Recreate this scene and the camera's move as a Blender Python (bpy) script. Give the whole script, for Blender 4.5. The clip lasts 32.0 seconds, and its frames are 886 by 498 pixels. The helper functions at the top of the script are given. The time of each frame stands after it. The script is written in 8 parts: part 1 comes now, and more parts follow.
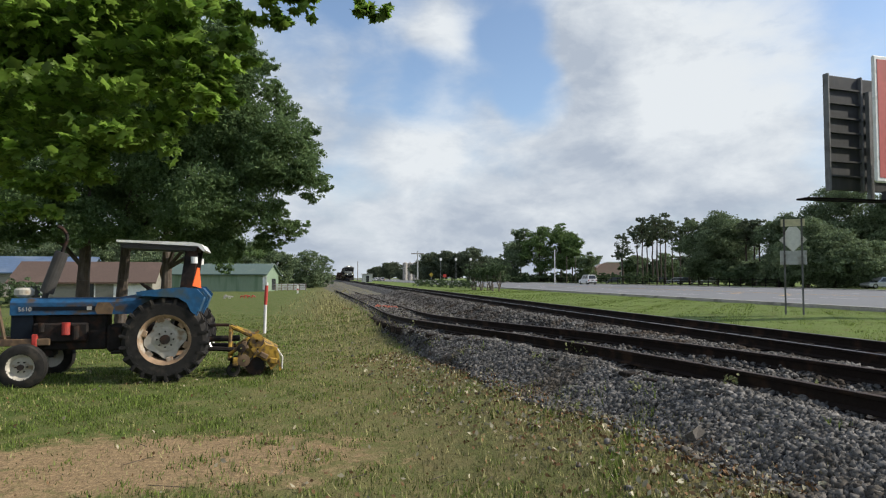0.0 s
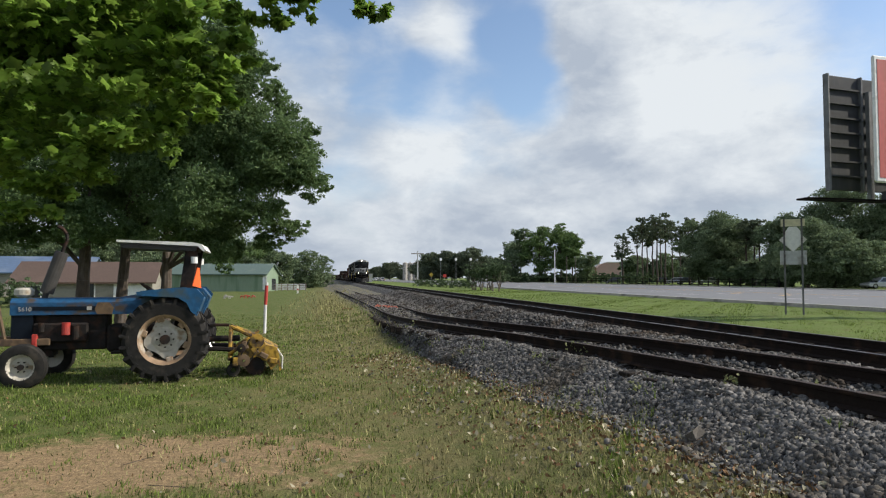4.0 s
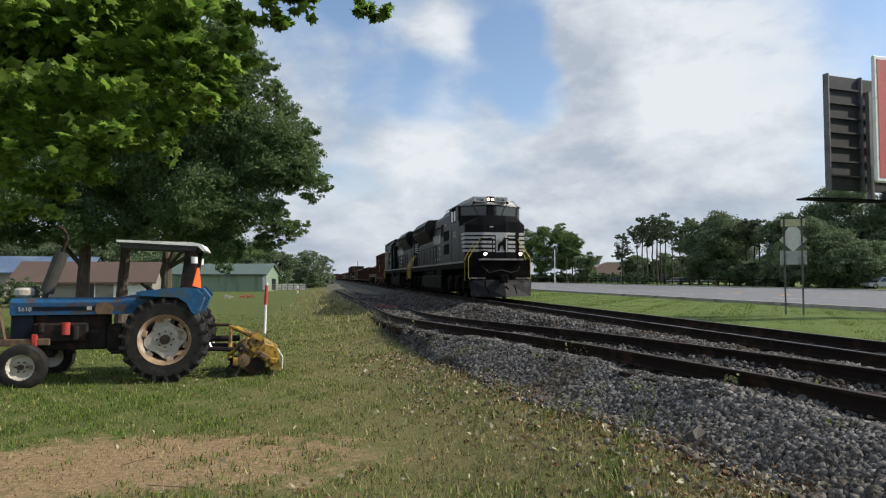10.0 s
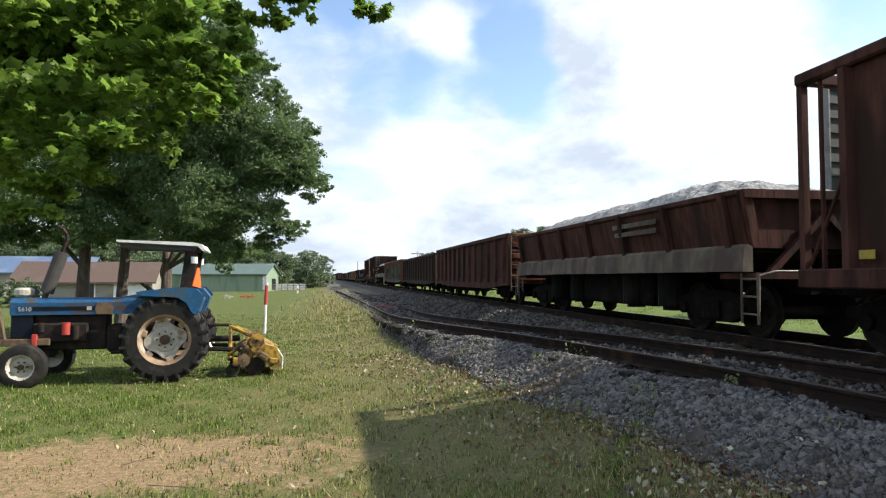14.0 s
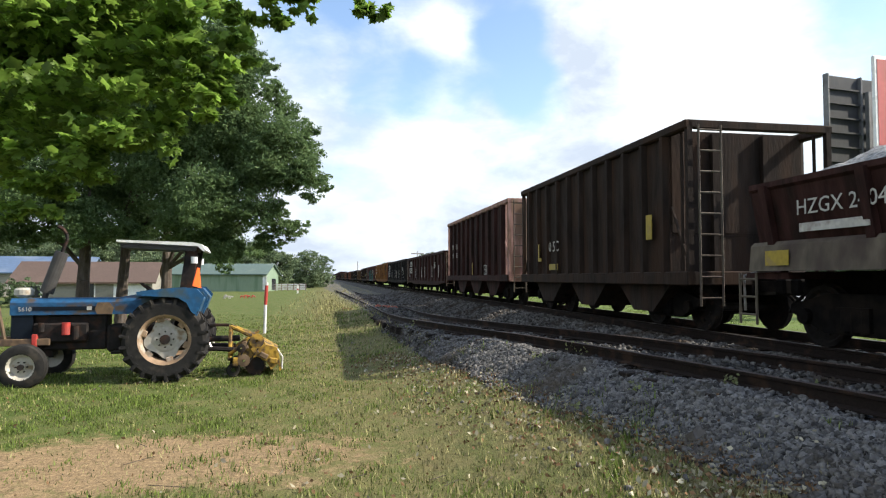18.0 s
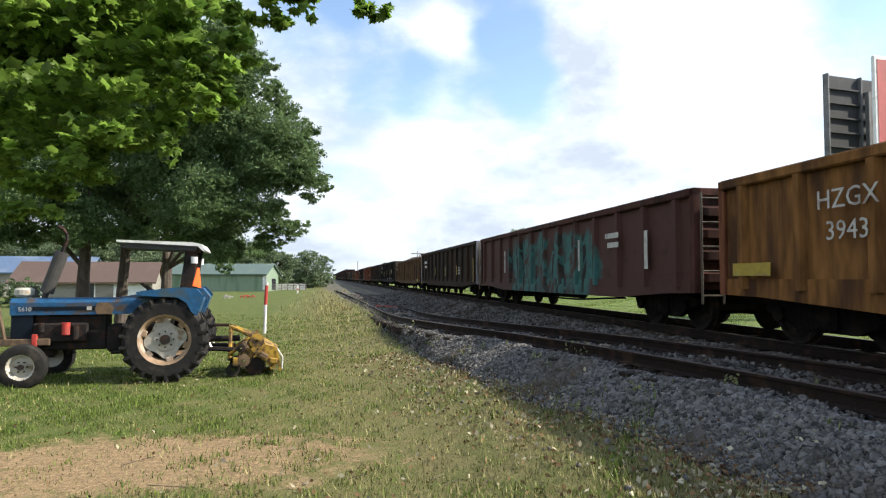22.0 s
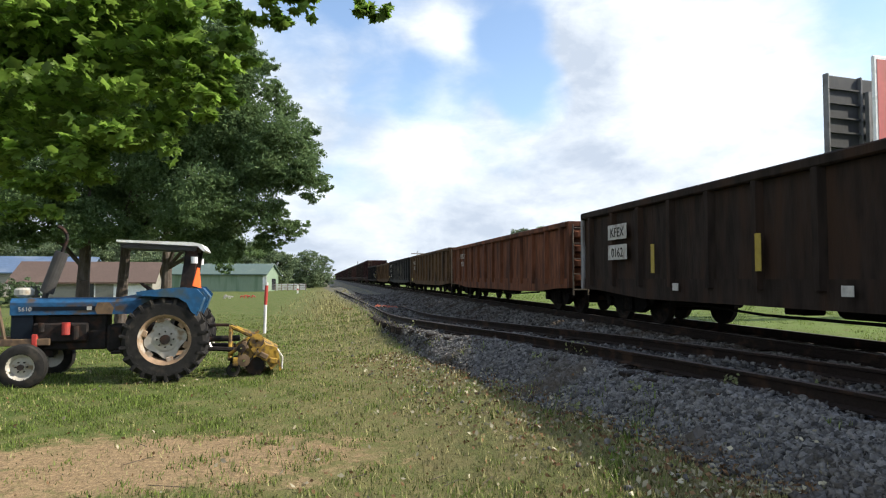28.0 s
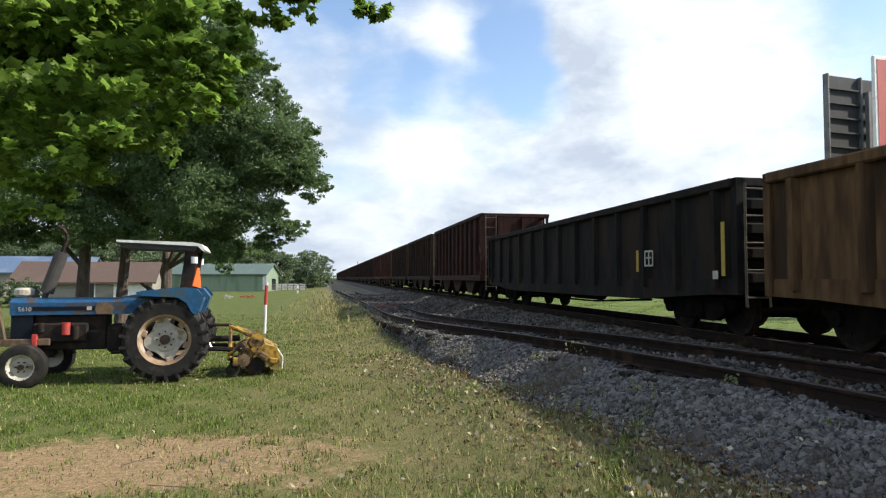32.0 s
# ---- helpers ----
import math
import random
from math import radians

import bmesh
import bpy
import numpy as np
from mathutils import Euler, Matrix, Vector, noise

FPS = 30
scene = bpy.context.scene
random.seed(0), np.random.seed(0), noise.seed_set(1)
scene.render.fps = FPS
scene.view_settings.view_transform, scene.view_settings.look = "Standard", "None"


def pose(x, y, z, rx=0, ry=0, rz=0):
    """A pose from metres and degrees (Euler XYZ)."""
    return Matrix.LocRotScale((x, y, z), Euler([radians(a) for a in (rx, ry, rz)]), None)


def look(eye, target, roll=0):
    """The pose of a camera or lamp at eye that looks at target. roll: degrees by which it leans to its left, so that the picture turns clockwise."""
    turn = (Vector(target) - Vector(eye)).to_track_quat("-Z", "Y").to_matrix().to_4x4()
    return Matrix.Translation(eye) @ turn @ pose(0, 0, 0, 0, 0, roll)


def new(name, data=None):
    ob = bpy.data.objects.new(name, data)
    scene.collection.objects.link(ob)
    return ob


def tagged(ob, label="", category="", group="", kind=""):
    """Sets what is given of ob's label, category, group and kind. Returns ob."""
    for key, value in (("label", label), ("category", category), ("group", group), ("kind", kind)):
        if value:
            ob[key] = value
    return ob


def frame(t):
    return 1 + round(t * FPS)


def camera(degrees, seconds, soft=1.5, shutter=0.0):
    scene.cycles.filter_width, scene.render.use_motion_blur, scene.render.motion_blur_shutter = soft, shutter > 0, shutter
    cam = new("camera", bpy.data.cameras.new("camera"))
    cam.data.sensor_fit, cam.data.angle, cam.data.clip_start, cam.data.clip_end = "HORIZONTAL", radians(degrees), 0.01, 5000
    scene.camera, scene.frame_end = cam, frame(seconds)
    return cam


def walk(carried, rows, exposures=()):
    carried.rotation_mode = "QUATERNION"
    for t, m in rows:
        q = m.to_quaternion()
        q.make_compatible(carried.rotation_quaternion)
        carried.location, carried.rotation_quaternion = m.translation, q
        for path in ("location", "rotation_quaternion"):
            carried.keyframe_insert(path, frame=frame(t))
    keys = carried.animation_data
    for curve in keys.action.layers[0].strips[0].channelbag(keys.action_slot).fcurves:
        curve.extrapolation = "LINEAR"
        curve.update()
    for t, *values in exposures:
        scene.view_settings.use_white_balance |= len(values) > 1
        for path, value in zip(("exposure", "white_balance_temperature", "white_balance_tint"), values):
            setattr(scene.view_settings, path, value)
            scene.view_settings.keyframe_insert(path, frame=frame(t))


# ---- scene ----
# Static tripod beside a railway: x to the right across the tracks, y along them, z up. The rail head lies at 0.85.
RAIL, MAIN = 0.85, 8.05
YAW, TILT = 10.242, 2.539
cam = camera(68.57, 32.0, soft=1.2)
EYE = pose(0, 0, 1.87, 90 + TILT, 0, -YAW)
walk(cam, [(0, EYE), (32.0, EYE)],
     exposures=[(0, -0.08), (9.5, -0.08), (11.0, 0.0), (12.5, 0.6), (13.5, 0.6), (16.0, 0.58), (19.0, 0.64), (25.0, 0.6), (27.5, 0.48), (32.0, 0.42)])

# ---- light ----
SUN_TO = Vector((1.29, -0.26, 1.0)).normalized()
sun = new("sun", bpy.data.lights.new("sun", "SUN"))
sun.data.energy, sun.data.angle, sun.data.color = 5.0, radians(0.6), (1.0, 0.92, 0.79)
sun.matrix_world = look((60, -40, 60), (60 - SUN_TO.x * 10, -40 - SUN_TO.y * 10, 60 - SUN_TO.z * 10))

world = bpy.data.worlds.new("world")
scene.world = world
world.use_nodes = True
wn, wl = world.node_tree.nodes, world.node_tree.links
wn.clear()


def wnode(kind, **kw):
    n = wn.new(kind)
    for k, v in kw.items():
        if k == "op":
            n.operation = v
        elif k == "vals":
            for i, x in v.items():
                n.inputs[i].default_value = x
    return n


def wmath(op, a, b=None, clamp=False):
    n = wn.new("ShaderNodeMath")
    n.operation, n.use_clamp = op, clamp
    for i, x in enumerate((a, b)):
        if x is None:
            continue
        if isinstance(x, (int, float)):
            n.inputs[i].default_value = x
        else:
            wl.new(x, n.inputs[i])
    return n.outputs[0]


def sky_way(az, el):
    """The direction at an azimuth (degrees right of the track) and an elevation."""
    a, e = radians(az), radians(el)
    return Vector((math.sin(a) * math.cos(e), math.cos(a) * math.cos(e), math.sin(e)))


tc = wnode("ShaderNodeTexCoord")
sep = wnode("ShaderNodeSeparateXYZ")
wl.new(tc.outputs["Generated"], sep.inputs[0])
sky = wn.new("ShaderNodeTexSky")
sky.sky_type, sky.sun_disc = "NISHITA", False
sky.sun_elevation, sky.sun_rotation = math.asin(SUN_TO.z), math.atan2(SUN_TO.x, SUN_TO.y)
sky.air_density, sky.dust_density, sky.ozone_density = 1.0, 1.0, 1.5
# cloud layer: bands a little wider than high
comb = wn.new("ShaderNodeCombineXYZ")
wl.new(sep.outputs[0], comb.inputs[0]), wl.new(sep.outputs[1], comb.inputs[1]), wl.new(wmath("MULTIPLY", sep.outputs[2], 1.9), comb.inputs[2])


def wnoise(scale, detail, rough, offset):
    m = wn.new("ShaderNodeMapping")
    m.inputs["Location"].default_value = offset
    m.inputs["Scale"].default_value = (scale, scale, scale)
    wl.new(comb.outputs[0], m.inputs[0])
    n = wn.new("ShaderNodeTexNoise")
    n.inputs["Scale"].default_value, n.inputs["Detail"].default_value, n.inputs["Roughness"].default_value = 1.0, detail, rough
    n.inputs["Distortion"].default_value = 0.25
    wl.new(m.outputs[0], n.inputs["Vector"])
    return n.outputs["Fac"]


big, fine_n, shade_n = wnoise(3.6, 7, 0.55, (3.1, 1.7, 0)), wnoise(10.0, 6, 0.6, (0.4, 7.3, 2)), wnoise(6.0, 6, 0.55, (9.2, 4.4, 5))


def patch(az, el, width, strength):
    """A soft lobe of the cloud cover round a direction; a negative strength is a gap of blue."""
    v = wn.new("ShaderNodeVectorMath")
    v.operation = "DOT_PRODUCT"
    wl.new(tc.outputs["Generated"], v.inputs[0])
    v.inputs[1].default_value = sky_way(az, el)
    mr = wn.new("ShaderNodeMapRange")
    mr.interpolation_type = "SMOOTHSTEP"
    mr.inputs["From Min"].default_value, mr.inputs["From Max"].default_value = math.cos(radians(width)), 1.0
    mr.inputs["To Max"].default_value = strength
    wl.new(v.outputs["Value"], mr.inputs["Value"])
    return mr.outputs[0]


cover = wmath("ADD", wmath("MULTIPLY", big, 0.75), wmath("MULTIPLY", fine_n, 0.35))
for lobe in ((16.5, 18.5, 5.0, -0.3), (15.5, 22.5, 5.0, -0.28), (18.5, 15.5, 4.0, -0.26), (5.5, 17.0, 5.0, -0.24), (9.5, 16.0, 4.5, -0.22),
             (-1.5, 22.5, 6.0, -0.3), (4.0, 24.0, 5.0, -0.2), (3.0, 9.5, 4.0, -0.12), (11.0, 20.0, 4.5, 0.07), (7.5, 12.5, 6.0, 0.16),
             (31.0, 17.0, 13.0, 0.25), (24.0, 22.0, 6.0, 0.15), (-6.0, 12.0, 7.0, 0.15)):
    cover = wmath("ADD", cover, patch(*lobe))
cover = wmath("ADD", cover, patch(102, 45, 75, -0.75))
low = wmath("MULTIPLY", wmath("SUBTRACT", 0.3, sep.outputs[2], True), 0.7)
cover = wmath("ADD", cover, low)
ramp = wn.new("ShaderNodeMapRange")
ramp.interpolation_type = "SMOOTHSTEP"
ramp.inputs["From Min"].default_value, ramp.inputs["From Max"].default_value = 0.2, 0.7
wl.new(cover, ramp.inputs["Value"])
cshade = wn.new("ShaderNodeValToRGB")
cshade.color_ramp.elements[0].position, cshade.color_ramp.elements[0].color = 0.39, (0.7, 0.8, 0.95, 1)
cshade.color_ramp.elements[1].position, cshade.color_ramp.elements[1].color = 0.64, (1.25, 1.32, 1.38, 1)
sh = wmath("ADD", wmath("MULTIPLY", shade_n, 0.6), wmath("MULTIPLY", fine_n, 0.42))
for lobe in ((36.0, 17.0, 12.0, 0.16), (28.0, 14.0, 6.0, 0.08), (9.0, 12.5, 6.0, 0.1), (10.0, 19.5, 6.0, 0.08), (17.0, 5.0, 10.0, -0.06), (24.0, 12.5, 5.0, -0.08), (25.0, 21.0, 6.0, -0.09), (38.0, 5.0, 10.0, -0.05)):
    sh = wmath("ADD", sh, patch(*lobe))
wl.new(sh, cshade.inputs[0])
skymul = wn.new("ShaderNodeVectorMath")
skymul.operation = "SCALE"
skymul.inputs["Scale"].default_value = 0.27
wl.new(sky.outputs[0], skymul.inputs[0])
mixc = wn.new("ShaderNodeMix")
mixc.data_type = "RGBA"
wl.new(ramp.outputs[0], mixc.inputs[0]), wl.new(skymul.outputs[0], mixc.inputs[6]), wl.new(cshade.outputs[0], mixc.inputs[7])
bg = wn.new("ShaderNodeBackground")
bg.inputs["Strength"].default_value = 0.67
wl.new(mixc.outputs[2], bg.inputs[0])
wout = wn.new("ShaderNodeOutputWorld")
wl.new(bg.outputs[0], wout.inputs[0])


# ---- materials ----
def mat(name, color, rough=0.7, metal=0.0, vary=0.25, grain=30.0, stain=None, stain_amount=0.4, stain_scale=1.5, stretch=(1, 1, 1),
        bump=0.0, bump_scale=None, object_random=0.0, island=0.0, trans=0.0, emit=0.0, spec=0.5):
    """A surface with colour variation at two scales, stains, fine relief and a shift from piece to piece."""
    m = bpy.data.materials.new(name)
    m.use_nodes = True
    n, l = m.node_tree.nodes, m.node_tree.links
    b = n["Principled BSDF"]
    b.inputs["Roughness"].default_value, b.inputs["Metallic"].default_value = rough, metal
    b.inputs["Specular IOR Level"].default_value = spec
    t = n.new("ShaderNodeTexCoord")
    mp = n.new("ShaderNodeMapping")
    mp.inputs["Scale"].default_value = stretch
    l.new(t.outputs["Object"], mp.inputs[0])
    oi = n.new("ShaderNodeObjectInfo")
    off = n.new("ShaderNodeVectorMath")
    off.operation = "ADD"
    l.new(mp.outputs[0], off.inputs[0])
    sc = n.new("ShaderNodeVectorMath")
    sc.operation = "SCALE"
    sc.inputs[0].default_value = (37.0, 19.0, 11.0)
    l.new(oi.outputs["Random"], sc.inputs["Scale"])
    l.new(sc.outputs[0], off.inputs[1])

    def nz(scale, detail=4):
        k = n.new("ShaderNodeTexNoise")
        k.inputs["Scale"].default_value, k.inputs["Detail"].default_value = scale, detail
        l.new(off.outputs[0], k.inputs["Vector"])
        return k.outputs["Fac"]

    g1, g2 = nz(grain), nz(stain_scale, 6)
    col = n.new("ShaderNodeMix")
    col.data_type, col.blend_type = "RGBA", "MULTIPLY"
    col.inputs[0].default_value = 1.0
    col.inputs[6].default_value = (*color, 1)
    r1 = n.new("ShaderNodeMapRange")
    r1.inputs["From Min"].default_value, r1.inputs["From Max"].default_value = 0.25, 0.75
    r1.inputs["To Min"].default_value, r1.inputs["To Max"].default_value = 1 - vary, 1 + vary
    l.new(g1, r1.inputs["Value"])
    val = r1.outputs[0]
    if object_random or island:
        src = oi.outputs["Random"]
        if island:
            src = n.new("ShaderNodeNewGeometry").outputs["Random Per Island"]
        r2 = n.new("ShaderNodeMapRange")
        k = object_random or island
        r2.inputs["To Min"].default_value, r2.inputs["To Max"].default_value = 1 - k, 1 + k
        l.new(src, r2.inputs["Value"])
        mm = n.new("ShaderNodeMath")
        mm.operation = "MULTIPLY"
        l.new(val, mm.inputs[0]), l.new(r2.outputs[0], mm.inputs[1])
        val = mm.outputs[0]
    cv = n.new("ShaderNodeCombineXYZ")
    for i in range(3):
        l.new(val, cv.inputs[i])
    l.new(cv.outputs[0], col.inputs[7])
    out = col.outputs[2]
    if stain:
        r3 = n.new("ShaderNodeMapRange")
        r3.interpolation_type = "SMOOTHSTEP"
        r3.inputs["From Min"].default_value, r3.inputs["From Max"].default_value = 0.62 - 0.28 * stain_amount, 0.72 - 0.1 * stain_amount
        l.new(g2, r3.inputs["Value"])
        mx = n.new("ShaderNodeMix")
        mx.data_type = "RGBA"
        mx.inputs[7].default_value = (*stain, 1)
        l.new(r3.outputs[0], mx.inputs[0]), l.new(out, mx.inputs[6])
        out = mx.outputs[2]
    l.new(out, b.inputs["Base Color"])
    if bump:
        bp = n.new("ShaderNodeBump")
        bp.inputs["Strength"].default_value, bp.inputs["Distance"].default_value = bump, 0.02
        l.new(nz(bump_scale or grain, 5), bp.inputs["Height"])
        l.new(bp.outputs[0], b.inputs["Normal"])
    if trans:
        b.inputs["Transmission Weight"].default_value = 0.0
        tr = n.new("ShaderNodeBsdfTranslucent")
        l.new(out, tr.inputs["Color"])
        ms = n.new("ShaderNodeMixShader")
        ms.inputs[0].default_value = trans
        l.new(b.outputs[0], ms.inputs[1]), l.new(tr.outputs[0], ms.inputs[2])
        l.new(ms.outputs[0], n["Material Output"].inputs[0])
    if emit:
        b.inputs["Emission Color"].default_value = (*color, 1)
        b.inputs["Emission Strength"].default_value = emit
    return m


def glass(name, color=(0.1, 0.12, 0.13), rough=0.05):
    m = bpy.data.materials.new(name)
    m.use_nodes = True
    b = m.node_tree.nodes["Principled BSDF"]
    b.inputs["Base Color"].default_value = (*color, 1)
    b.inputs["Roughness"].default_value = rough
    b.inputs["Specular IOR Level"].default_value = 0.6
    return m


STEEL_RAIL = mat("rail_steel", (0.017, 0.0125, 0.0105), 0.8, 0.1, 0.3, 40, (0.045, 0.027, 0.018), 0.4, 3, spec=0.1)
RAIL_HEAD = mat("rail_head", (0.16, 0.14, 0.13), 0.45, 0.7, 0.2, 20, (0.08, 0.055, 0.04), 0.4, 2)
RUSTY_HEAD = mat("rusty_rail_head", (0.06, 0.043, 0.034), 0.65, 0.2, 0.3, 20, (0.03, 0.022, 0.018), 0.5, 3, spec=0.25)
TIE = mat("tie_wood", (0.02, 0.0155, 0.013), 0.9, 0, 0.4, 12, (0.055, 0.045, 0.036), 0.5, 3, (1, 6, 6), 0.5, 30, object_random=0.35, spec=0.15)
ASPHALT = mat("asphalt", (0.15, 0.152, 0.158), 0.85, 0, 0.12, 8, (0.11, 0.11, 0.115), 0.4, 0.15, (1, 0.2, 1), 0.2, 60)
PAINT_Y = mat("road_paint_yellow", (0.55, 0.33, 0.08), 0.7, 0, 0.3, 6)
PAINT_W = mat("road_paint_white", (0.55, 0.55, 0.53), 0.7, 0, 0.3, 6)
CONCRETE = mat("concrete", (0.36, 0.34, 0.31), 0.85, 0, 0.2, 10, (0.2, 0.19, 0.17), 0.4, 1.0, bump=0.2)
BLACK_LOCO = mat("loco_black", (0.0052, 0.0056, 0.0062), 0.42, 0, 0.3, 14, (0.012, 0.0115, 0.011), 0.45, 0.9, (1, 1, 0.35), 0.04, spec=0.09)
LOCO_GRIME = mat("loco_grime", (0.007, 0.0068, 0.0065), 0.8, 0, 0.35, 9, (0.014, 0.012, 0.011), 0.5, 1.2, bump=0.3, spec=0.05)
SILL_WHITE = mat("sill_white", (0.2, 0.2, 0.195), 0.6, 0, 0.2, 14, (0.08, 0.075, 0.07), 0.5, 2.2)
PLOUGH = mat("plough_steel", (0.016, 0.016, 0.0165), 0.7, 0, 0.35, 8, (0.045, 0.042, 0.04), 0.5, 1.6, spec=0.2)
REAR_GREY = mat("hood_end_grey", (0.045, 0.048, 0.052), 0.5, 0, 0.2, 12, (0.06, 0.06, 0.06), 0.4, 2)
LOCO_WHITE = mat("loco_white", (0.36, 0.36, 0.355), 0.55, 0, 0.12, 14, (0.2, 0.19, 0.18), 0.35, 2.2)
YELLOW_RAIL = mat("handrail_yellow", (0.55, 0.42, 0.06), 0.5, 0, 0.2, 20, (0.2, 0.15, 0.05), 0.3, 6)
GRAB = mat("grab_iron", (0.22, 0.21, 0.2), 0.6, 0.2, 0.25, 20, (0.1, 0.06, 0.04), 0.4, 5)
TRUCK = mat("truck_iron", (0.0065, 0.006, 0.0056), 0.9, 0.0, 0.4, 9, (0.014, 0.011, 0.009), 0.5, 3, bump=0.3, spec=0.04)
WHEEL = mat("wheel_steel", (0.014, 0.012, 0.011), 0.8, 0.0, 0.3, 12, (0.03, 0.02, 0.014), 0.4, 5, spec=0.1)
GLASS = glass("window_glass", (0.02, 0.024, 0.026))
LAMP = mat("headlight_glow", (1.0, 0.76, 0.5), 0.3, emit=22.0)
LETTER = mat("letter_paint", (0.4, 0.39, 0.36), 0.7, 0, 0.25, 12, (0.25, 0.22, 0.2), 0.35, 5)
TAG_YELLOW = mat("tag_yellow", (0.3, 0.22, 0.02), 0.6, 0, 0.2, 14, (0.25, 0.18, 0.05), 0.35, 4)
BALLAST_LOAD = mat("stone_load", (0.2, 0.2, 0.195), 0.95, 0, 0.8, 22, (0.36, 0.36, 0.35), 0.5, 14, bump=1.0, bump_scale=18, spec=0.2)
SCRAP = mat("scrap_load", (0.06, 0.045, 0.035), 0.9, 0.1, 0.5, 7, (0.14, 0.1, 0.07), 0.5, 4, bump=1.0, bump_scale=6)


def body_paint(name, color, stain, amount=0.45):
    return mat(name, color, 0.8, 0, 0.5, 7, stain, amount + 0.2, 2.2, (1, 1.0, 0.22), 0.5, 18, spec=0.1)


BODY = {
    "rust": body_paint("rust_brown_paint", (0.06, 0.026, 0.02), (0.026, 0.015, 0.012)),
    "maroon": body_paint("maroon_paint", (0.036, 0.016, 0.014), (0.018, 0.011, 0.009)),
    "dark": body_paint("dark_brown_paint", (0.022, 0.016, 0.013), (0.036, 0.021, 0.014)),
    "black": body_paint("black_car_paint", (0.01, 0.01, 0.01), (0.022, 0.016, 0.013)),
    "orange": body_paint("orange_brown_paint", (0.16, 0.076, 0.025), (0.06, 0.03, 0.016)),
    "tan": body_paint("worn_ochre_paint", (0.088, 0.052, 0.026), (0.034, 0.022, 0.014)),
    "red": body_paint("oxide_red_paint", (0.13, 0.05, 0.026), (0.055, 0.025, 0.016)),
    # pale faded red, lightened further to stand for sun on a car end
    "pink": body_paint("sunlit_faded_red_paint", (0.33, 0.2, 0.17), (0.2, 0.13, 0.09)),
    "silver": body_paint("silver_end_paint", (0.24, 0.24, 0.25), (0.1, 0.085, 0.075)),
}


def graffiti(name, base, hues, span):
    """Sprayed paint gone over many times: patches of colour with bent dark strokes, over the rusty base at the ends."""
    m = bpy.data.materials.new(name)
    m.use_nodes = True
    n, l = m.node_tree.nodes, m.node_tree.links
    b = n["Principled BSDF"]
    b.inputs["Roughness"].default_value = 0.75
    b.inputs["Specular IOR Level"].default_value = 0.25
    t = n.new("ShaderNodeTexCoord")

    def nz(scale, detail, src=None):
        k = n.new("ShaderNodeTexNoise")
        k.inputs["Scale"].default_value, k.inputs["Detail"].default_value = scale, detail
        l.new(src or t.outputs["Object"], k.inputs["Vector"])
        return k

    def mix(fac, c0, c1):
        k = n.new("ShaderNodeMix")
        k.data_type = "RGBA"
        l.new(fac, k.inputs[0])
        for i, c in ((6, c0), (7, c1)):
            if isinstance(c, tuple):
                k.inputs[i].default_value = (*c, 1)
            else:
                l.new(c, k.inputs[i])
        return k.outputs[2]

    def step(v, lo, hi):
        k = n.new("ShaderNodeMapRange")
        k.inputs["From Min"].default_value, k.inputs["From Max"].default_value = lo, hi
        l.new(v, k.inputs["Value"])
        return k.outputs[0]

    ramp = n.new("ShaderNodeValToRGB")
    el = ramp.color_ramp.elements
    el[0].position, el[0].color = 0.36, (*hues[0], 1)
    el[1].position, el[1].color = 0.46, (*hues[1], 1)
    for p, h in ((0.53, hues[2]), (0.6, hues[3])):
        el.new(p).color = (*h, 1)
    l.new(nz(0.7, 5).outputs["Fac"], ramp.inputs[0])
    wv = n.new("ShaderNodeTexWave")
    wv.bands_direction = "Y"
    for k, v in (("Scale", 0.42), ("Distortion", 8.0), ("Detail", 3.0), ("Detail Scale", 0.9)):
        wv.inputs[k].default_value = v
    l.new(t.outputs["Object"], wv.inputs["Vector"])
    col = mix(step(wv.outputs["Fac"], 0.2, 0.1), ramp.outputs[0], (0.015, 0.015, 0.014))
    wv2 = n.new("ShaderNodeTexWave")
    wv2.bands_direction = "DIAGONAL"
    for k, v in (("Scale", 0.9), ("Distortion", 11.0), ("Detail", 2.0), ("Detail Scale", 1.1)):
        wv2.inputs[k].default_value = v
    l.new(t.outputs["Object"], wv2.inputs["Vector"])
    col = mix(step(wv2.outputs["Fac"], 0.86, 0.95), col, hues[1])
    sp = n.new("ShaderNodeSeparateXYZ")
    l.new(t.outputs["Object"], sp.inputs[0])
    edge = n.new("ShaderNodeMath")
    edge.operation = "MULTIPLY_ADD"
    l.new(nz(0.9, 4).outputs["Fac"], edge.inputs[0])
    edge.inputs[1].default_value = 5.0
    ab = n.new("ShaderNodeMath")
    ab.operation = "ABSOLUTE"
    l.new(sp.outputs[1], ab.inputs[0])
    l.new(ab.outputs[0], edge.inputs[2])
    col = mix(step(edge.outputs[0], span + 2.5, span + 3.0), col, base)
    # bare rusty band under the top edge
    high = n.new("ShaderNodeMath")
    high.operation = "MULTIPLY_ADD"
    l.new(nz(1.3, 4).outputs["Fac"], high.inputs[0])
    high.inputs[1].default_value = 1.3
    l.new(sp.outputs[2], high.inputs[2])
    col = mix(step(high.outputs[0], 2.85, 3.0), col, base)
    rust = step(nz(3.0, 6).outputs["Fac"], 0.55, 0.75)
    col = mix(rust, col, tuple(0.6 * x for x in base))
    l.new(col, b.inputs["Base Color"])
    return m


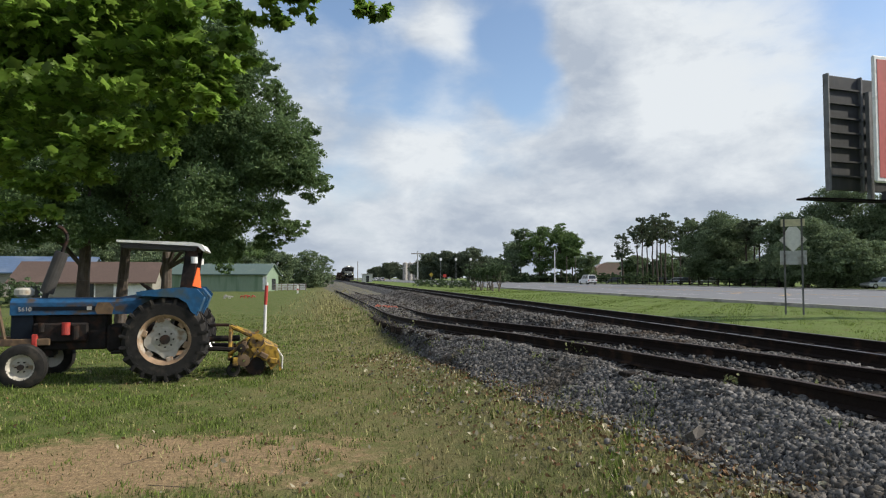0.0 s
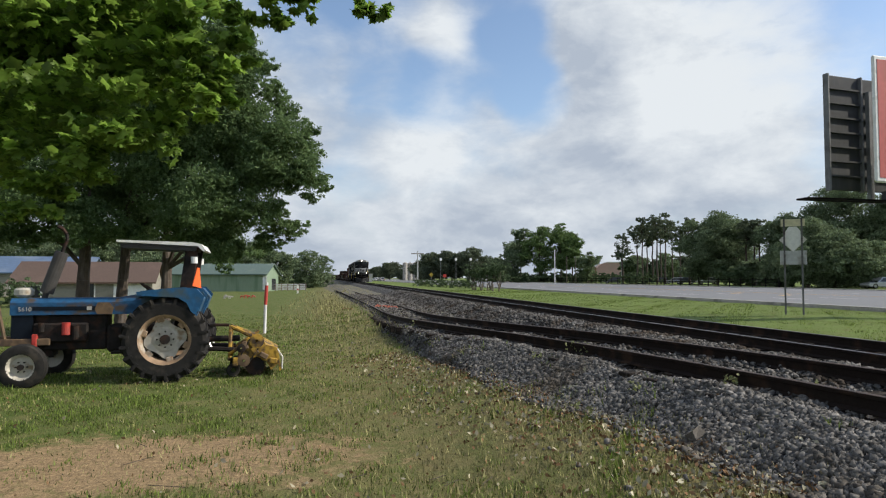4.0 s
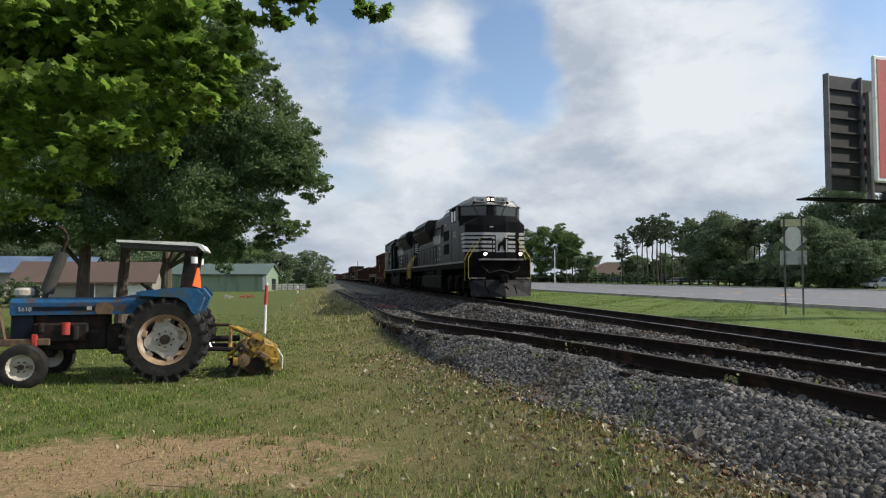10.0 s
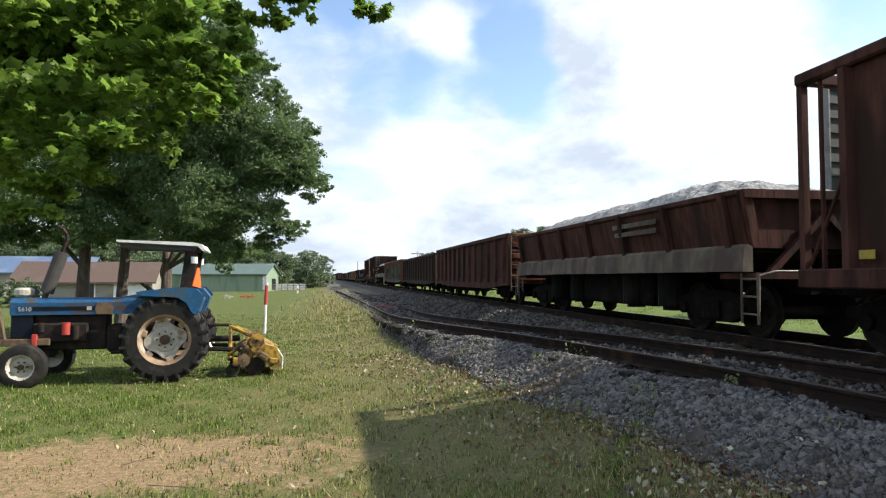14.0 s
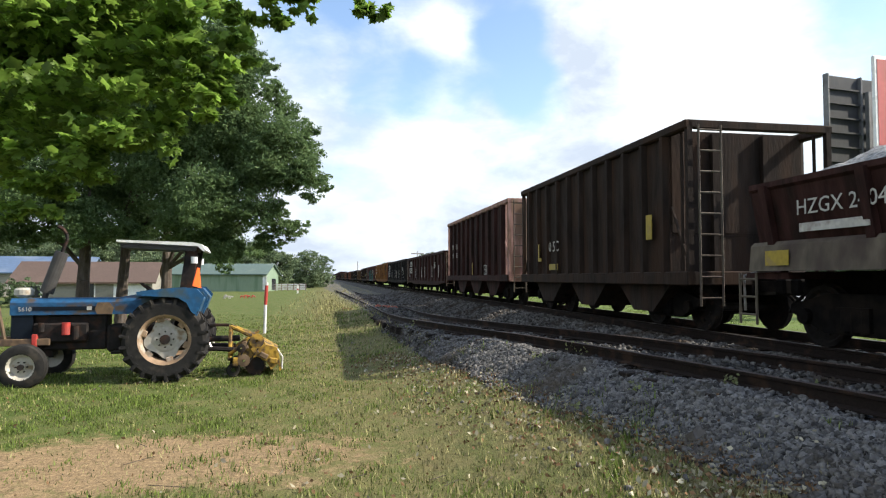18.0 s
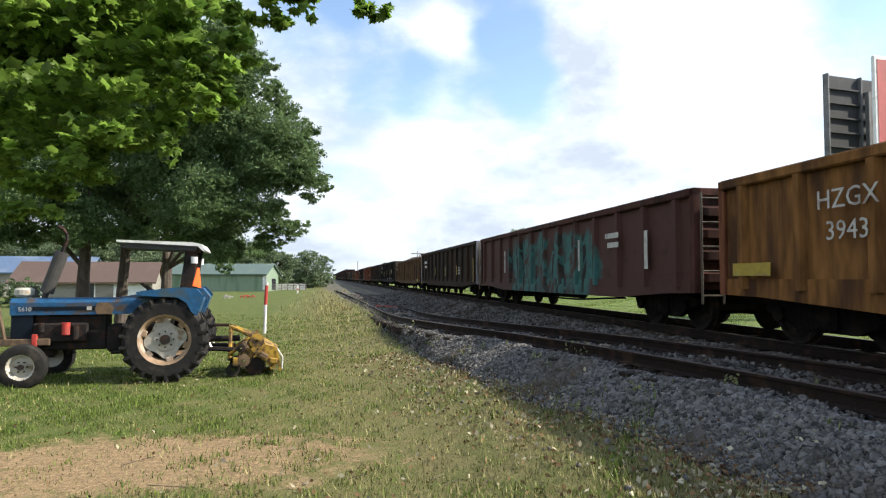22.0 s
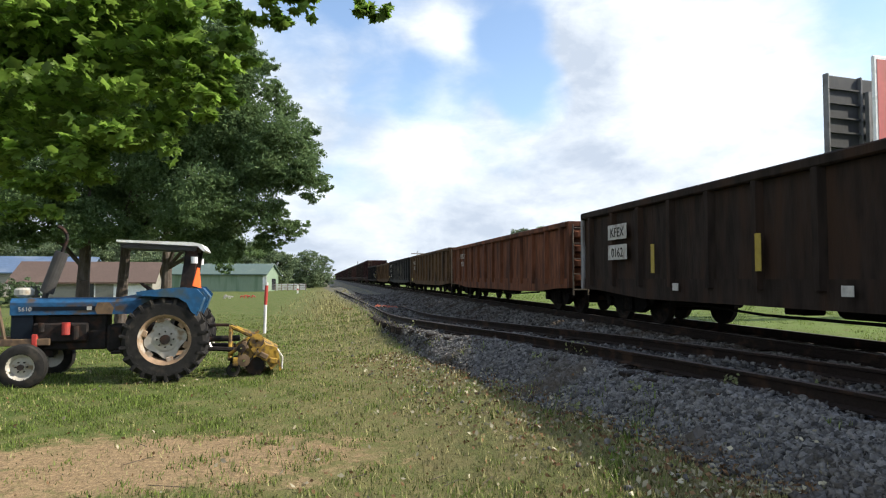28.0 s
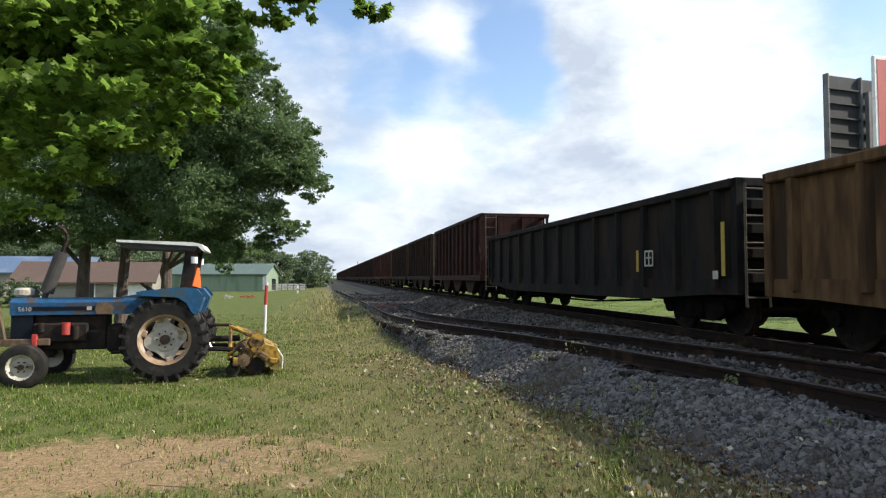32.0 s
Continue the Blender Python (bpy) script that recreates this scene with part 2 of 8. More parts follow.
BODY["graffiti_green"] = graffiti("graffiti_green_white", (0.1, 0.035, 0.022), [(0.045, 0.04, 0.033), (0.06, 0.054, 0.042), (0.036, 0.07, 0.036), (0.1, 0.088, 0.045)], 7.0)
BODY["graffiti_teal"] = graffiti("graffiti_teal", (0.06, 0.025, 0.02), [(0.05, 0.025, 0.02), (0.03, 0.1, 0.095), (0.04, 0.13, 0.12), (0.05, 0.025, 0.02)], 3.2)
BODY["graffiti_grey"] = graffiti("graffiti_grey", (0.012, 0.011, 0.01), [(0.014, 0.013, 0.012), (0.04, 0.036, 0.03), (0.016, 0.015, 0.013), (0.075, 0.065, 0.045)], 3.5)


# ---- mesh building ----
class Shape:
    """Collects boxes, rods, prisms and turned forms into one mesh."""

    def __init__(self):
        self.v, self.f, self.m = [], [], []

    def add(self, verts, faces, mi=0):
        k = len(self.v)
        self.v += [tuple(p) for p in verts]
        self.f += [tuple(i + k for i in q) for q in faces]
        self.m += [mi] * len(faces)
        return self

    def box(self, x0, x1, y0, y1, z0, z1, mi=0, m=None, c=0.0):
        """A box; c cuts the eight corners' edges to a chamfer along all edges (0: sharp)."""
        if c:
            bm = bmesh.new()
            bmesh.ops.create_cube(bm, size=1, matrix=Matrix.Translation(((x0 + x1) / 2, (y0 + y1) / 2, (z0 + z1) / 2)) @ Matrix.Diagonal((x1 - x0, y1 - y0, z1 - z0, 1)))
            bmesh.ops.bevel(bm, geom=bm.edges[:], offset=c, segments=1, affect="EDGES")
            vs, fs = [v.co.copy() for v in bm.verts], [[v.index for v in f.verts] for f in bm.faces]
            bm.free()
        else:
            vs = [Vector((x, y, z)) for z in (z0, z1) for y in (y0, y1) for x in (x0, x1)]
            fs = [(0, 2, 3, 1), (4, 5, 7, 6), (0, 1, 5, 4), (2, 6, 7, 3), (0, 4, 6, 2), (1, 3, 7, 5)]
        if m:
            vs = [m @ v for v in vs]
        return self.add(vs, fs, mi)

    def rod(self, p, q, r, seg=8, r2=None, mi=0, caps=True):
        p, q = Vector(p), Vector(q)
        d = (q - p).normalized()
        a = d.orthogonal().normalized()
        b = d.cross(a)
        vs = []
        for c, rr in ((p, r), (q, r if r2 is None else r2)):
            vs += [c + (a * math.cos(6.28318 * i / seg) + b * math.sin(6.28318 * i / seg)) * rr for i in range(seg)]
        fs = [(i, (i + 1) % seg, seg + (i + 1) % seg, seg + i) for i in range(seg)]
        if caps:
            fs += [tuple(range(seg - 1, -1, -1)), tuple(range(seg, 2 * seg))]
        return self.add(vs, fs, mi)

    def path(self, pts, r, seg=6, mi=0):
        for p, q in zip(pts, pts[1:]):
            self.rod(p, q, r, seg, mi=mi)
        return self

    def prism(self, poly, axis, a, b, mi=0):
        """Polygon in the two other axes (in x, y, z order), pulled along the axis from a to b."""
        def put(u, w, t):
            return {"x": (t, u, w), "y": (u, t, w), "z": (u, w, t)}[axis]
        n = len(poly)
        vs = [put(u, w, a) for u, w in poly] + [put(u, w, b) for u, w in poly]
        fs = [(i, (i + 1) % n, n + (i + 1) % n, n + i) for i in range(n)] + [tuple(range(n - 1, -1, -1)), tuple(range(n, 2 * n))]
        return self.add(vs, fs, mi)

    def turn(self, prof, centre, axis, seg=20, mi=0):
        """Profile of (radius, along) turned about an axis through the centre."""
        c, n = Vector(centre), len(prof)
        ax = {"x": (Vector((1, 0, 0)), Vector((0, 1, 0)), Vector((0, 0, 1))), "y": (Vector((0, 1, 0)), Vector((0, 0, 1)), Vector((1, 0, 0))),
              "z": (Vector((0, 0, 1)), Vector((1, 0, 0)), Vector((0, 1, 0)))}[axis]
        vs, fs = [], []
        for i in range(seg):
            t = 6.28318 * i / seg
            vs += [c + ax[0] * h + (ax[1] * math.cos(t) + ax[2] * math.sin(t)) * r for r, h in prof]
        for i in range(seg):
            j = (i + 1) % seg
            fs += [(i * n + k, j * n + k, j * n + k + 1, i * n + k + 1) for k in range(n - 1)]
        return self.add(vs, fs, mi)

    def mesh(self, name, mats):
        me = bpy.data.meshes.new(name)
        me.from_pydata(self.v, [], self.f)
        mats = mats if isinstance(mats, (list, tuple)) else [mats]
        for x in mats:
            me.materials.append(x)
        if len(mats) > 1:
            me.polygons.foreach_set("material_index", self.m)
        bm = bmesh.new()
        bm.from_mesh(me)
        bmesh.ops.recalc_face_normals(bm, faces=bm.faces[:])
        bm.to_mesh(me)
        bm.free()
        return me


CACHE = {}


def part(name, shape, material, parent=None, label="", at=(0, 0, 0), key=None, turn=(0, 0, 0)):
    """Links a shape as one mesh object under a thing or a part; a key shares the mesh between alike pieces."""
    k = (name, key, tuple(x.name for x in material) if isinstance(material, (list, tuple)) else material.name) if key is not None else None
    me = CACHE.get(k) if k else None
    if me is None:
        me = (shape() if callable(shape) else shape).mesh(name, material)
        if k:
            CACHE[k] = me
    ob = new(name, me)
    if parent:
        ob.parent = parent
    ob.matrix_basis = pose(*at, *turn)
    if label:
        tagged(ob, label)
    return ob


def round_shade(ob, angle=35):
    """Smooth shading across edges flatter than the angle."""
    me = ob.data
    bm = bmesh.new()
    bm.from_mesh(me)
    for f in bm.faces:
        f.smooth = True
    for e in bm.edges:
        e.smooth = len(e.link_faces) == 2 and e.calc_face_angle(3.2) < radians(angle)
    bm.to_mesh(me)
    bm.free()
    return ob


def thing(name, m, label, category, group="", kind=""):
    ob = new(name)
    ob.empty_display_size = 0.2
    ob.matrix_basis = m
    return tagged(ob, label, category, group, kind)


def letters(body, size):
    """The built-in font as a flat mesh, reading along +x, standing up in z."""
    cu = bpy.data.curves.new("lettering", "FONT")
    cu.body, cu.size, cu.extrude = body, size, 0.002
    cu.align_x = "CENTER"
    cu.resolution_u = 2
    ob = bpy.data.objects.new("lettering", cu)
    scene.collection.objects.link(ob)
    bpy.context.view_layer.update()
    me = bpy.data.meshes.new_from_object(ob.evaluated_get(bpy.context.evaluated_depsgraph_get()))
    bpy.data.objects.remove(ob)
    bpy.data.curves.remove(cu)
    return me


def sign_text(body, size, material, parent, at, turn, name="lettering"):
    """Letters on a face. turn: degrees about z after standing up; 0 reads for a viewer on the -y side."""
    key = (name, body, size, material.name)
    if key not in CACHE:
        me = letters(body, size)
        me.materials.clear()
        me.materials.append(material)
        CACHE[key] = me
    ob = new(name, CACHE[key])
    ob.parent = parent
    ob.matrix_basis = pose(*at, 90, 0, turn)
    return ob


# ---- ground, tracks, road ----
SID_Y = [-60, -30, -12, 3, 7, 11, 15, 20, 26, 34, 44, 60, 90, 130]
SID_X = [8.05, 8.0, 7.2, 5.72, 5.15, 4.45, 3.62, 3.2, 3.2, 3.2, 2.95, 2.5, 1.6, 0.2]
SID_Z = [0.85, 0.85, 0.85, 0.85, 0.86, 0.84, 0.78, 0.64, 0.46, 0.38, 0.4, 0.42, 0.4, 0.4]


def blend(ys, vs, y):
    """Smooth curve through the knots (Catmull-Rom)."""
    ys, vs, y = np.asarray(ys, float), np.asarray(vs, float), np.asarray(y, float)
    sl = np.gradient(vs, ys)
    k = np.clip(np.searchsorted(ys, y) - 1, 0, len(ys) - 2)
    h = ys[k + 1] - ys[k]
    t = np.clip((y - ys[k]) / h, 0, 1)
    return ((2 * t ** 3 - 3 * t ** 2 + 1) * vs[k] + (t ** 3 - 2 * t ** 2 + t) * h * sl[k]
            + (-2 * t ** 3 + 3 * t ** 2) * vs[k + 1] + (t ** 3 - t ** 2) * h * sl[k + 1])


def waves(x, y, s, seed=0.0):
    """Cheap smooth noise, about -1 to 1."""
    a = np.sin(x / s * 1.7 + seed) * np.cos(y / s * 1.3 - 2 * seed) + 0.6 * np.sin(x / s * 3.1 - y / s * 2.3 + 3 * seed)
    return (a + 0.4 * np.cos(x / s * 5.3 + y / s * 4.7 + seed)) / 2


def base_height(x, y):
    """The lie of the land without the ballast."""
    r = np.clip((x - 6.0) / 5.0, 0, 1)
    z = 0.46 * r * r * (3 - 2 * r)
    z = z + 0.025 * waves(x, y, 2.3, 1.0) * (np.abs(x) < 60) + 0.012 * waves(x, y, 0.6, 2.0) * (np.abs(x) < 30)
    q = np.clip((x - 0.6) / 2.4, 0, 1)
    z = z + 0.3 * q * q * (3 - 2 * q) * np.clip((9.5 - x) / 4, 0, 1)
    far = np.clip((y - 25) / 60, 0, 1)
    return z + 0.12 * far * (x < 3) + 0.1 * far * np.exp(-((x - 0.5) / 2.0) ** 2)


def ballast_height(x, y):
    d = np.abs(x - MAIN)
    hm = np.where(d < 1.75, 0.66, 0.66 - (d - 1.75) * 0.42)
    ds, zs = np.abs(x - blend(SID_Y, SID_X, y)), blend(SID_Y, SID_Z, y)
    sunk = 0.06 * np.clip((y - 9) / 15, 0, 1)
    hs = np.where(ds < 1.2, zs - 0.19, zs - 0.19 - (ds - 1.2) * 0.45) - sunk
    # the grass comes up to a nearly straight edge, close to the rail further on
    edge = np.interp(y, [5, 7.3, 9.2, 11, 12.5, 15.7, 21, 30, 60], [2.2, 2.4, 2.42, 2.4, 2.3, 2.2, 2.1, 2.1, 1.6]) + 0.14 * waves(x, y, 0.8, 9.0)
    hs = hs - 1.1 * np.clip(edge - x, 0, 1.5)
    return np.maximum(hm, hs) + 0.03 * waves(x, y, 0.5, 4.0) + 0.05 * waves(x, y, 1.4, 7.0) * (x < MAIN - 2)


def top_height(x, y):
    return np.maximum(base_height(x, y), ballast_height(x, y))


def sheet(name, xs, ys, fn, material, label, category):
    """One sheet over the grid lines xs by ys, at the heights that fn gives."""
    gx, gy = np.meshgrid(np.asarray(xs, float), np.asarray(ys, float))
    co = np.stack([gx, gy, fn(gx, gy)], -1).reshape(-1, 3)
    nx, ny = len(xs), len(ys)
    i = np.arange((ny - 1) * (nx - 1))
    r, c = i // (nx - 1), i % (nx - 1)
    a = r * nx + c
    faces = np.stack([a, a + 1, a + nx + 1, a + nx], -1)
    me = bpy.data.meshes.new(name)
    me.from_pydata(co.tolist(), [], faces.tolist())
    me.polygons.foreach_set("use_smooth", np.ones(len(faces), bool))
    me.materials.append(material)
    return tagged(new(name, me), label, category, kind="structure")


def ground_material():
    """Mown grass, thin and dry towards the tracks, with bare sandy soil in a patch near the camera."""
    m = bpy.data.materials.new("grass_ground")
    m.use_nodes = True
    n, l = m.node_tree.nodes, m.node_tree.links
    b = n["Principled BSDF"]
    b.inputs["Roughness"].default_value = 0.95
    b.inputs["Specular IOR Level"].default_value = 0.15
    t = n.new("ShaderNodeTexCoord")

    def nz(scale, detail=5, rough=0.6):
        k = n.new("ShaderNodeTexNoise")
        k.inputs["Scale"].default_value, k.inputs["Detail"].default_value, k.inputs["Roughness"].default_value = scale, detail, rough
        l.new(t.outputs["Object"], k.inputs["Vector"])
        return k.outputs["Fac"]

    def mth(op, a, c=0.0, clamp=False):
        k = n.new("ShaderNodeMath")
        k.operation, k.use_clamp = op, clamp
        for i, x in enumerate((a, c)):
            if isinstance(x, (int, float)):
                k.inputs[i].default_value = x
            else:
                l.new(x, k.inputs[i])
        return k.outputs[0]

    def rng(v, a, c):
        k = n.new("ShaderNodeMapRange")
        k.interpolation_type = "SMOOTHSTEP"
        k.inputs["From Min"].default_value, k.inputs["From Max"].default_value = a, c
        l.new(v, k.inputs["Value"])
        return k.outputs[0]

    def mixc(f, a, c):
        k = n.new("ShaderNodeMix")
        k.data_type = "RGBA"
        l.new(f, k.inputs[0])
        for i, x in ((6, a), (7, c)):
            if isinstance(x, tuple):
                k.inputs[i].default_value = (*x, 1)
            else:
                l.new(x, k.inputs[i])
        return k.outputs[2]

    sp = n.new("ShaderNodeSeparateXYZ")
    l.new(t.outputs["Object"], sp.inputs[0])
    x, y = sp.outputs[0], sp.outputs[1]
    n_big, n_mid, n_fine = nz(0.45), nz(2.2, 6), nz(28, 4)
    green = mixc(n_fine, (0.042, 0.068, 0.014), (0.11, 0.15, 0.034))
    dry = mixc(n_fine, (0.1, 0.09, 0.037), (0.215, 0.19, 0.08))
    soil = mixc(rng(nz(14, 8, 0.85), 0.3, 0.72), (0.13, 0.088, 0.048), (0.42, 0.3, 0.165))
    # dry band towards the ballast, greener away from it and on the road side
    band = mth("MULTIPLY", rng(x, -4.0, 1.5), mth("SUBTRACT", 1.0, rng(x, 7.0, 11.0)))
    dryness = mth("ADD", mth("MULTIPLY", band, 0.64), mth("MULTIPLY", mth("SUBTRACT", n_mid, 0.42), 2.6), True)
    col = mixc(dryness, green, dry)
    # brown thatch and bare earth showing in patches
    thatch = mth("MULTIPLY", rng(nz(4.2, 8, 0.75), 0.52, 0.66), mth("ADD", mth("MULTIPLY", band, 0.45), 0.12))
    col = mixc(thatch, col, mixc(n_fine, (0.075, 0.05, 0.026), (0.2, 0.14, 0.075)))
    # bare patch: an ellipse round a spot left of the camera's foot, with a ragged edge
    ex, ey = mth("MULTIPLY", mth("ADD", x, 1.85), 0.43), mth("MULTIPLY", mth("SUBTRACT", y, 7.1), 0.85)
    rr = mth("ADD", mth("MULTIPLY", ex, ex), mth("MULTIPLY", ey, ey))
    bare = rng(mth("ADD", rr, mth("MULTIPLY", mth("SUBTRACT", nz(3.2, 8, 0.7), 0.5), 4.4)), 1.4, 0.4)
    col = mixc(bare, col, soil)
    path = mth("MULTIPLY", mth("SUBTRACT", 1.0, rng(mth("ABSOLUTE", mth("ADD", x, -0.6)), 0.5, 1.6)), rng(n_big, 0.5, 0.62))
    col = mixc(mth("MULTIPLY", path, rng(y, 8.0, 16.0)), col, dry)
    # lush strip between the main line and the highway
    lush = mixc(nz(7, 8, 0.75), (0.07, 0.115, 0.024), (0.175, 0.235, 0.06))
    col = mixc(mth("MULTIPLY", rng(x, 10.5, 12.5), rng(mth("ADD", n_mid, mth("MULTIPLY", n_big, 0.4)), 0.95, 0.55)), col, lush)
    # worn gravel between the siding and the main line
    line = mth("SUBTRACT", x, mth("SUBTRACT", 3.2, mth("MULTIPLY", mth("MAXIMUM", mth("SUBTRACT", y, 35.0), 0.0), 0.03)))
    gravel = mixc(rng(nz(22, 6, 0.8), 0.3, 0.7), (0.02, 0.019, 0.017), (0.2, 0.195, 0.185))
    worn = mth("MULTIPLY", rng(mth("ADD", line, mth("MULTIPLY", n_mid, 1.2)), -1.0, -0.3), mth("MULTIPLY", rng(y, 9.0, 14.0), mth("SUBTRACT", 1.0, rng(x, 10.0, 11.2))))
    col = mixc(mth("MULTIPLY", worn, rng(n_mid, 0.62, 0.46)), col, gravel)
    l.new(col, b.inputs["Base Color"])
    bp = n.new("ShaderNodeBump")
    bp.inputs["Strength"].default_value, bp.inputs["Distance"].default_value = 0.8, 0.04
    l.new(n_fine, bp.inputs["Height"])
    l.new(bp.outputs[0], b.inputs["Normal"])
    return m


def ballast_material():
    m = bpy.data.materials.new("ballast_stone")
    m.use_nodes = True
    n, l = m.node_tree.nodes, m.node_tree.links
    b = n["Principled BSDF"]
    b.inputs["Roughness"].default_value = 0.9
    t = n.new("ShaderNodeTexCoord")
    v = n.new("ShaderNodeTexVoronoi")
    v.inputs["Scale"].default_value = 19
    l.new(t.outputs["Object"], v.inputs["Vector"])
    s = n.new("ShaderNodeSeparateColor")
    l.new(v.outputs["Color"], s.inputs[0])
    r = n.new("ShaderNodeValToRGB")
    r.color_ramp.elements[0].color, r.color_ramp.elements[1].color = (0.016, 0.015, 0.014, 1), (0.085, 0.082, 0.078, 1)
    l.new(s.outputs[0], r.inputs[0])
    nz = n.new("ShaderNodeTexNoise")
    nz.inputs["Scale"].default_value, nz.inputs["Detail"].default_value = 0.7, 5
    l.new(t.outputs["Object"], nz.inputs["Vector"])
    mr = n.new("ShaderNodeMapRange")
    mr.inputs["From Min"].default_value, mr.inputs["From Max"].default_value = 0.45, 0.7
    mr.inputs["To Max"].default_value = 0.55
    l.new(nz.outputs["Fac"], mr.inputs["Value"])
    mx = n.new("ShaderNodeMix")
    mx.data_type = "RGBA"
    mx.inputs[7].default_value = (0.07, 0.058, 0.042, 1)
    l.new(mr.outputs[0], mx.inputs[0]), l.new(r.outputs[0], mx.inputs[6])
    l.new(mx.outputs[2], b.inputs["Base Color"])
    bp = n.new("ShaderNodeBump")
    bp.inputs["Strength"].default_value, bp.inputs["Distance"].default_value = 1.0, 0.05
    bp.invert = True
    l.new(v.outputs["Distance"], bp.inputs["Height"])
    l.new(bp.outputs[0], b.inputs["Normal"])
    return m


GRASS, BALLAST = ground_material(), ballast_material()
gx = [-4000, -1500, -600, -300, -150, -80, -50, -32] + list(np.arange(-22, 12.1, 0.35)) + [15, 19, 22.9, 30, 45, 60, 90, 150, 300, 600, 1500, 4000]
gy = [-4000, -1200, -400, -150, -60, -25, -10, -4] + list(np.arange(0, 45, 0.35)) + list(np.arange(46, 140, 4)) + [150, 170, 200, 250, 320, 420, 560, 800, 1200, 1800, 4000]
sheet("ground", gx, gy, base_height, GRASS, "mown grass field with dry thatch and bare sandy soil", "ground")
sheet("ballast", np.arange(-1.4, 12.4, 0.3), [-400, -150, -60, -25, -10] + list(np.arange(-2, 40, 0.3)) + list(np.arange(40, 140, 2.5)) + [150, 200, 300, 500, 800, 1200],
      lambda x, y: np.where(ballast_height(x, y) > base_height(x, y) - 0.1, ballast_height(x, y), base_height(x, y) - 0.15), BALLAST,
      "bed of crushed grey stone under the tracks", "ballast")

road = part("road", Shape().box(23.0, 57.0, -600, 1300, 0.35, 0.52), ASPHALT)
tagged(road, "wide grey asphalt highway with worn lane markings", "road", kind="structure")
kerb = part("kerb", Shape().box(22.65, 23.0, -600, 1300, 0.35, 0.63).box(57.0, 57.4, -600, 1300, 0.35, 0.64), CONCRETE)
tagged(kerb, "low pale concrete kerb along the highway", "kerb", kind="structure")
for xx, pat, mt in ((29.5, 1, PAINT_W), (33.2, 1, PAINT_W), (38.9, 0, PAINT_Y), (44.5, 1, PAINT_W), (50.0, 1, PAINT_W)):
    s = Shape()
    if pat:
        for k in range(-6, 40):
            s.box(xx, xx + 0.15, k * 12.0, k * 12.0 + 3.2, 0.515, 0.526)
    else:
        s.box(xx, xx + 0.14, -200, 900, 0.515, 0.526)
    tagged(part("lane_marking", s, mt, road))
s = Shape()
for k in (0, 3):
    s.add([(34.2 + k * 0.1, 44 + k * 2.2, 0.526), (36.4 + k * 0.1, 45.6 + k * 2.2, 0.526), (36.4 + k * 0.1, 46.3 + k * 2.2, 0.526), (34.2 + k * 0.1, 44.7 + k * 2.2, 0.526)], [(0, 1, 2, 3)])
part("turn_arrow", s, PAINT_Y, road)


def rail_shape(xs, ys, zs):
    """A rail of flat-bottomed section along the points."""
    sec = [(-0.07, -0.172), (0.07, -0.172), (0.07, -0.16), (0.012, -0.135), (0.012, -0.045), (0.037, -0.035), (0.037, -0.004), (0.03, 0.0),
           (-0.03, 0.0), (-0.037, -0.004), (-0.037, -0.035), (-0.012, -0.045), (-0.012, -0.135), (-0.07, -0.16)]
    s, k = Shape(), len(sec)
    pts = [Vector(p) for p in zip(xs, ys, zs)]
    vs, fs, mi = [], [], []
    for i, p in enumerate(pts):
        d = (pts[min(i + 1, len(pts) - 1)] - pts[max(i - 1, 0)]).normalized()
        side = Vector((d.y, -d.x, 0)).normalized()
        vs += [p + side * u + Vector((0, 0, w)) for u, w in sec]
    for i in range(len(pts) - 1):
        for j in range(k):
            fs.append((i * k + j, i * k + (j + 1) % k, (i + 1) * k + (j + 1) % k, (i + 1) * k + j))
            mi.append(1 if j in (6, 7, 8) else 0)
    s.v, s.f, s.m = [tuple(v) for v in vs], fs, mi
    return s


def track(name, xs, ys, zs, label, head):
    t = thing(name, Matrix(), label, "railway track", kind="structure")
    xs, ys, zs = np.asarray(xs), np.asarray(ys), np.asarray(zs)
    dx = np.gradient(xs, ys)
    nrm = np.sqrt(1 + dx ** 2)
    for sd in (-0.753, 0.753):
        part("rail", rail_shape(xs + sd / nrm, ys - sd * dx / nrm, zs), [STEEL_RAIL, head], t)
    return t


main_y = np.array([-420.0, -100, -40, -10, 0, 10, 20, 40, 80, 160, 320, 640, 1250])
main_track = track("main_track", np.full(13, MAIN), main_y, np.full(13, RAIL), "straight main line of brown rails with shiny heads", RAIL_HEAD)
sid_y = np.concatenate([np.arange(-12, 60, 1.5), np.arange(60, 79, 3)])
siding = track("siding_track", blend(SID_Y, SID_X, sid_y), sid_y, blend(SID_Y, SID_Z, sid_y), "rusty siding curving away from the main line", RUSTY_HEAD)
TIE_SHAPE = Shape().box(-1.3, 1.3, -0.115, 0.115, -0.19, 0.0, c=0.012)
PLATE = Shape().box(-0.93, -0.57, -0.1, 0.1, 0, 0.018).box(0.57, 0.93, -0.1, 0.1, 0, 0.018)
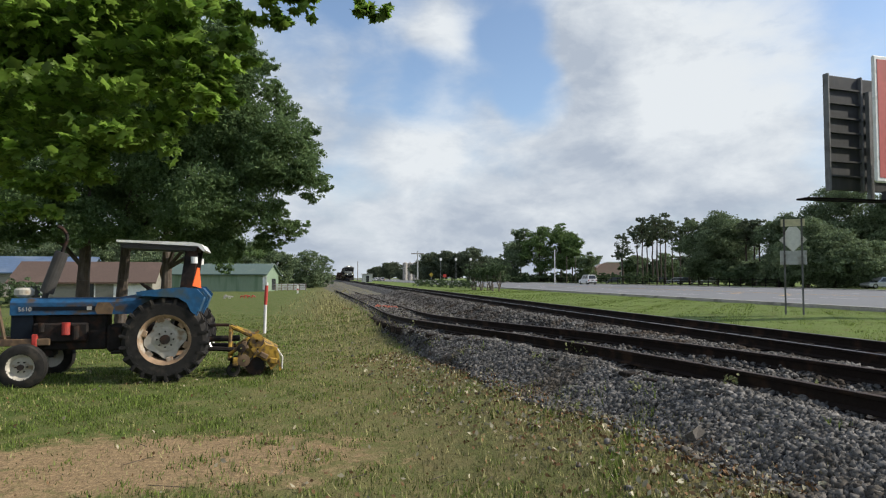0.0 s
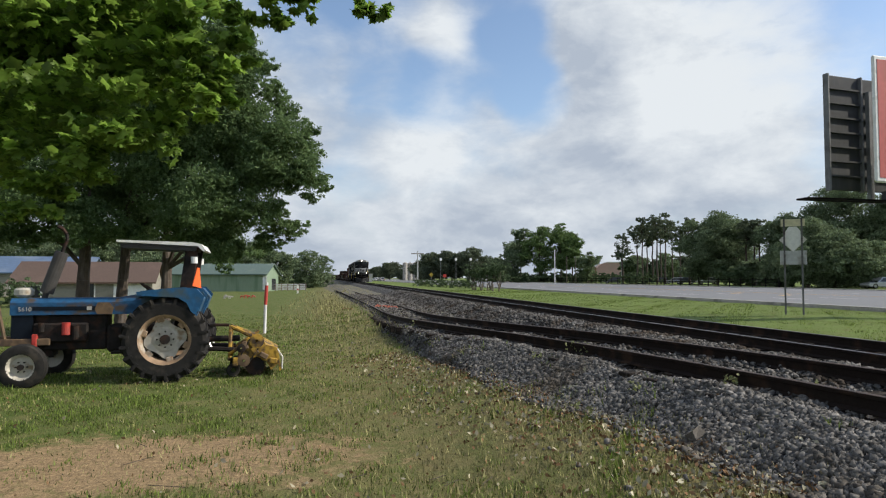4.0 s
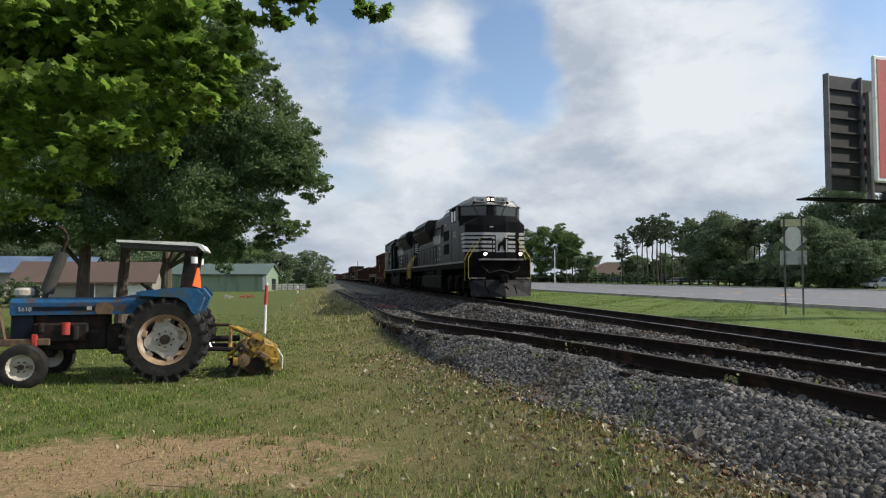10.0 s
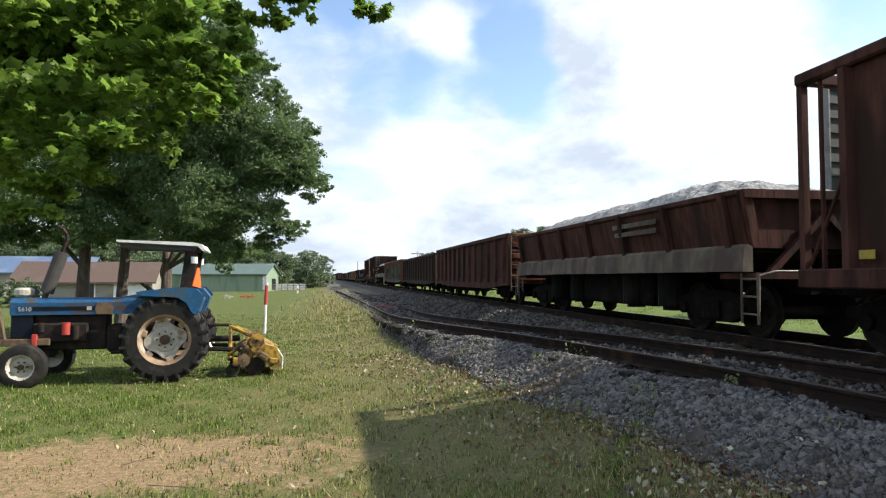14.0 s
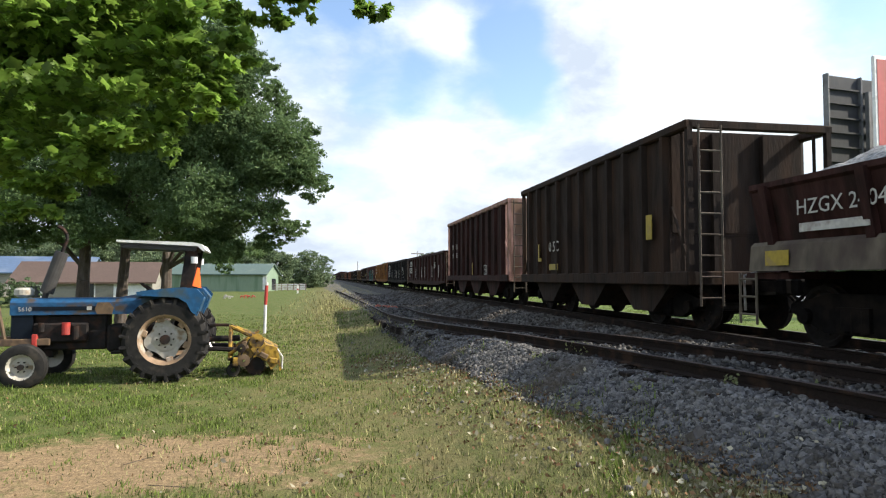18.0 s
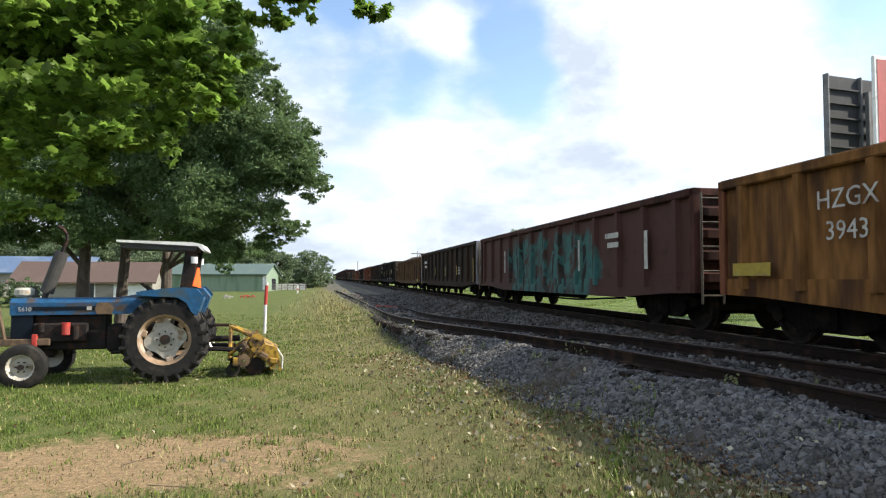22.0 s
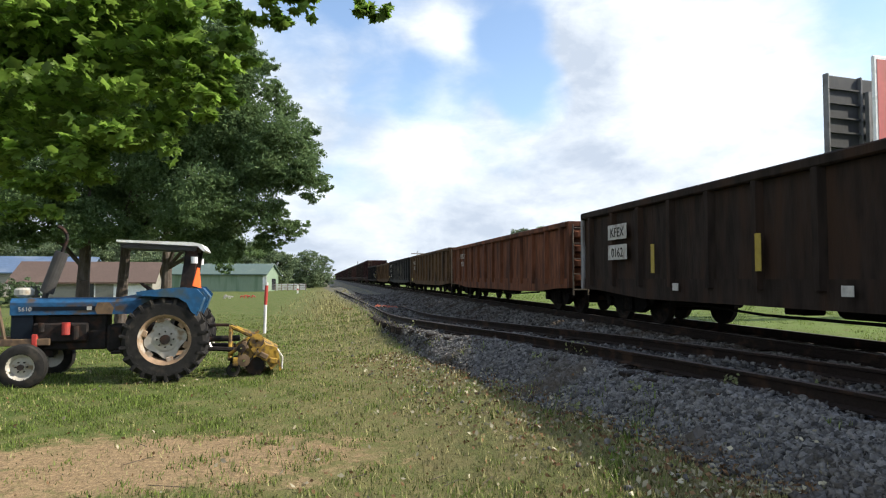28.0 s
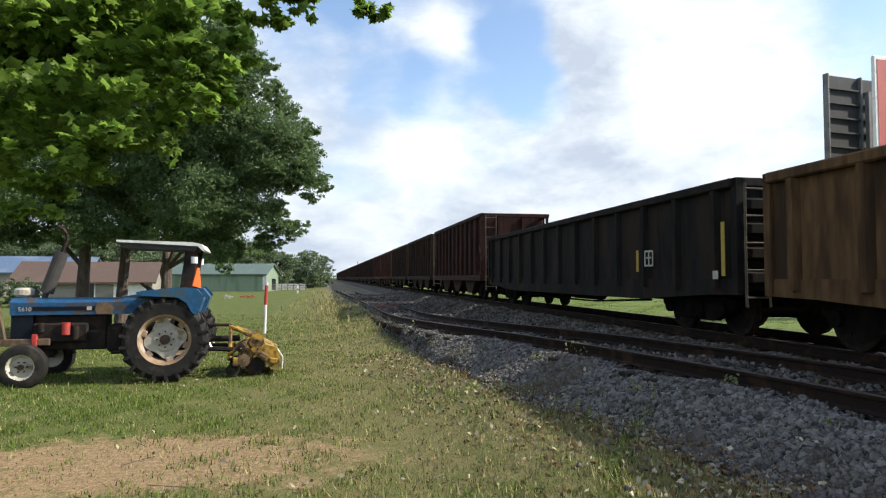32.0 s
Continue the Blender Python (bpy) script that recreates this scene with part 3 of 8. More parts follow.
for k in range(70):
    y = 1.0 + k * 0.52
    o = part("tie", lambda: TIE_SHAPE, TIE, main_track, "", (MAIN + random.uniform(-0.06, 0.06), y, RAIL - 0.172 - 0.018), "main", (0, 0, random.uniform(-1, 1)))
    part("tie_plate", lambda: PLATE, STEEL_RAIL, main_track, "", (MAIN, y, RAIL - 0.19), "main")
    ys2 = 0.6 + k * 0.53
    xx, zz = float(blend(SID_Y, SID_X, ys2)), float(blend(SID_Y, SID_Z, ys2))
    sl = float(blend(SID_Y, SID_X, ys2 + 0.2) - blend(SID_Y, SID_X, ys2 - 0.2)) / 0.4
    ang = -math.degrees(math.atan(sl))
    part("tie", lambda: TIE_SHAPE, TIE, siding, "", (xx + random.uniform(-0.1, 0.1), ys2, zz - 0.19), "main", (0, 0, ang + random.uniform(-2, 2)))
    part("tie_plate", lambda: PLATE, STEEL_RAIL, siding, "", (xx, ys2, zz - 0.19), "main", (0, 0, ang))
s = Shape()
for k in range(420):
    y = 37.4 + k * 0.55
    s.box(MAIN - 1.3, MAIN + 1.3, y - 0.11, y + 0.11, RAIL - 0.38, RAIL - 0.185)
for k in range(60):
    y = -1.0 - k * 0.55
    s.box(MAIN - 1.3, MAIN + 1.3, y - 0.11, y + 0.11, RAIL - 0.38, RAIL - 0.185)
tagged(part("far_ties", s, TIE, main_track), kind="stuff")


# ---- the train ----
V0, ACC = 19.217, -0.01086


def along(g, t):
    """Where a point g metres back in the train is along the track at t seconds; the train slows down very slightly."""
    return g - V0 * (t - 20) - ACC * (t - 20) ** 2


SIDEFRAME = Shape().prism([(-1.22, 0.50), (-1.22, 0.62), (-0.45, 0.80), (0.45, 0.80), (1.22, 0.62), (1.22, 0.50), (0.95, 0.40), (0.55, 0.24), (-0.55, 0.24), (-0.95, 0.40)], "x", -0.07, 0.07)
SIDEFRAME.box(-0.13, 0.0, -0.28, 0.28, 0.3, 0.62).rod((-0.15, -0.89, 0.46), (0.0, -0.89, 0.46), 0.12, 10).rod((-0.15, 0.89, 0.46), (0.0, 0.89, 0.46), 0.12, 10)
for yy in (-0.17, 0.0, 0.17):
    SIDEFRAME.rod((-0.08, yy, 0.28), (-0.08, yy, 0.58), 0.06, 8)


def wheelset_shape(r):
    s = Shape().rod((-0.95, 0, 0), (0.95, 0, 0), 0.08, 10)
    for sd in (-1, 1):
        c = sd * 0.75
        prof = [(0.09, -0.06), (0.14, -0.06), (r - 0.1, -0.02), (r - 0.06, -0.065), (r, -0.06), (r, 0.03), (r + 0.025, 0.045), (r + 0.02, 0.06), (r - 0.08, 0.05), (0.14, 0.03), (0.09, 0.03)]
        s.turn([(a, -sd * b * 1.0) for a, b in prof], (c, 0, 0), "x", 20)
        for k in range(6):
            t = k * 1.0472
            s.rod((c + sd * 0.03, math.cos(t) * r * 0.55, math.sin(t) * r * 0.55), (c + sd * 0.06, math.cos(t) * r * 0.55, math.sin(t) * r * 0.55), 0.035, 6)
    return s


WHEELSETS = []


def freight_truck(car, y, g_mid):
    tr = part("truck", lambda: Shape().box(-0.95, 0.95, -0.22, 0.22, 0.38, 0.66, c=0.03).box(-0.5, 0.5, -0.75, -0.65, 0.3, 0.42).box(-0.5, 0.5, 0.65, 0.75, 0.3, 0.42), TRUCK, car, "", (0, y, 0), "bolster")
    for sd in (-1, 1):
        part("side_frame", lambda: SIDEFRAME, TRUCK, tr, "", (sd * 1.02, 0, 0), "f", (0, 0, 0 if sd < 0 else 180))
    for dy in (-0.89, 0.89):
        w = part("wheelset", lambda: wheelset_shape(0.457), WHEEL, tr, "", (0, dy, 0.457), "w45")
        WHEELSETS.append((w, g_mid + y + dy, (0, dy, 0.457), 0.457))
    return tr


def coupler(car, y, sgn):
    part("coupler", lambda: Shape().box(-0.09, 0.09, -0.55, 0.0, -0.09, 0.09).box(-0.16, 0.14, -0.75, -0.5, -0.15, 0.15, c=0.04).path([(0.35, 0.05, 0.0), (0.38, -0.3, -0.25), (0.25, -0.6, -0.42), (0.1, -0.72, -0.3)], 0.028), TRUCK, car, "",
         (0, y, 0.86), "k", (0, 0, 0 if sgn < 0 else 180))


def ladder(car, x, y, z0, z1, width, axis, name="ladder", material=None):
    """Two stiles and rungs; axis: the direction in which the rungs run."""
    def build():
        s = Shape()
        n = max(3, round((z1 - z0) / 0.38))
        for k in (0, 1):
            p = (k * width - width / 2, 0, 0) if axis == "x" else (0, k * width - width / 2, 0)
            s.rod(p, (p[0], p[1], z1 - z0), 0.022, 6)
        for k in range(n):
            z = 0.15 + k * (z1 - z0 - 0.25) / (n - 1)
            a, b = ((-width / 2, 0, z), (width / 2, 0, z)) if axis == "x" else ((0, -width / 2, z), (0, width / 2, z))
            s.rod(a, b, 0.018, 6)
        return s
    part(name, build, material or BEAM, car, "", (x, y, z0), (round(z1 - z0, 2), width, axis))


def heap(length, width, h, seed, lumps, swell=0.25):
    """A heaped load: a rough mound with a ragged surface."""
    s, nx, ny = Shape(), 17, 90
    rnd = random.Random(seed)
    ph = [rnd.uniform(0, 6.28) for _ in range(4)]
    vs, fs = [], []
    for j in range(ny):
        for i in range(nx):
            u, w = i / (nx - 1) * 2 - 1, j / (ny - 1) * 2 - 1
            e = max(0, 1 - abs(u) ** 2.2) * max(0, 1 - abs(w) ** 6)
            z = h * e * (1 - swell + swell * math.sin(w * 7 + ph[0]) * math.cos(w * 3 + ph[1])) + lumps * rnd.uniform(-1, 1) * min(1, e * 2)
            vs.append((u * width / 2, w * length / 2, z))
    for j in range(ny - 1):
        for i in range(nx - 1):
            a = j * nx + i
            fs.append((a, a + 1, a + nx + 1, a + nx))
    s.add(vs, fs)
    return s


def gondola(g_front, length, paint, label, top=2.66, end=None, load="scrap", load_h=0.3, detail=True, posts=13, chord=None, group="freight cars"):
    """An open steel gondola: plate sides with posts, ribbed ends, trucks and a load."""
    L = length - 1.15
    mid = g_front + length / 2 + 0.5
    car = thing("gondola_car", pose(MAIN, along(mid, 0), RAIL), label, "gondola car", group)
    m, h, e = BODY[paint], L / 2, BODY[end or paint if not paint.startswith("graffiti") else end or "red"]
    ch = BODY[chord] if chord else BODY[paint if not paint.startswith("graffiti") else "red"]
    kL = round(L, 2)
    for sd in (-1, 1):
        part("side_panel", Shape().box(sd * 1.42 - 0.02, sd * 1.42 + 0.02, -h, h, 0.82, top - 0.06), m, car)
        part("top_chord", lambda: Shape().box(-0.085, 0.085, -h - 0.02, h + 0.02, -0.16, 0.0, c=0.025), ch, car, "", (sd * 1.46, 0, top), kL)
        part("side_sill", lambda: Shape().prism([(-h, 0.0), (-h + 0.9, -0.02), (-h + 3.2, -0.16), (h - 3.2, -0.16), (h - 0.9, -0.02), (h, 0.0), (h, 0.26), (-h, 0.26)], "x", -0.07, 0.07), m, car, "", (sd * 1.395, 0, 0.74), (kL, "sill"))
        n = posts
        ps = Shape()
        for k in range(n):
            y = -h + 0.5 + k * (L - 1.0) / (n - 1)
            post = Shape().prism([(-0.115, 0), (0.115, 0), (0.06, -0.1), (-0.06, -0.1)], "z", 0.84, top - 0.15)
            if detail:
                if paint.startswith("graffiti"):
                    q = Shape().add([(sd * (1.44 - v[1]), y + v[0], v[2]) for v in post.v], post.f)
                    part("side_post", q, m, car)
                else:
                    part("side_post", lambda: post, m, car, "", (sd * 1.44, y, 0), round(top, 2), (0, 0, 90 if sd > 0 else -90))
            else:
                ps.add([(sd * (1.44 - v[1]), y + v[0], v[2]) for v in post.v], post.f)
        if not detail:
            part("side_posts", ps, m, car)
    for sd in (-1, 1):
        def end_shape():
            s = Shape().box(-1.42, 1.42, -0.02, 0.02, 0.8, top - 0.05)
            s.box(-1.5, -1.34, -0.12, 0.04, 0.74, top, c=0.01).box(1.34, 1.5, -0.12, 0.04, 0.74, top, c=0.01).box(-1.5, 1.5, -0.12, 0.05, top - 0.15, top, c=0.02)
            return s
        ew = part("end_wall", end_shape, e, car, "", (0, sd * h, 0), round(top, 2), (0, 0, 0 if sd < 0 else 180))
        if detail:
            for z in (1.02, 1.42, 1.82, 2.22):
                part("end_rib", lambda: Shape().prism([(0.0, -0.13), (-0.13, -0.07), (-0.13, 0.07), (0.0, 0.13)], "x", -1.33, 1.33), e, ew, "", (0, -0.02, z), "er")
        if detail:
            ladder(car, -1.2 if sd < 0 else 1.2, sd * (h + 0.22), 0.55, top - 0.1, 0.42, "x")
        coupler(car, sd * (h + 0.0), sd)
        freight_truck(car, sd * (h - 1.75), mid)
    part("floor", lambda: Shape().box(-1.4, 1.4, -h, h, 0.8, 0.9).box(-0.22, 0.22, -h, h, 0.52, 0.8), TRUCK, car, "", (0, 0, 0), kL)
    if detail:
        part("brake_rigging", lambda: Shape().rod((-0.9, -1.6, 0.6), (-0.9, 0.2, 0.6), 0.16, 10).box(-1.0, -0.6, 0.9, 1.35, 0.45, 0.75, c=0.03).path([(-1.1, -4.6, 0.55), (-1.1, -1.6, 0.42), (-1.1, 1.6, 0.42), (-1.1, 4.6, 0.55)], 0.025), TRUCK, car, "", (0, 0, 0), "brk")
    if load:
        hp = heap(L - 0.2, 2.75, load_h, int(g_front * 10), 0.09 if load == "scrap" else 0.03)
        part("load", hp, SCRAP if load == "scrap" else BALLAST_LOAD, car, "heaped scrap" if load == "scrap" else "heaped crushed stone", (0, 0, top - 0.16))
    CARS.append((car, mid, 0))
    return car


def hopper(g_front, length, paint, label, top=3.88, load=False, end=None, ribs=11, detail=True):
    """A tall open hopper car: ribbed sides, sloping end sheets over open platforms, and hopper chutes below."""
    L = length - 1.0
    mid, h = g_front + length / 2 + 0.5, (length - 1.0) / 2
    car = thing("hopper_car", pose(MAIN, along(mid, 0), RAIL), label, "hopper car", "freight cars")
    m, e, kL = BODY[paint], BODY[end or paint], round(L, 2)
    hb = h - 0.75
    for sd in (-1, 1):
        part("side_panel", lambda: Shape().prism([(-hb, 1.05), (hb, 1.05), (hb, top - 0.1), (-hb, top - 0.1)], "x", -0.02, 0.02), m, car, "", (sd * 1.44, 0, 0), (kL, top))
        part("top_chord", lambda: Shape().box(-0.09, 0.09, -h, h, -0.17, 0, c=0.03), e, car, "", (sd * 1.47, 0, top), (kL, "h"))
        part("side_sill", lambda: Shape().box(-0.09, 0.09, -h, h, -0.12, 0.14, c=0.02), m, car, "", (sd * 1.47, 0, 1.0), (kL, "h"))
        for k in range(ribs):
            y = -hb + 0.12 + k * (2 * hb - 0.24) / (ribs - 1)
            part("side_post", lambda: Shape().prism([(-0.1, 0), (0.1, 0), (0.055, -0.12), (-0.055, -0.12)], "z", 1.12, top - 0.16), m, car, "", (sd * 1.45, y, 0), ("h", top), (0, 0, 90 if sd > 0 else -90))
        for k in range(3):
            y = (k - 1) * 3.0
            part("chute", lambda: Shape().prism([(-1.3, 1.0), (1.3, 1.0), (0.42, 0.32), (-0.42, 0.32)], "x", -0.62, 0.62), m, car, "", (sd * 0.72, y, 0), "c")
    for sd in (-1, 1):
        def end_shape():
            # the end sheet leans inward towards the floor and the platform under it stays open
            s = Shape().add([(-1.42, 0.75, 1.0), (1.42, 0.75, 1.0), (1.42, 0.75, top - 0.1), (-1.42, 0.75, top - 0.1)], [(0, 1, 2, 3)])
            s.box(-1.42, 1.42, 0.72, 0.76, 1.9, top - 0.05)
            s.prism([(0.74, 1.9), (2.4, 1.0), (2.4, 0.94), (0.74, 1.84)], "x", -1.4, 1.4)
            s.box(-1.5, 1.5, 0.0, 0.14, top - 0.16, top, c=0.02)
            for x in (-1.46, 1.46):
                s.box(x - 0.05, x + 0.05, 0.0, 0.1, 0.95, top - 0.1)
            s.box(-1.5, 1.5, 0.0, 0.12, 0.88, 1.14, c=0.02).box(-1.45, 1.45, 0.1, 1.2, 0.92, 0.97)
            for x in (-0.55, 0.55):
                s.box(x - 0.05, x + 0.05, 0.62, 0.74, 1.0, top - 0.1)
            return s
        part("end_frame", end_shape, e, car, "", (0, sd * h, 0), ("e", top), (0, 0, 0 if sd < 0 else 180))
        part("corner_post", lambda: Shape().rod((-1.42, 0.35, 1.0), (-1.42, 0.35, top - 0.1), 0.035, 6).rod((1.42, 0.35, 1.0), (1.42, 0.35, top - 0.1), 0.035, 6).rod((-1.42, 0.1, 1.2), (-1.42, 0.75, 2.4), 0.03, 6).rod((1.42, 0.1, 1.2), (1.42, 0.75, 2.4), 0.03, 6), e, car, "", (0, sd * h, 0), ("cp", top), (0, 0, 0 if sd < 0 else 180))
        ladder(car, -1.1 if sd < 0 else 1.1, sd * (h + 0.06), 0.5, top - 0.1, 0.45, "x")
        coupler(car, sd * h, sd)
        freight_truck(car, sd * (h - 1.6), mid)
    part("centre_sill", lambda: Shape().box(-0.25, 0.25, -h, h, 0.7, 1.0), TRUCK, car, "", (0, 0, 0), kL)
    if load:
        part("load", heap(L - 1.7, 2.8, 0.28, int(g_front * 7), 0.03), BALLAST_LOAD, car, "heaped crushed stone", (0, 0, top - 0.12))
    CARS.append((car, mid, 0))
    return car


BEAM = mat("dusty_beam", (0.1, 0.083, 0.06), 0.9, 0, 0.4, 6, (0.05, 0.035, 0.028), 0.7, 1.8, (1, 1, 0.5), 0.3)


def dump_car(g_front, length, paint, label):
    """A side-dump ballast car: a tub with leaning sides over a pale side beam, air cylinders below, heaped with stone."""
    L = length - 1.0
    mid, h = g_front + length / 2 + 0.5, (length - 1.0) / 2
    car = thing("side_dump_car", pose(MAIN, along(mid, 0), RAIL), label, "dump car", "freight cars")
    m = BODY[paint]
    for sd in (-1, 1):
        part("tub_side", Shape().prism([(sd * 1.38, 1.55), (sd * 1.55, 2.32), (sd * 1.6, 2.36), (sd * 1.6, 2.44), (sd * 1.48, 2.44), (sd * 1.3, 1.55)], "y", -h + 0.25, h - 0.25), m, car)
        part("side_beam", lambda: Shape().prism([(-0.09, 1.12), (0.1, 1.12), (0.06, 1.5), (0.0, 1.56), (-0.09, 1.52)], "y", -h + 0.15, h - 0.15), BEAM, car, "dusty grey-brown side beam", (sd * 1.45, 0, 0), round(L, 2), (0, 0, 0 if sd > 0 else 180))
        for k in range(7):
            y = -h + 0.6 + k * (L - 1.2) / 6
            part("tub_stake", Shape().prism([(sd * 1.5, 1.5), (sd * 1.66, 2.38), (sd * 1.56, 2.4), (sd * 1.4, 1.5)], "y", y - 0.07, y + 0.07), m, car)
        for k, y in enumerate((-3.2, -1.6, 1.6, 3.2)):
            part("air_cylinder", lambda: Shape().rod((0, 0, 0.45), (0, 0, 1.2), 0.3, 14).rod((0, 0, 0.36), (0, 0, 0.45), 0.2, 10), LOCO_GRIME, car, "", (sd * 1.05, y, 0), "cyl")
    for sd in (-1, 1):
        def end_shape():
            s = Shape().prism([(-1.3, 1.5), (1.3, 1.5), (1.5, 2.4), (-1.5, 2.4)], "y", 0.25, 0.33)
            s.prism([(-1.34, 1.5), (-1.2, 1.5), (-1.36, 2.4), (-1.52, 2.4)], "y", 0.15, 0.25).prism([(1.34, 1.5), (1.2, 1.5), (1.36, 2.4), (1.52, 2.4)], "y", 0.15, 0.25)
            s.box(-1.5, 1.5, 0.12, 0.26, 2.3, 2.44).box(-1.45, 1.45, -0.05, 0.9, 1.0, 1.1)
            s.prism([(-1.1, 1.1), (-0.95, 1.1), (0.1, 2.1), (-0.05, 2.1)], "y", 0.14, 0.24).prism([(1.1, 1.1), (0.95, 1.1), (-0.1, 2.1), (0.05, 2.1)], "y", 0.14, 0.24)
            return s
        part("tub_end", end_shape, m, car, "", (0, sd * h, 0), "e", (0, 0, 0 if sd < 0 else 180))
        ladder(car, -1.5, sd * (h - 0.05), 0.3, 1.1, 0.4, "y", "step_ladder")
        part("corner_rail", Shape().path([(-1.45, sd * (h + 0.1), 0.5), (-1.45, sd * (h + 0.12), 1.05), (-1.2, sd * (h + 0.16), 1.12), (-0.6, sd * (h + 0.16), 1.12)], 0.02), GRAB, car, "pale grab rail")
        coupler(car, sd * h, sd)
        freight_truck(car, sd * (h - 1.7), mid)
    part("underframe", Shape().box(-0.45, 0.45, -h, h, 0.75, 1.12).box(-1.3, 1.3, -h + 0.3, h - 0.3, 1.42, 1.56).box(-1.1, 1.1, -2.4, 2.4, 0.4, 1.12, c=0.05), TRUCK, car)
    part("load", heap(L - 0.7, 3.0, 0.62, int(g_front * 13), 0.05, 0.1), BALLAST_LOAD, car, "heaped crushed stone", (0, 0, 2.36))
    CARS.append((car, mid, 0))
    return car


CARS = []


def marks(car, lines, y, z, size, material=None):
    """Reporting marks on the side that faces the field, line by line."""
    for k, t in enumerate(lines):
        sign_text(t, size, material or LETTER, car, (-1.565, y, z - k * size * 1.15), -90)


def plate(car, name, material, y0, y1, z0, z1, label="", x=-1.562):
    """A painted patch or bar; a stencilled box is drawn as its outline and a middle line."""
    if name == "data_plate":
        s = Shape()
        for a0, a1, b0, b1 in ((y0, y1, z0, z0 + 0.035), (y0, y1, z1 - 0.035, z1), (y0, y0 + 0.035, z0, z1), (y1 - 0.035, y1, z0, z1), ((y0 + y1) / 2 - 0.02, (y0 + y1) / 2 + 0.02, z0, z1), (y0 + 0.08, y1 - 0.08, (z0 + z1) / 2, (z0 + z1) / 2 + 0.03)):
            s.box(x - 0.004, x + 0.004, a0, a1, b0, b1)
        part(name, s, material, car, label)
        return
    part(name, Shape().box(x - 0.004, x + 0.004, y0, y1, z0, z1), material, car, label)


def bars(car, y, z, w, rows, h=0.12, x=-1.565, material=None):
    """Writing that cannot be made out, as plain bars."""
    s = Shape()
    for k in range(rows):
        s.box(x - 0.003, x + 0.003, y - w / 2, y + w / 2 - 0.12 * (k % 2), z - k * h * 1.8 - h, z - k * h * 1.8)
    part("faded_lettering", s, material or LETTER, car)


def locomotive(mid, number, label, back=False):
    """A six-axle diesel: tall wide nose and cab, narrow hood with a flared radiator section, walkways, rails, tank and trucks."""
    turned = 180 if back else 0
    lo = thing("locomotive", pose(MAIN, along(mid, 0), RAIL, 0, 0, turned), label, "locomotive", "locomotives")
    lo.scale = (1.0, 1.03, 1.05)
    deck = 1.78
    part("frame", Shape().box(-1.48, 1.48, -10.6, 10.3, 1.4, deck, c=0.02).box(-0.6, 0.6, -10.6, 10.4, 0.95, 1.4), TRUCK, lo)
    part("rear_pilot", Shape().box(-1.44, 1.44, 10.3, 10.4, 0.7, 1.66).prism([(-1.4, 0.18), (1.4, 0.18), (1.44, 0.7), (-1.44, 0.7)], "y", 10.32, 10.5), TRUCK, lo)
    for x in (-0.75, -0.4, 0.45, 0.8):
        part("rear_hose", Shape().path([(x, 10.4, 1.2), (x * 1.05, 10.75, 0.75), (x, 10.95, 0.45)], 0.035), TRUCK, lo)
    for sd in (-1, 1):
        for k in range(14):
            y = -8.9 + k * 1.34
            part("sill_stripe", lambda: Shape().box(-0.004, 0.004, -0.62, 0.62, 1.67, 1.765), SILL_WHITE, lo, "dull white sill stripe", (sd * 1.485, y, 0), "st")
    # narrow long hood with a chamfered roof
    hood = [(-0.95, deck), (0.95, deck), (0.95, 3.9), (0.7, 4.28), (-0.7, 4.28), (-0.95, 3.9)]
    part("long_hood", Shape().prism(hood, "y", -3.7, 9.6), BLACK_LOCO, lo)
    part("equipment_cabinet", Shape().prism([(-1.49, deck), (1.49, deck), (1.49, 4.15), (1.15, 4.55), (-1.15, 4.55), (-1.49, 4.15)], "y", -6.0, -3.2), BLACK_LOCO, lo)
    part("inverter_cabinet", Shape().prism([(-1.3, deck), (1.3, deck), (1.3, 3.85), (1.0, 4.3), (-1.0, 4.3), (-1.3, 3.85)], "y", -3.2, -2.2), BLACK_LOCO, lo)
    part("brake_housing", Shape().prism([(-1.1, 3.95), (-1.1, 4.33), (-0.95, 4.51), (0.95, 4.51), (1.1, 4.33), (1.1, 3.95)], "y", -2.2, 0.6), BLACK_LOCO, lo)
    # flared radiators, closing to the bevelled hood end
    flare = [(-0.95, 3.3), (-1.5, 4.02), (-1.5, 4.35), (-1.2, 4.68), (1.2, 4.68), (1.5, 4.35), (1.5, 4.02), (0.95, 3.3)]
    part("radiator_flare", Shape().prism(flare, "y", 2.7, 8.3), BLACK_LOCO, lo)
    part("rear_hood", Shape().prism([(-0.95, deck), (0.95, deck), (0.95, 4.4), (0.75, 4.64), (-0.75, 4.64), (-0.95, 4.4)], "y", 8.3, 9.5), BLACK_LOCO, lo)
    end = [(-0.95, deck), (-0.95, 3.3), (-0.95, 4.4), (-0.75, 4.64)]
    tip = [(-0.35, deck), (-0.35, 3.3), (-0.35, 4.4), (-0.35, 4.62)]
    vs = [(x, 9.5, z) for x, z in end] + [(x, 10.22, z) for x, z in tip]
    vs += [(-x, y, z) for x, y, z in vs]
    fs = [(k, k + 4, k + 5, k + 1) for k in range(3)] + [(k + 8, k + 9, k + 13, k + 12) for k in range(3)]
    fs += [(4, 12, 13, 5), (5, 13, 14, 6), (6, 14, 15, 7), (3, 7, 15, 11)]
    part("hood_end", Shape().add(vs, fs), BLACK_LOCO, lo)
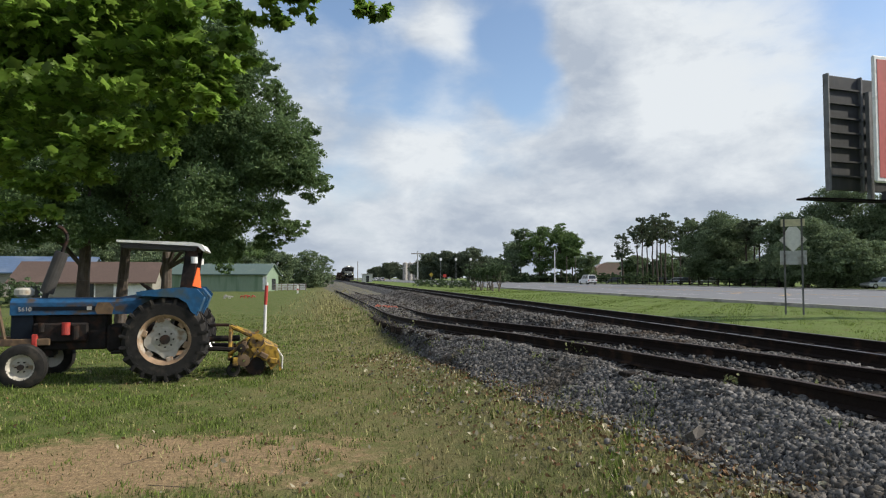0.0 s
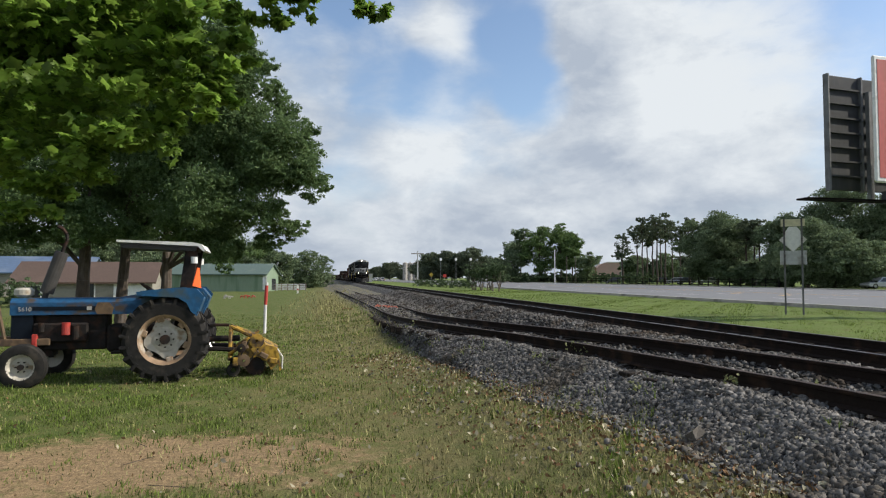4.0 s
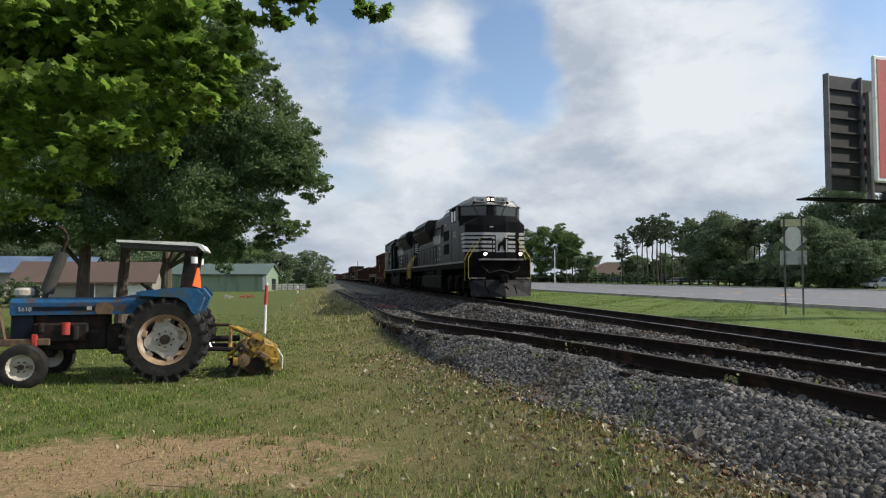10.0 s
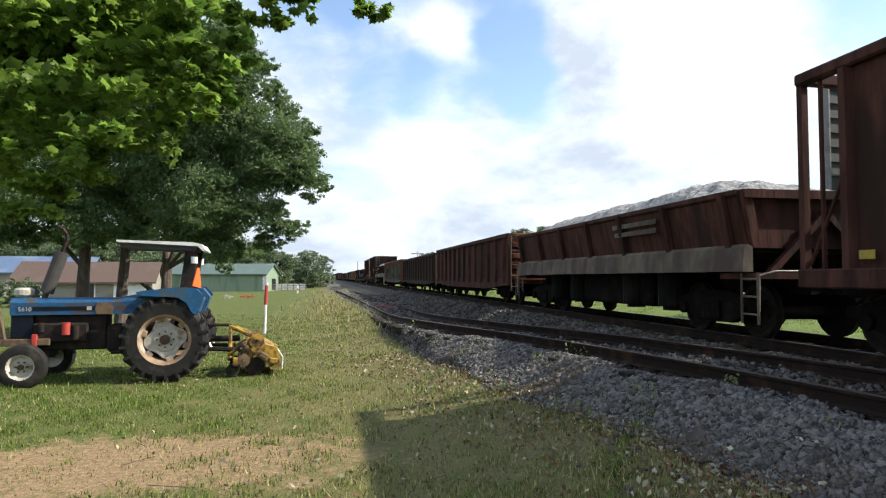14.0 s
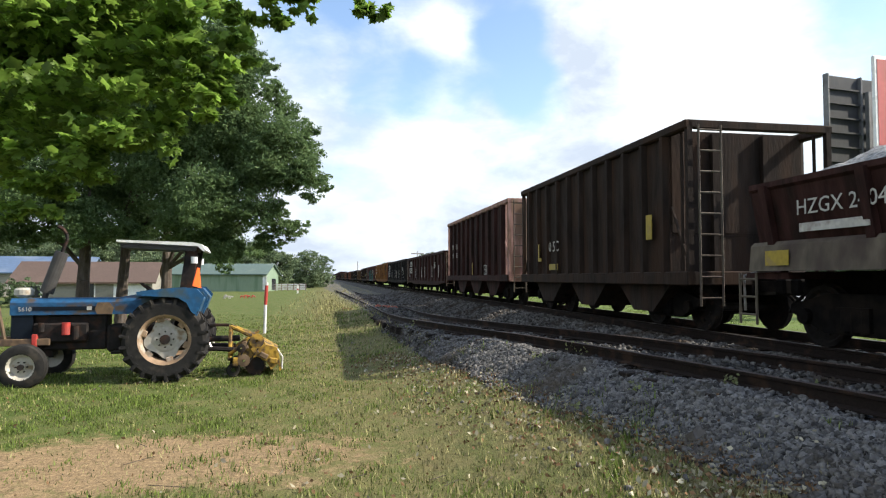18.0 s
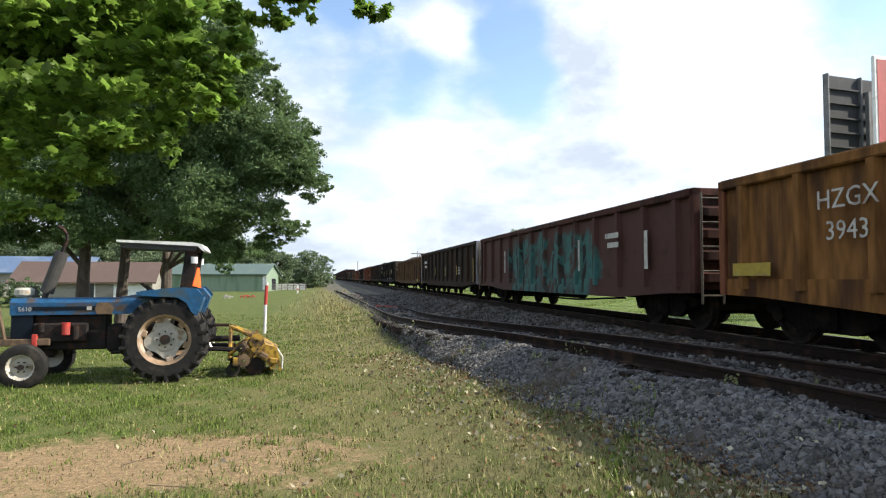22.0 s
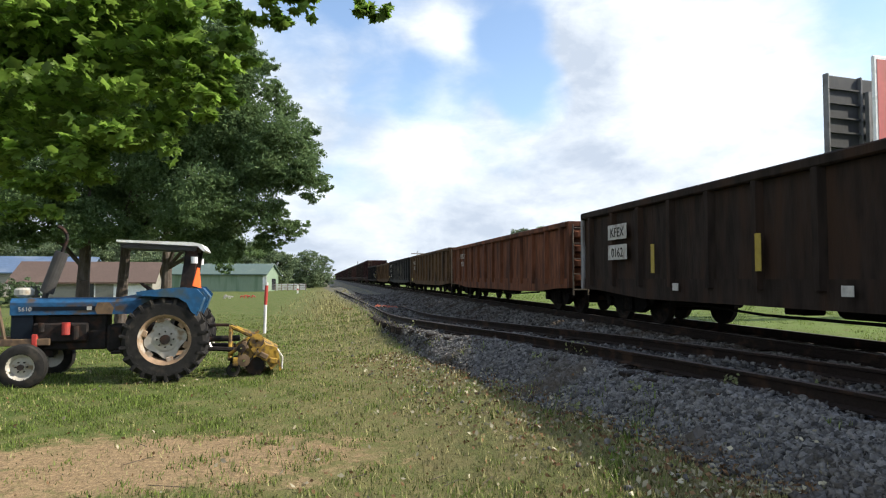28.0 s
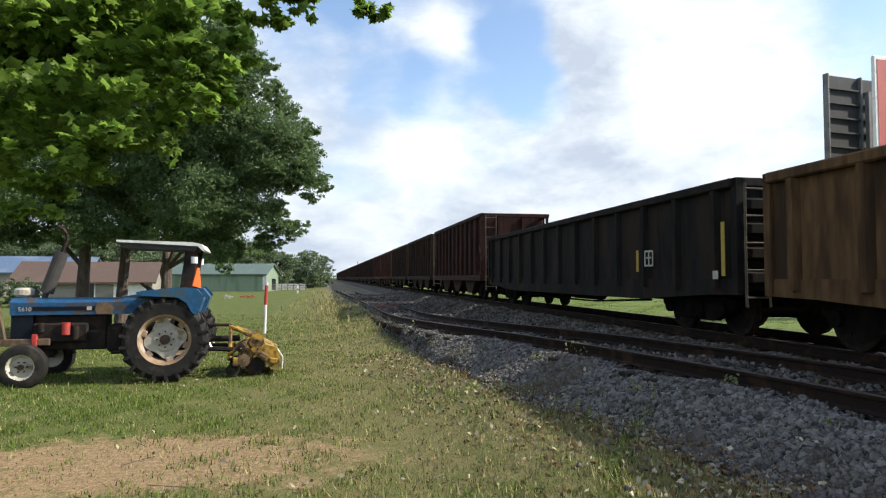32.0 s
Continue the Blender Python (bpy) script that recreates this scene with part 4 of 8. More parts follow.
    for sd in (-1, 1):
        for k in range(3):
            part("radiator_grille", lambda: Shape().box(-0.01, 0.02, -0.85, 0.85, -0.13, 0.13), LOCO_GRIME, lo, "", (sd * 1.5, 3.7 + k * 1.8, 4.18), "rg")
        for k in range(9):
            part("hood_door", lambda: Shape().box(-0.016, 0.016, -0.36, 0.36, 0.0, 1.3, c=0.006).box(-0.03, 0.03, 0.27, 0.31, 0.6, 0.8), BLACK_LOCO, lo, "", (sd * 0.95, 1.9 + k * 0.86, deck + 0.12), "hd")
        for k in range(4):
            part("lifting_plate", lambda: Shape().box(-0.01, 0.01, -0.05, 0.05, -0.05, 0.05), LETTER, lo, "small white plate", (sd * 0.96, -0.8 + k * 0.75, deck + 0.3), "lp")
        for z in (2.25, 2.95):
            part("cabinet_grille", lambda: Shape().box(-0.012, 0.02, -0.62, 0.62, 0.0, 0.42, c=0.01).box(-0.03, 0.0, -0.68, 0.68, -0.05, 0.47, c=0.01), TRUCK, lo, "", (sd * 1.49, -5.1, z), "cg")
        for k in range(2):
            part("cabinet_door", lambda: Shape().box(-0.014, 0.014, -0.19, 0.19, 0.0, 1.75, c=0.006), BLACK_LOCO, lo, "", (sd * 1.3, -3.0 + k * 0.42, deck + 0.15), "cd")
        part("cabinet_louvre", Shape().box(sd * 1.49 - 0.012, sd * 1.49 + 0.012, -4.2, -3.4, 3.2, 3.85), LOCO_GRIME, lo)
        for y, z in ((-4.9, 3.75), (-4.3, 2.75), (-2.6, 3.4)):
            part("small_plate", lambda: Shape().box(-0.012, 0.012, -0.09, 0.09, -0.03, 0.03), LETTER, lo, "small white plate", (sd * (1.5 if y < -3.2 else 1.31), y, z), "sp")
    for k in range(3):
        part("roof_fan", lambda: Shape().turn([(0.0, 0.1), (0.3, 0.1), (0.7, 0.08), (0.75, 0.0)], (0, 0, 0), "z", 18), LOCO_GRIME, lo, "", (0, 3.75 + k * 1.8, 4.68), "fan")
    part("exhaust_stack", Shape().box(-0.5, 0.5, 1.9, 2.8, 4.25, 4.5, c=0.04), LOCO_GRIME, lo)
    # cab: straight sides, roof bent in to the number boards
    part("cab", Shape().prism([(-1.5, deck), (1.5, deck), (1.5, 4.402), (-1.5, 4.402)], "y", -8.5, -6.0), BLACK_LOCO, lo)
    part("cab_roof", Shape().prism([(-1.52, 4.402), (1.52, 4.402), (1.2, 4.652), (0.75, 4.881), (-0.75, 4.881), (-1.2, 4.652)], "y", -8.55, -6.0), BLACK_LOCO, lo)
    part("cab_front", Shape().prism([(-1.5, -8.49), (-1.5, -8.52), (-0.14, -8.95), (0.14, -8.95), (1.5, -8.52), (1.5, -8.49)], "z", 3.4, 4.444), BLACK_LOCO, lo)
    part("cab_brow", Shape().add([(-1.52, -8.55, 4.382), (-0.16, -9.0, 4.444), (0.16, -9.0, 4.444), (1.52, -8.55, 4.382), (-1.2, -8.55, 4.652), (-0.16, -8.92, 4.777), (0.16, -8.92, 4.777), (1.2, -8.55, 4.652), (-0.75, -8.55, 4.881), (0.75, -8.55, 4.881)],
                                 [(0, 1, 5, 4), (1, 2, 6, 5), (2, 3, 7, 6), (4, 5, 8), (5, 6, 9, 8), (6, 7, 9), (0, 3, 2, 1)]), LOCO_WHITE, lo, "white brow over the windscreens")
    for sd in (-1, 1):
        part("windscreen", Shape().add([(sd * 0.2, -8.945, 3.93), (sd * 1.42, -8.558, 3.93), (sd * 1.42, -8.558, 4.34), (sd * 0.2, -8.945, 4.382)], [(0, 1, 2, 3)]), GLASS, lo)
        part("wiper", Shape().path([(sd * 0.9, -8.78, 4.475), (sd * 0.7, -8.83, 4.15), (sd * 0.62, -8.86, 3.9)], 0.012), LOCO_GRIME, lo)
        part("grab_iron", Shape().path([(sd * 1.1, -8.75, 4.569), (sd * 1.15, -8.8, 4.652), (sd * 1.4, -8.65, 4.527), (sd * 1.38, -8.62, 4.444)], 0.014), GRAB, lo)
        for y0, y1 in ((-8.38, -7.8), (-7.72, -7.14), (-7.06, -6.5)):
            w = part("side_window", lambda: Shape().box(-0.006, 0.006, 0, 0.54, 0, 0.56), GLASS, lo, "", (sd * 1.505, y0, 3.74), "swn")
            part("window_frame", lambda: Shape().box(-0.015, 0.012, -0.04, 0.0, -0.04, 0.6).box(-0.015, 0.012, 0.54, 0.58, -0.04, 0.6).box(-0.015, 0.012, 0.0, 0.54, -0.04, 0.0), LOCO_GRIME, w, "", (0, 0, 0), "wfr")
        part("wind_deflector", Shape().box(sd * 1.52, sd * 1.64, -8.46, -8.42, 3.6, 4.361), GRAB, lo, "pale metal strip")
        part("sun_visor", Shape().add([(sd * 1.5, -8.5, 4.423), (sd * 1.5, -6.0, 4.423), (sd * 1.72, -6.0, 4.34), (sd * 1.72, -8.5, 4.34), (sd * 1.5, -8.5, 4.454), (sd * 1.5, -6.0, 4.454), (sd * 1.72, -6.0, 4.366), (sd * 1.72, -8.5, 4.366)], [(0, 1, 2, 3), (4, 7, 6, 5), (3, 2, 6, 7), (0, 3, 7, 4), (1, 5, 6, 2)]), GRAB, lo)
        part("cab_door", Shape().box(sd * 1.5 - 0.01, sd * 1.5 + 0.01, -6.6, -6.1, deck + 0.05, 3.5, c=0.008), BLACK_LOCO, lo)
        part("class_lamp", Shape().box(sd * 0.86 - 0.05, sd * 0.86 + 0.05, -9.05, -8.95, 4.465, 4.569, c=0.01), LOCO_GRIME, lo)
    # number boards and lamps, let into the brow
    for x0, x1 in ((-0.88, -0.2), (0.2, 0.88)):
        part("number_board", Shape().box(x0, x1, -9.0, -8.6, 4.548, 4.808, c=0.02), LOCO_WHITE, lo)
    part("headlight_housing", Shape().box(-0.2, 0.2, -8.98, -8.6, 4.548, 4.829, c=0.02), LOCO_GRIME, lo)
    for x in (-0.1, 0.1):
        part("headlight", lambda: Shape().turn([(0.0, -0.02), (0.04, -0.018), (0.058, 0.0), (0.065, 0.02), (0.065, 0.05)], (0, 0, 0), "y", 16), LAMP, lo, "lit headlight" if not back else "headlight", (x, -8.99, 4.688), "hl")
    for x in (-0.54, 0.54):
        sign_text(number, 0.19, BLACK_LOCO, lo, (x, -9.006, 4.61), 0)
    # tall nose with sloping shoulders
    part("nose", Shape().prism([(-1.49, -8.5), (-1.49, -9.75), (-0.62, -9.95), (0.5, -9.95), (1.49, -9.75), (1.49, -8.5)], "z", deck, 3.4), BLACK_LOCO, lo)
    part("nose_top", Shape().add([(-1.49, -8.5, 3.4), (-1.49, -9.75, 3.4), (-0.62, -9.95, 3.4), (0.5, -9.95, 3.4), (1.49, -9.75, 3.4), (1.49, -8.5, 3.4), (-1.3, -8.55, 3.6), (-0.62, -9.87, 3.84), (0.5, -9.87, 3.84), (1.05, -9.77, 3.8), (1.3, -8.55, 3.6), (0, -8.93, 3.86)],
                                 [(0, 1, 6), (1, 2, 7, 6), (2, 3, 8, 7), (3, 4, 9, 8), (4, 5, 10, 9), (6, 7, 11), (7, 8, 11), (8, 9, 10, 11)]), BLACK_LOCO, lo)
    part("nose_door", Shape().prism([(0.5, -9.957), (1.2, -9.817), (1.2, -9.8), (0.5, -9.94)], "z", 1.95, 3.55), BLACK_LOCO, lo)
    def band(z0, z1, x0, x1, w0=-1.5, w1=1.5):
        """A strip laid on the nose from x0 to x1, with its ends along the sides at y."""
        fr = lambda x: -9.95 if -0.62 <= x <= 0.5 else (-9.75 - (1.49 + x) / 0.87 * 0.2 if x < 0 else -9.75 - (1.49 - x) / 0.99 * 0.2)
        xs = sorted({x0, x1, *[x for x in (-0.62, 0.5) if x0 < x < x1]})
        out = [(x, fr(x) - 0.008) for x in xs]
        inn = [(x, fr(x) + 0.01) for x in reversed(xs)]
        return Shape().prism(out + inn, "z", z0, z1)
    part("nose_band", band(2.93, 3.05, -1.494, 1.494), LOCO_WHITE, lo, "white band round the nose")
    for k in range(4):
        z = 2.16 + k * 0.195
        part("nose_stripe", band(z, z + 0.115, -1.494, -0.05), LOCO_WHITE, lo, "white stripe round the nose")
        part("nose_stripe", band(z, z + 0.115, 0.62, 1.494), LOCO_WHITE, lo, "white stripe round the nose")
    for sd in (-1, 1):
        for k in range(5):
            z = 2.16 + k * 0.195
            y1 = -8.95 - (4 - k) * 0.09
            part("side_stripe", Shape().box(sd * 1.49 - 0.006, sd * 1.49 + 0.006, -9.75, y1, z, z + (0.115 if k < 4 else 0.1)), LOCO_WHITE, lo, "white stripe on the side of the nose")
    part("nose_panel", band(2.14, 2.93, 0.0, 0.58), LOCO_WHITE, lo, "white panel with a dark emblem")
    part("emblem", Shape().prism([(0.08, 2.2), (0.17, 2.2), (0.24, 2.44), (0.34, 2.44), (0.4, 2.2), (0.47, 2.2), (0.46, 2.52), (0.52, 2.78), (0.42, 2.84), (0.33, 2.68), (0.2, 2.6), (0.1, 2.5)], "y", -9.972, -9.96), BLACK_LOCO, lo, "dark emblem shape")
    part("nose_label", Shape().box(-0.3, -0.12, -9.956, -9.94, 3.28, 3.33), LETTER, lo, "small white label")
    # pilot, plough, coupler, step edge
    part("anticlimber", Shape().box(-1.0, 1.1, -10.86, -10.45, 1.74, 1.82, c=0.02), SILL_WHITE, lo, "white step edge")
    part("pilot_plate", Shape().box(-1.45, 1.45, -10.62, -10.5, 0.75, 1.72), TRUCK, lo)
    part("snow_plough", Shape().add([(-1.5, -10.55, 0.9), (1.56, -10.6, 0.9), (-1.35, -10.75, 0.15), (1.45, -10.8, 0.15), (0.1, -11.0, 0.82), (0.1, -11.38, 0.13), (-1.5, -10.45, 0.9), (1.5, -10.45, 0.9), (-1.35, -10.6, 0.15), (1.35, -10.6, 0.15)],
                                    [(0, 4, 5, 2), (4, 1, 3, 5), (6, 7, 1, 4, 0), (2, 5, 3, 9, 8), (0, 2, 8, 6), (1, 7, 9, 3), (6, 8, 9, 7)]), PLOUGH, lo, "dusty steel snow plough")
    for y, tn in ((-10.6, 0), (10.3, 180)):
        part("coupler", lambda: Shape().box(-0.1, 0.1, -0.6, 0.0, -0.1, 0.1).box(-0.19, 0.17, -0.85, -0.5, -0.17, 0.17, c=0.04).path([(0.5, 0, 0.1), (0.55, -0.3, -0.35), (0.3, -0.5, -0.5), (0.15, -0.55, -0.3)], 0.03).path([(-0.5, 0, 0.1), (-0.55, -0.25, -0.35), (-0.3, -0.45, -0.5)], 0.03), TRUCK, lo, "", (0, y, 0.92), "lk", (0, 0, tn))
    for sd in (-1, 1):
        part("ditch_light_bracket", Shape().box(sd * 0.85 - 0.03, sd * 0.85 + 0.23, -10.84, -10.5, 1.82, 2.18, c=0.02), LOCO_GRIME, lo)
        part("ditch_light", lambda: Shape().turn([(0.0, -0.03), (0.045, -0.025), (0.065, 0.0), (0.07, 0.04)], (0, 0, 0), "y", 16), LAMP, lo, "lit ditch light" if not back else "ditch light", (sd * 0.85 + 0.1, -10.85, 2.04), "dl")
        # steps and yellow grab rails at the corners
        for y, tn in ((-10.2, 1), (9.95, -1)):
            for k in range(4):
                part("step", lambda: Shape().box(-0.1, 0.1, -0.34, 0.34, -0.04, 0.0), TRUCK, lo, "", (sd * 1.4, y, 1.5 - k * 0.32), "sw")
            for dy in (-0.36, 0.36):
                part("step_side", lambda: Shape().box(-0.1, 0.1, -0.015, 0.015, -1.0, 0.2), TRUCK, lo, "", (sd * 1.4, y + dy, 1.5), "ss")
            part("grab_rail", Shape().path([(sd * 1.42, y - tn * 0.5, 0.92), (sd * 1.5, y - tn * 0.42, 0.98), (sd * 1.5, y - tn * 0.4, 1.86), (sd * 0.92, y - tn * 0.32, 2.7)], 0.017), YELLOW_RAIL, lo, "yellow grab rail")
            part("grab_rail", Shape().path([(sd * 1.5, y + tn * 0.36, 0.85), (sd * 1.5, y + tn * 0.36, 1.84), (sd * 1.15, y + tn * 0.05, 2.55)], 0.017), YELLOW_RAIL, lo, "yellow grab rail")
        for k in range(10):
            part("stanchion", lambda: Shape().rod((0, 0, 0), (0, 0, 1.0), 0.017, 6), LOCO_GRIME, lo, "", (sd * 1.44, -1.7 + k * 1.22, deck), "s")
        part("handrail", Shape().path([(sd * 1.44, -1.8, deck + 1.0), (sd * 1.44, 9.4, deck + 1.0)], 0.017), LOCO_GRIME, lo)
        part("front_handrail", Shape().path([(sd * 0.92, -10.5, deck), (sd * 0.92, -10.5, 2.72), (sd * 0.32, -10.5, 2.74), (sd * 0.32, -10.5, deck)], 0.026), TRUCK, lo)
    part("air_hose", Shape().path([(-0.9, -10.68, 1.5), (-0.55, -10.78, 1.2), (0.0, -10.8, 1.32), (0.5, -10.78, 1.2), (0.85, -10.74, 1.3), (0.95, -10.68, 1.5)], 0.028), PLOUGH, lo)
    for x in (0.6, -0.7, 0.35):
        part("brake_hose", Shape().path([(x, -10.62, 1.1), (x * 1.08, -10.9, 0.6), (x + 0.1, -11.05, 0.25)], 0.03), TRUCK, lo)
    for x in (-1.05, 1.05):
        part("pilot_step", Shape().path([(x - 0.3, -10.62, 0.98), (x - 0.3, -10.8, 0.95), (x + 0.3, -10.8, 0.95), (x + 0.3, -10.62, 0.98)], 0.025), GRAB, lo)
    # hood end: grey centre panel with door and lamps, stripes and number on the bevels
    part("rear_panel", Shape().box(-0.35, 0.35, 10.2, 10.235, deck, 4.6), REAR_GREY, lo, "grey centre panel")
    rd = part("rear_door", Shape().box(-0.2, 0.2, 10.235, 10.252, 2.75, 3.6), TRUCK, lo, "dark door")
    part("door_edge", Shape().box(-0.34, -0.2, 10.235, 10.247, 2.7, 3.68).box(0.2, 0.34, 10.235, 10.247, 2.7, 3.68).box(-0.2, 0.2, 10.235, 10.247, 3.6, 3.68), LOCO_WHITE, rd, "white door surround")
    part("rear_headlight_housing", Shape().box(-0.24, 0.24, 10.23, 10.3, 3.93, 4.19, c=0.03), LOCO_GRIME, lo)
    for x in (-0.11, 0.11):
        part("rear_headlight", lambda: Shape().turn([(0.0, 0.01), (0.07, 0.01), (0.09, 0.0), (0.09, -0.04)], (0, 0, 0), "y", 14), GRAB, lo, "unlit headlight", (x, 10.31, 4.06), "rh")
    for sd in (-1, 1):
        for k in range(5):
            z = 2.9 + k * 0.15
            w, yb = 0.95, 9.5
            part("rear_stripe", Shape().prism([(sd * 0.35, 10.24), (sd * w, yb + 0.02), (sd * w, yb - 0.02), (sd * 0.35, 10.2)], "z", z, z + 0.085), LOCO_WHITE, lo, "white stripe across the hood end")
        sign_text(number, 0.33, LETTER, lo, (sd * 0.665, 9.885, 3.93), 130 * sd)
    # tank and trucks
    tank = [(-1.46, 0.42), (-1.2, 0.2), (1.2, 0.2), (1.46, 0.42), (1.46, 1.02), (1.36, 1.12), (-1.36, 1.12), (-1.46, 1.02)]
    part("fuel_tank", Shape().prism(tank, "y", -3.4, 3.75), LOCO_GRIME, lo)
    for sd in (-1, 1):
        part("air_reservoir", lambda: Shape().rod((0, -1.9, 0), (0, 1.9, 0), 0.15, 12), LOCO_GRIME, lo, "", (sd * 1.22, 1.4, 1.28), "ar")
        part("battery_box", Shape().box(sd * 1.0, sd * 1.46, -3.3, -1.6, 1.12, 1.62, c=0.02), LOCO_GRIME, lo)
    part("horn", Shape().rod((-0.35, -1.9, 4.75), (-0.35, -2.4, 4.78), 0.03, 8, 0.1).rod((-0.5, -1.9, 4.75), (-0.5, -2.25, 4.78), 0.03, 8, 0.08).rod((-0.2, -1.9, 4.75), (-0.2, -1.5, 4.78), 0.03, 8, 0.09).rod((-0.35, -1.9, 4.3), (-0.35, -1.9, 4.75), 0.03, 6), GRAB, lo)
    for y in (-6.9, 6.9):
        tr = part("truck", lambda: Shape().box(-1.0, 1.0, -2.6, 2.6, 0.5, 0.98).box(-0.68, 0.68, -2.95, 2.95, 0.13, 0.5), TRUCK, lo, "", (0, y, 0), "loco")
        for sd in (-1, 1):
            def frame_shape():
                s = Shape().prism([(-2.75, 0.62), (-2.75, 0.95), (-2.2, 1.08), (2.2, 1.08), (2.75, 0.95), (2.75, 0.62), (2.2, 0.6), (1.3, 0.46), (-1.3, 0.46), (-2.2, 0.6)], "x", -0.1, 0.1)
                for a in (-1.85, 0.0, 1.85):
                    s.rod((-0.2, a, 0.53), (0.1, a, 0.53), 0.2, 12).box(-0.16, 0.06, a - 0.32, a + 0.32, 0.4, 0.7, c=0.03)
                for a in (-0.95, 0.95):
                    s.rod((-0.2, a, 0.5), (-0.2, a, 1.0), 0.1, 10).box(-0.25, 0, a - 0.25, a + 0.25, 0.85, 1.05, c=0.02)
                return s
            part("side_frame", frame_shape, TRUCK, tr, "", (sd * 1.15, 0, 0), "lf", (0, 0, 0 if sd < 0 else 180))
        for a in (-1.85, 0.0, 1.85):
            w = part("wheelset", lambda: wheelset_shape(0.53), WHEEL, tr, "", (0, a, 0.53), "w53")
            WHEELSETS.append((w, mid + 1.03 * (y + a) * (-1 if back else 1), (0, a, 0.53), -0.53 if back else 0.53))
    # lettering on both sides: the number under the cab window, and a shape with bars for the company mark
    for sd in (-1, 1):
        sign_text(number, 0.42, LETTER, lo, (sd * 1.512, -7.5, 2.95), 90 * sd)
        x0, x1 = sorted((sd * 0.985, sd * 0.975))
        m = (lambda u: (u - 1.25) * 1.2) if sd < 0 else (lambda u: (1.25 - u) * 1.2)
        hz = lambda w: 3.0 + (w - 2.88) * 0.75
        s = Shape()
        for k in range(5):
            s.prism([(m(u), hz(w)) for u, w in ((1.6 - k * 0.1, 3.5 - k * 0.14), (3.3 - k * 0.12, 3.5 - k * 0.14), (3.25 - k * 0.12, 3.58 - k * 0.14), (1.6 - k * 0.08, 3.58 - k * 0.14))], "x", x0, x1)
        s.prism([(m(u), hz(w)) for u, w in ((1.35, 2.95), (1.2, 3.6), (0.75, 3.62), (0.45, 3.2), (0.35, 3.6), (0.1, 3.6), (0.25, 2.9), (0.55, 2.88), (0.85, 3.3), (1.0, 2.9))], "x", x0, x1)
        s.prism([(m(u), hz(w)) for u, w in ((0.05, 2.9), (-0.75, 2.92), (-0.8, 3.3), (-0.35, 3.36), (-0.8, 3.45), (-0.75, 3.62), (-0.05, 3.6), (0.0, 3.25), (-0.45, 3.15), (0.05, 3.05))], "x", x0, x1)
        part("company_mark", s, LOCO_WHITE, lo, "white company mark and stripes on the hood")
        bars(lo, -1.1 if sd < 0 else 1.1, 2.82, 2.0, 2, 0.19, sd * 0.985, LOCO_WHITE)
    CARS.append((lo, mid, turned))
    return lo


locomotive(-152.75, "1126", "black diesel locomotive with white nose stripes and lit headlights")
locomotive(-130.75, "1137", "black diesel locomotive with white stripes, coupled back to front", True)
c = hopper(-119.83, 12.2, "rust", "rusty brown open hopper car")
marks(c, ["H C N"], 0.5, 3.0, 0.55)
plate(c, "warning_plate", TAG_YELLOW, -0.9, -0.4, 2.2, 2.55, "yellow plate")
plate(c, "data_plate", LETTER, -0.95, -0.5, 1.7, 2.05, "white stencilled box")
for yy in (4.4, 3.1, 1.2, -2.9):
    plate(c, "reflector", TAG_YELLOW, yy - 0.12, yy + 0.12, 1.25, 1.36, "yellow reflector")
c = dump_car(-107.55, 13.65, "rust", "brown side-dump car heaped with crushed stone")
bars(c, -2.5, 2.2, 2.0, 2, 0.1, -1.575, BEAM)
c = gondola(-93.73, 16.40, "rust", "rust-brown gondola with pale weathered posts", end="red", load_h=0.12)
gondola(-77.33, 17.45, "dark", "dark brown gondola with a scrap load", top=2.55, load_h=0.35)
c = gondola(-59.88, 17.50, "graffiti_green", "red gondola covered with green and white graffiti", top=2.66, end="red", load_h=0.1, chord="red")
c = dump_car(-42.30, 13.10, "maroon", "maroon side-dump car heaped with crushed stone")
sign_text("HZGX 2404", 0.3, LETTER, c, (-1.56, 4.07, 1.9), -90)
bars(c, 4.2, 1.78, 1.2, 1, 0.12, -1.54)
bars(c, 1.5, 2.25, 1.2, 1, 0.2, -1.56)
plate(c, "beam_plate", TAG_YELLOW, 0.4, 1.1, 1.25, 1.42, "worn yellow plate")
plate(c, "warning_plate", TAG_YELLOW, 5.0, 5.5, 1.2, 1.42, "yellow plate")
c = hopper(-28.60, 11.24, "dark", "dark brown hopper car loaded with stone", load=True, top=3.95)
marks(c, ["0 5C"], 1.9, 1.78, 0.42)
plate(c, "corner_mark", TAG_YELLOW, 3.0, 3.3, 1.52, 1.62, "yellow corner mark")
plate(c, "warning_plate", TAG_YELLOW, 1.6, 2.3, 1.25, 1.42, "yellow plate")
plate(c, "corner_bar", TAG_YELLOW, 3.2, 3.3, 1.62, 2.05, "yellow bar")
plate(c, "worn_patch", TAG_YELLOW, -3.85, -3.6, 1.8, 2.3, "worn yellow patch")
# ends and top chords take the pale red with sunlight put into it
c = hopper(-16.70, 12.85, "maroon", "faded maroon hopper car with ends painted sunlit pale", end="pink", top=3.93)
for tx, yy, zz in (("PR", 4.3, 2.45), ("SX", 3.28, 2.45), ("10", 4.27, 2.02), ("15", 3.28, 2.02)):
    marks(c, [tx], yy, zz, 0.36)
plate(c, "warning_bar", TAG_YELLOW, -0.26, -0.16, 1.15, 1.7, "yellow bar")
plate(c, "warning_bar", TAG_YELLOW, -2.07, -1.97, 1.15, 1.75, "yellow bar")
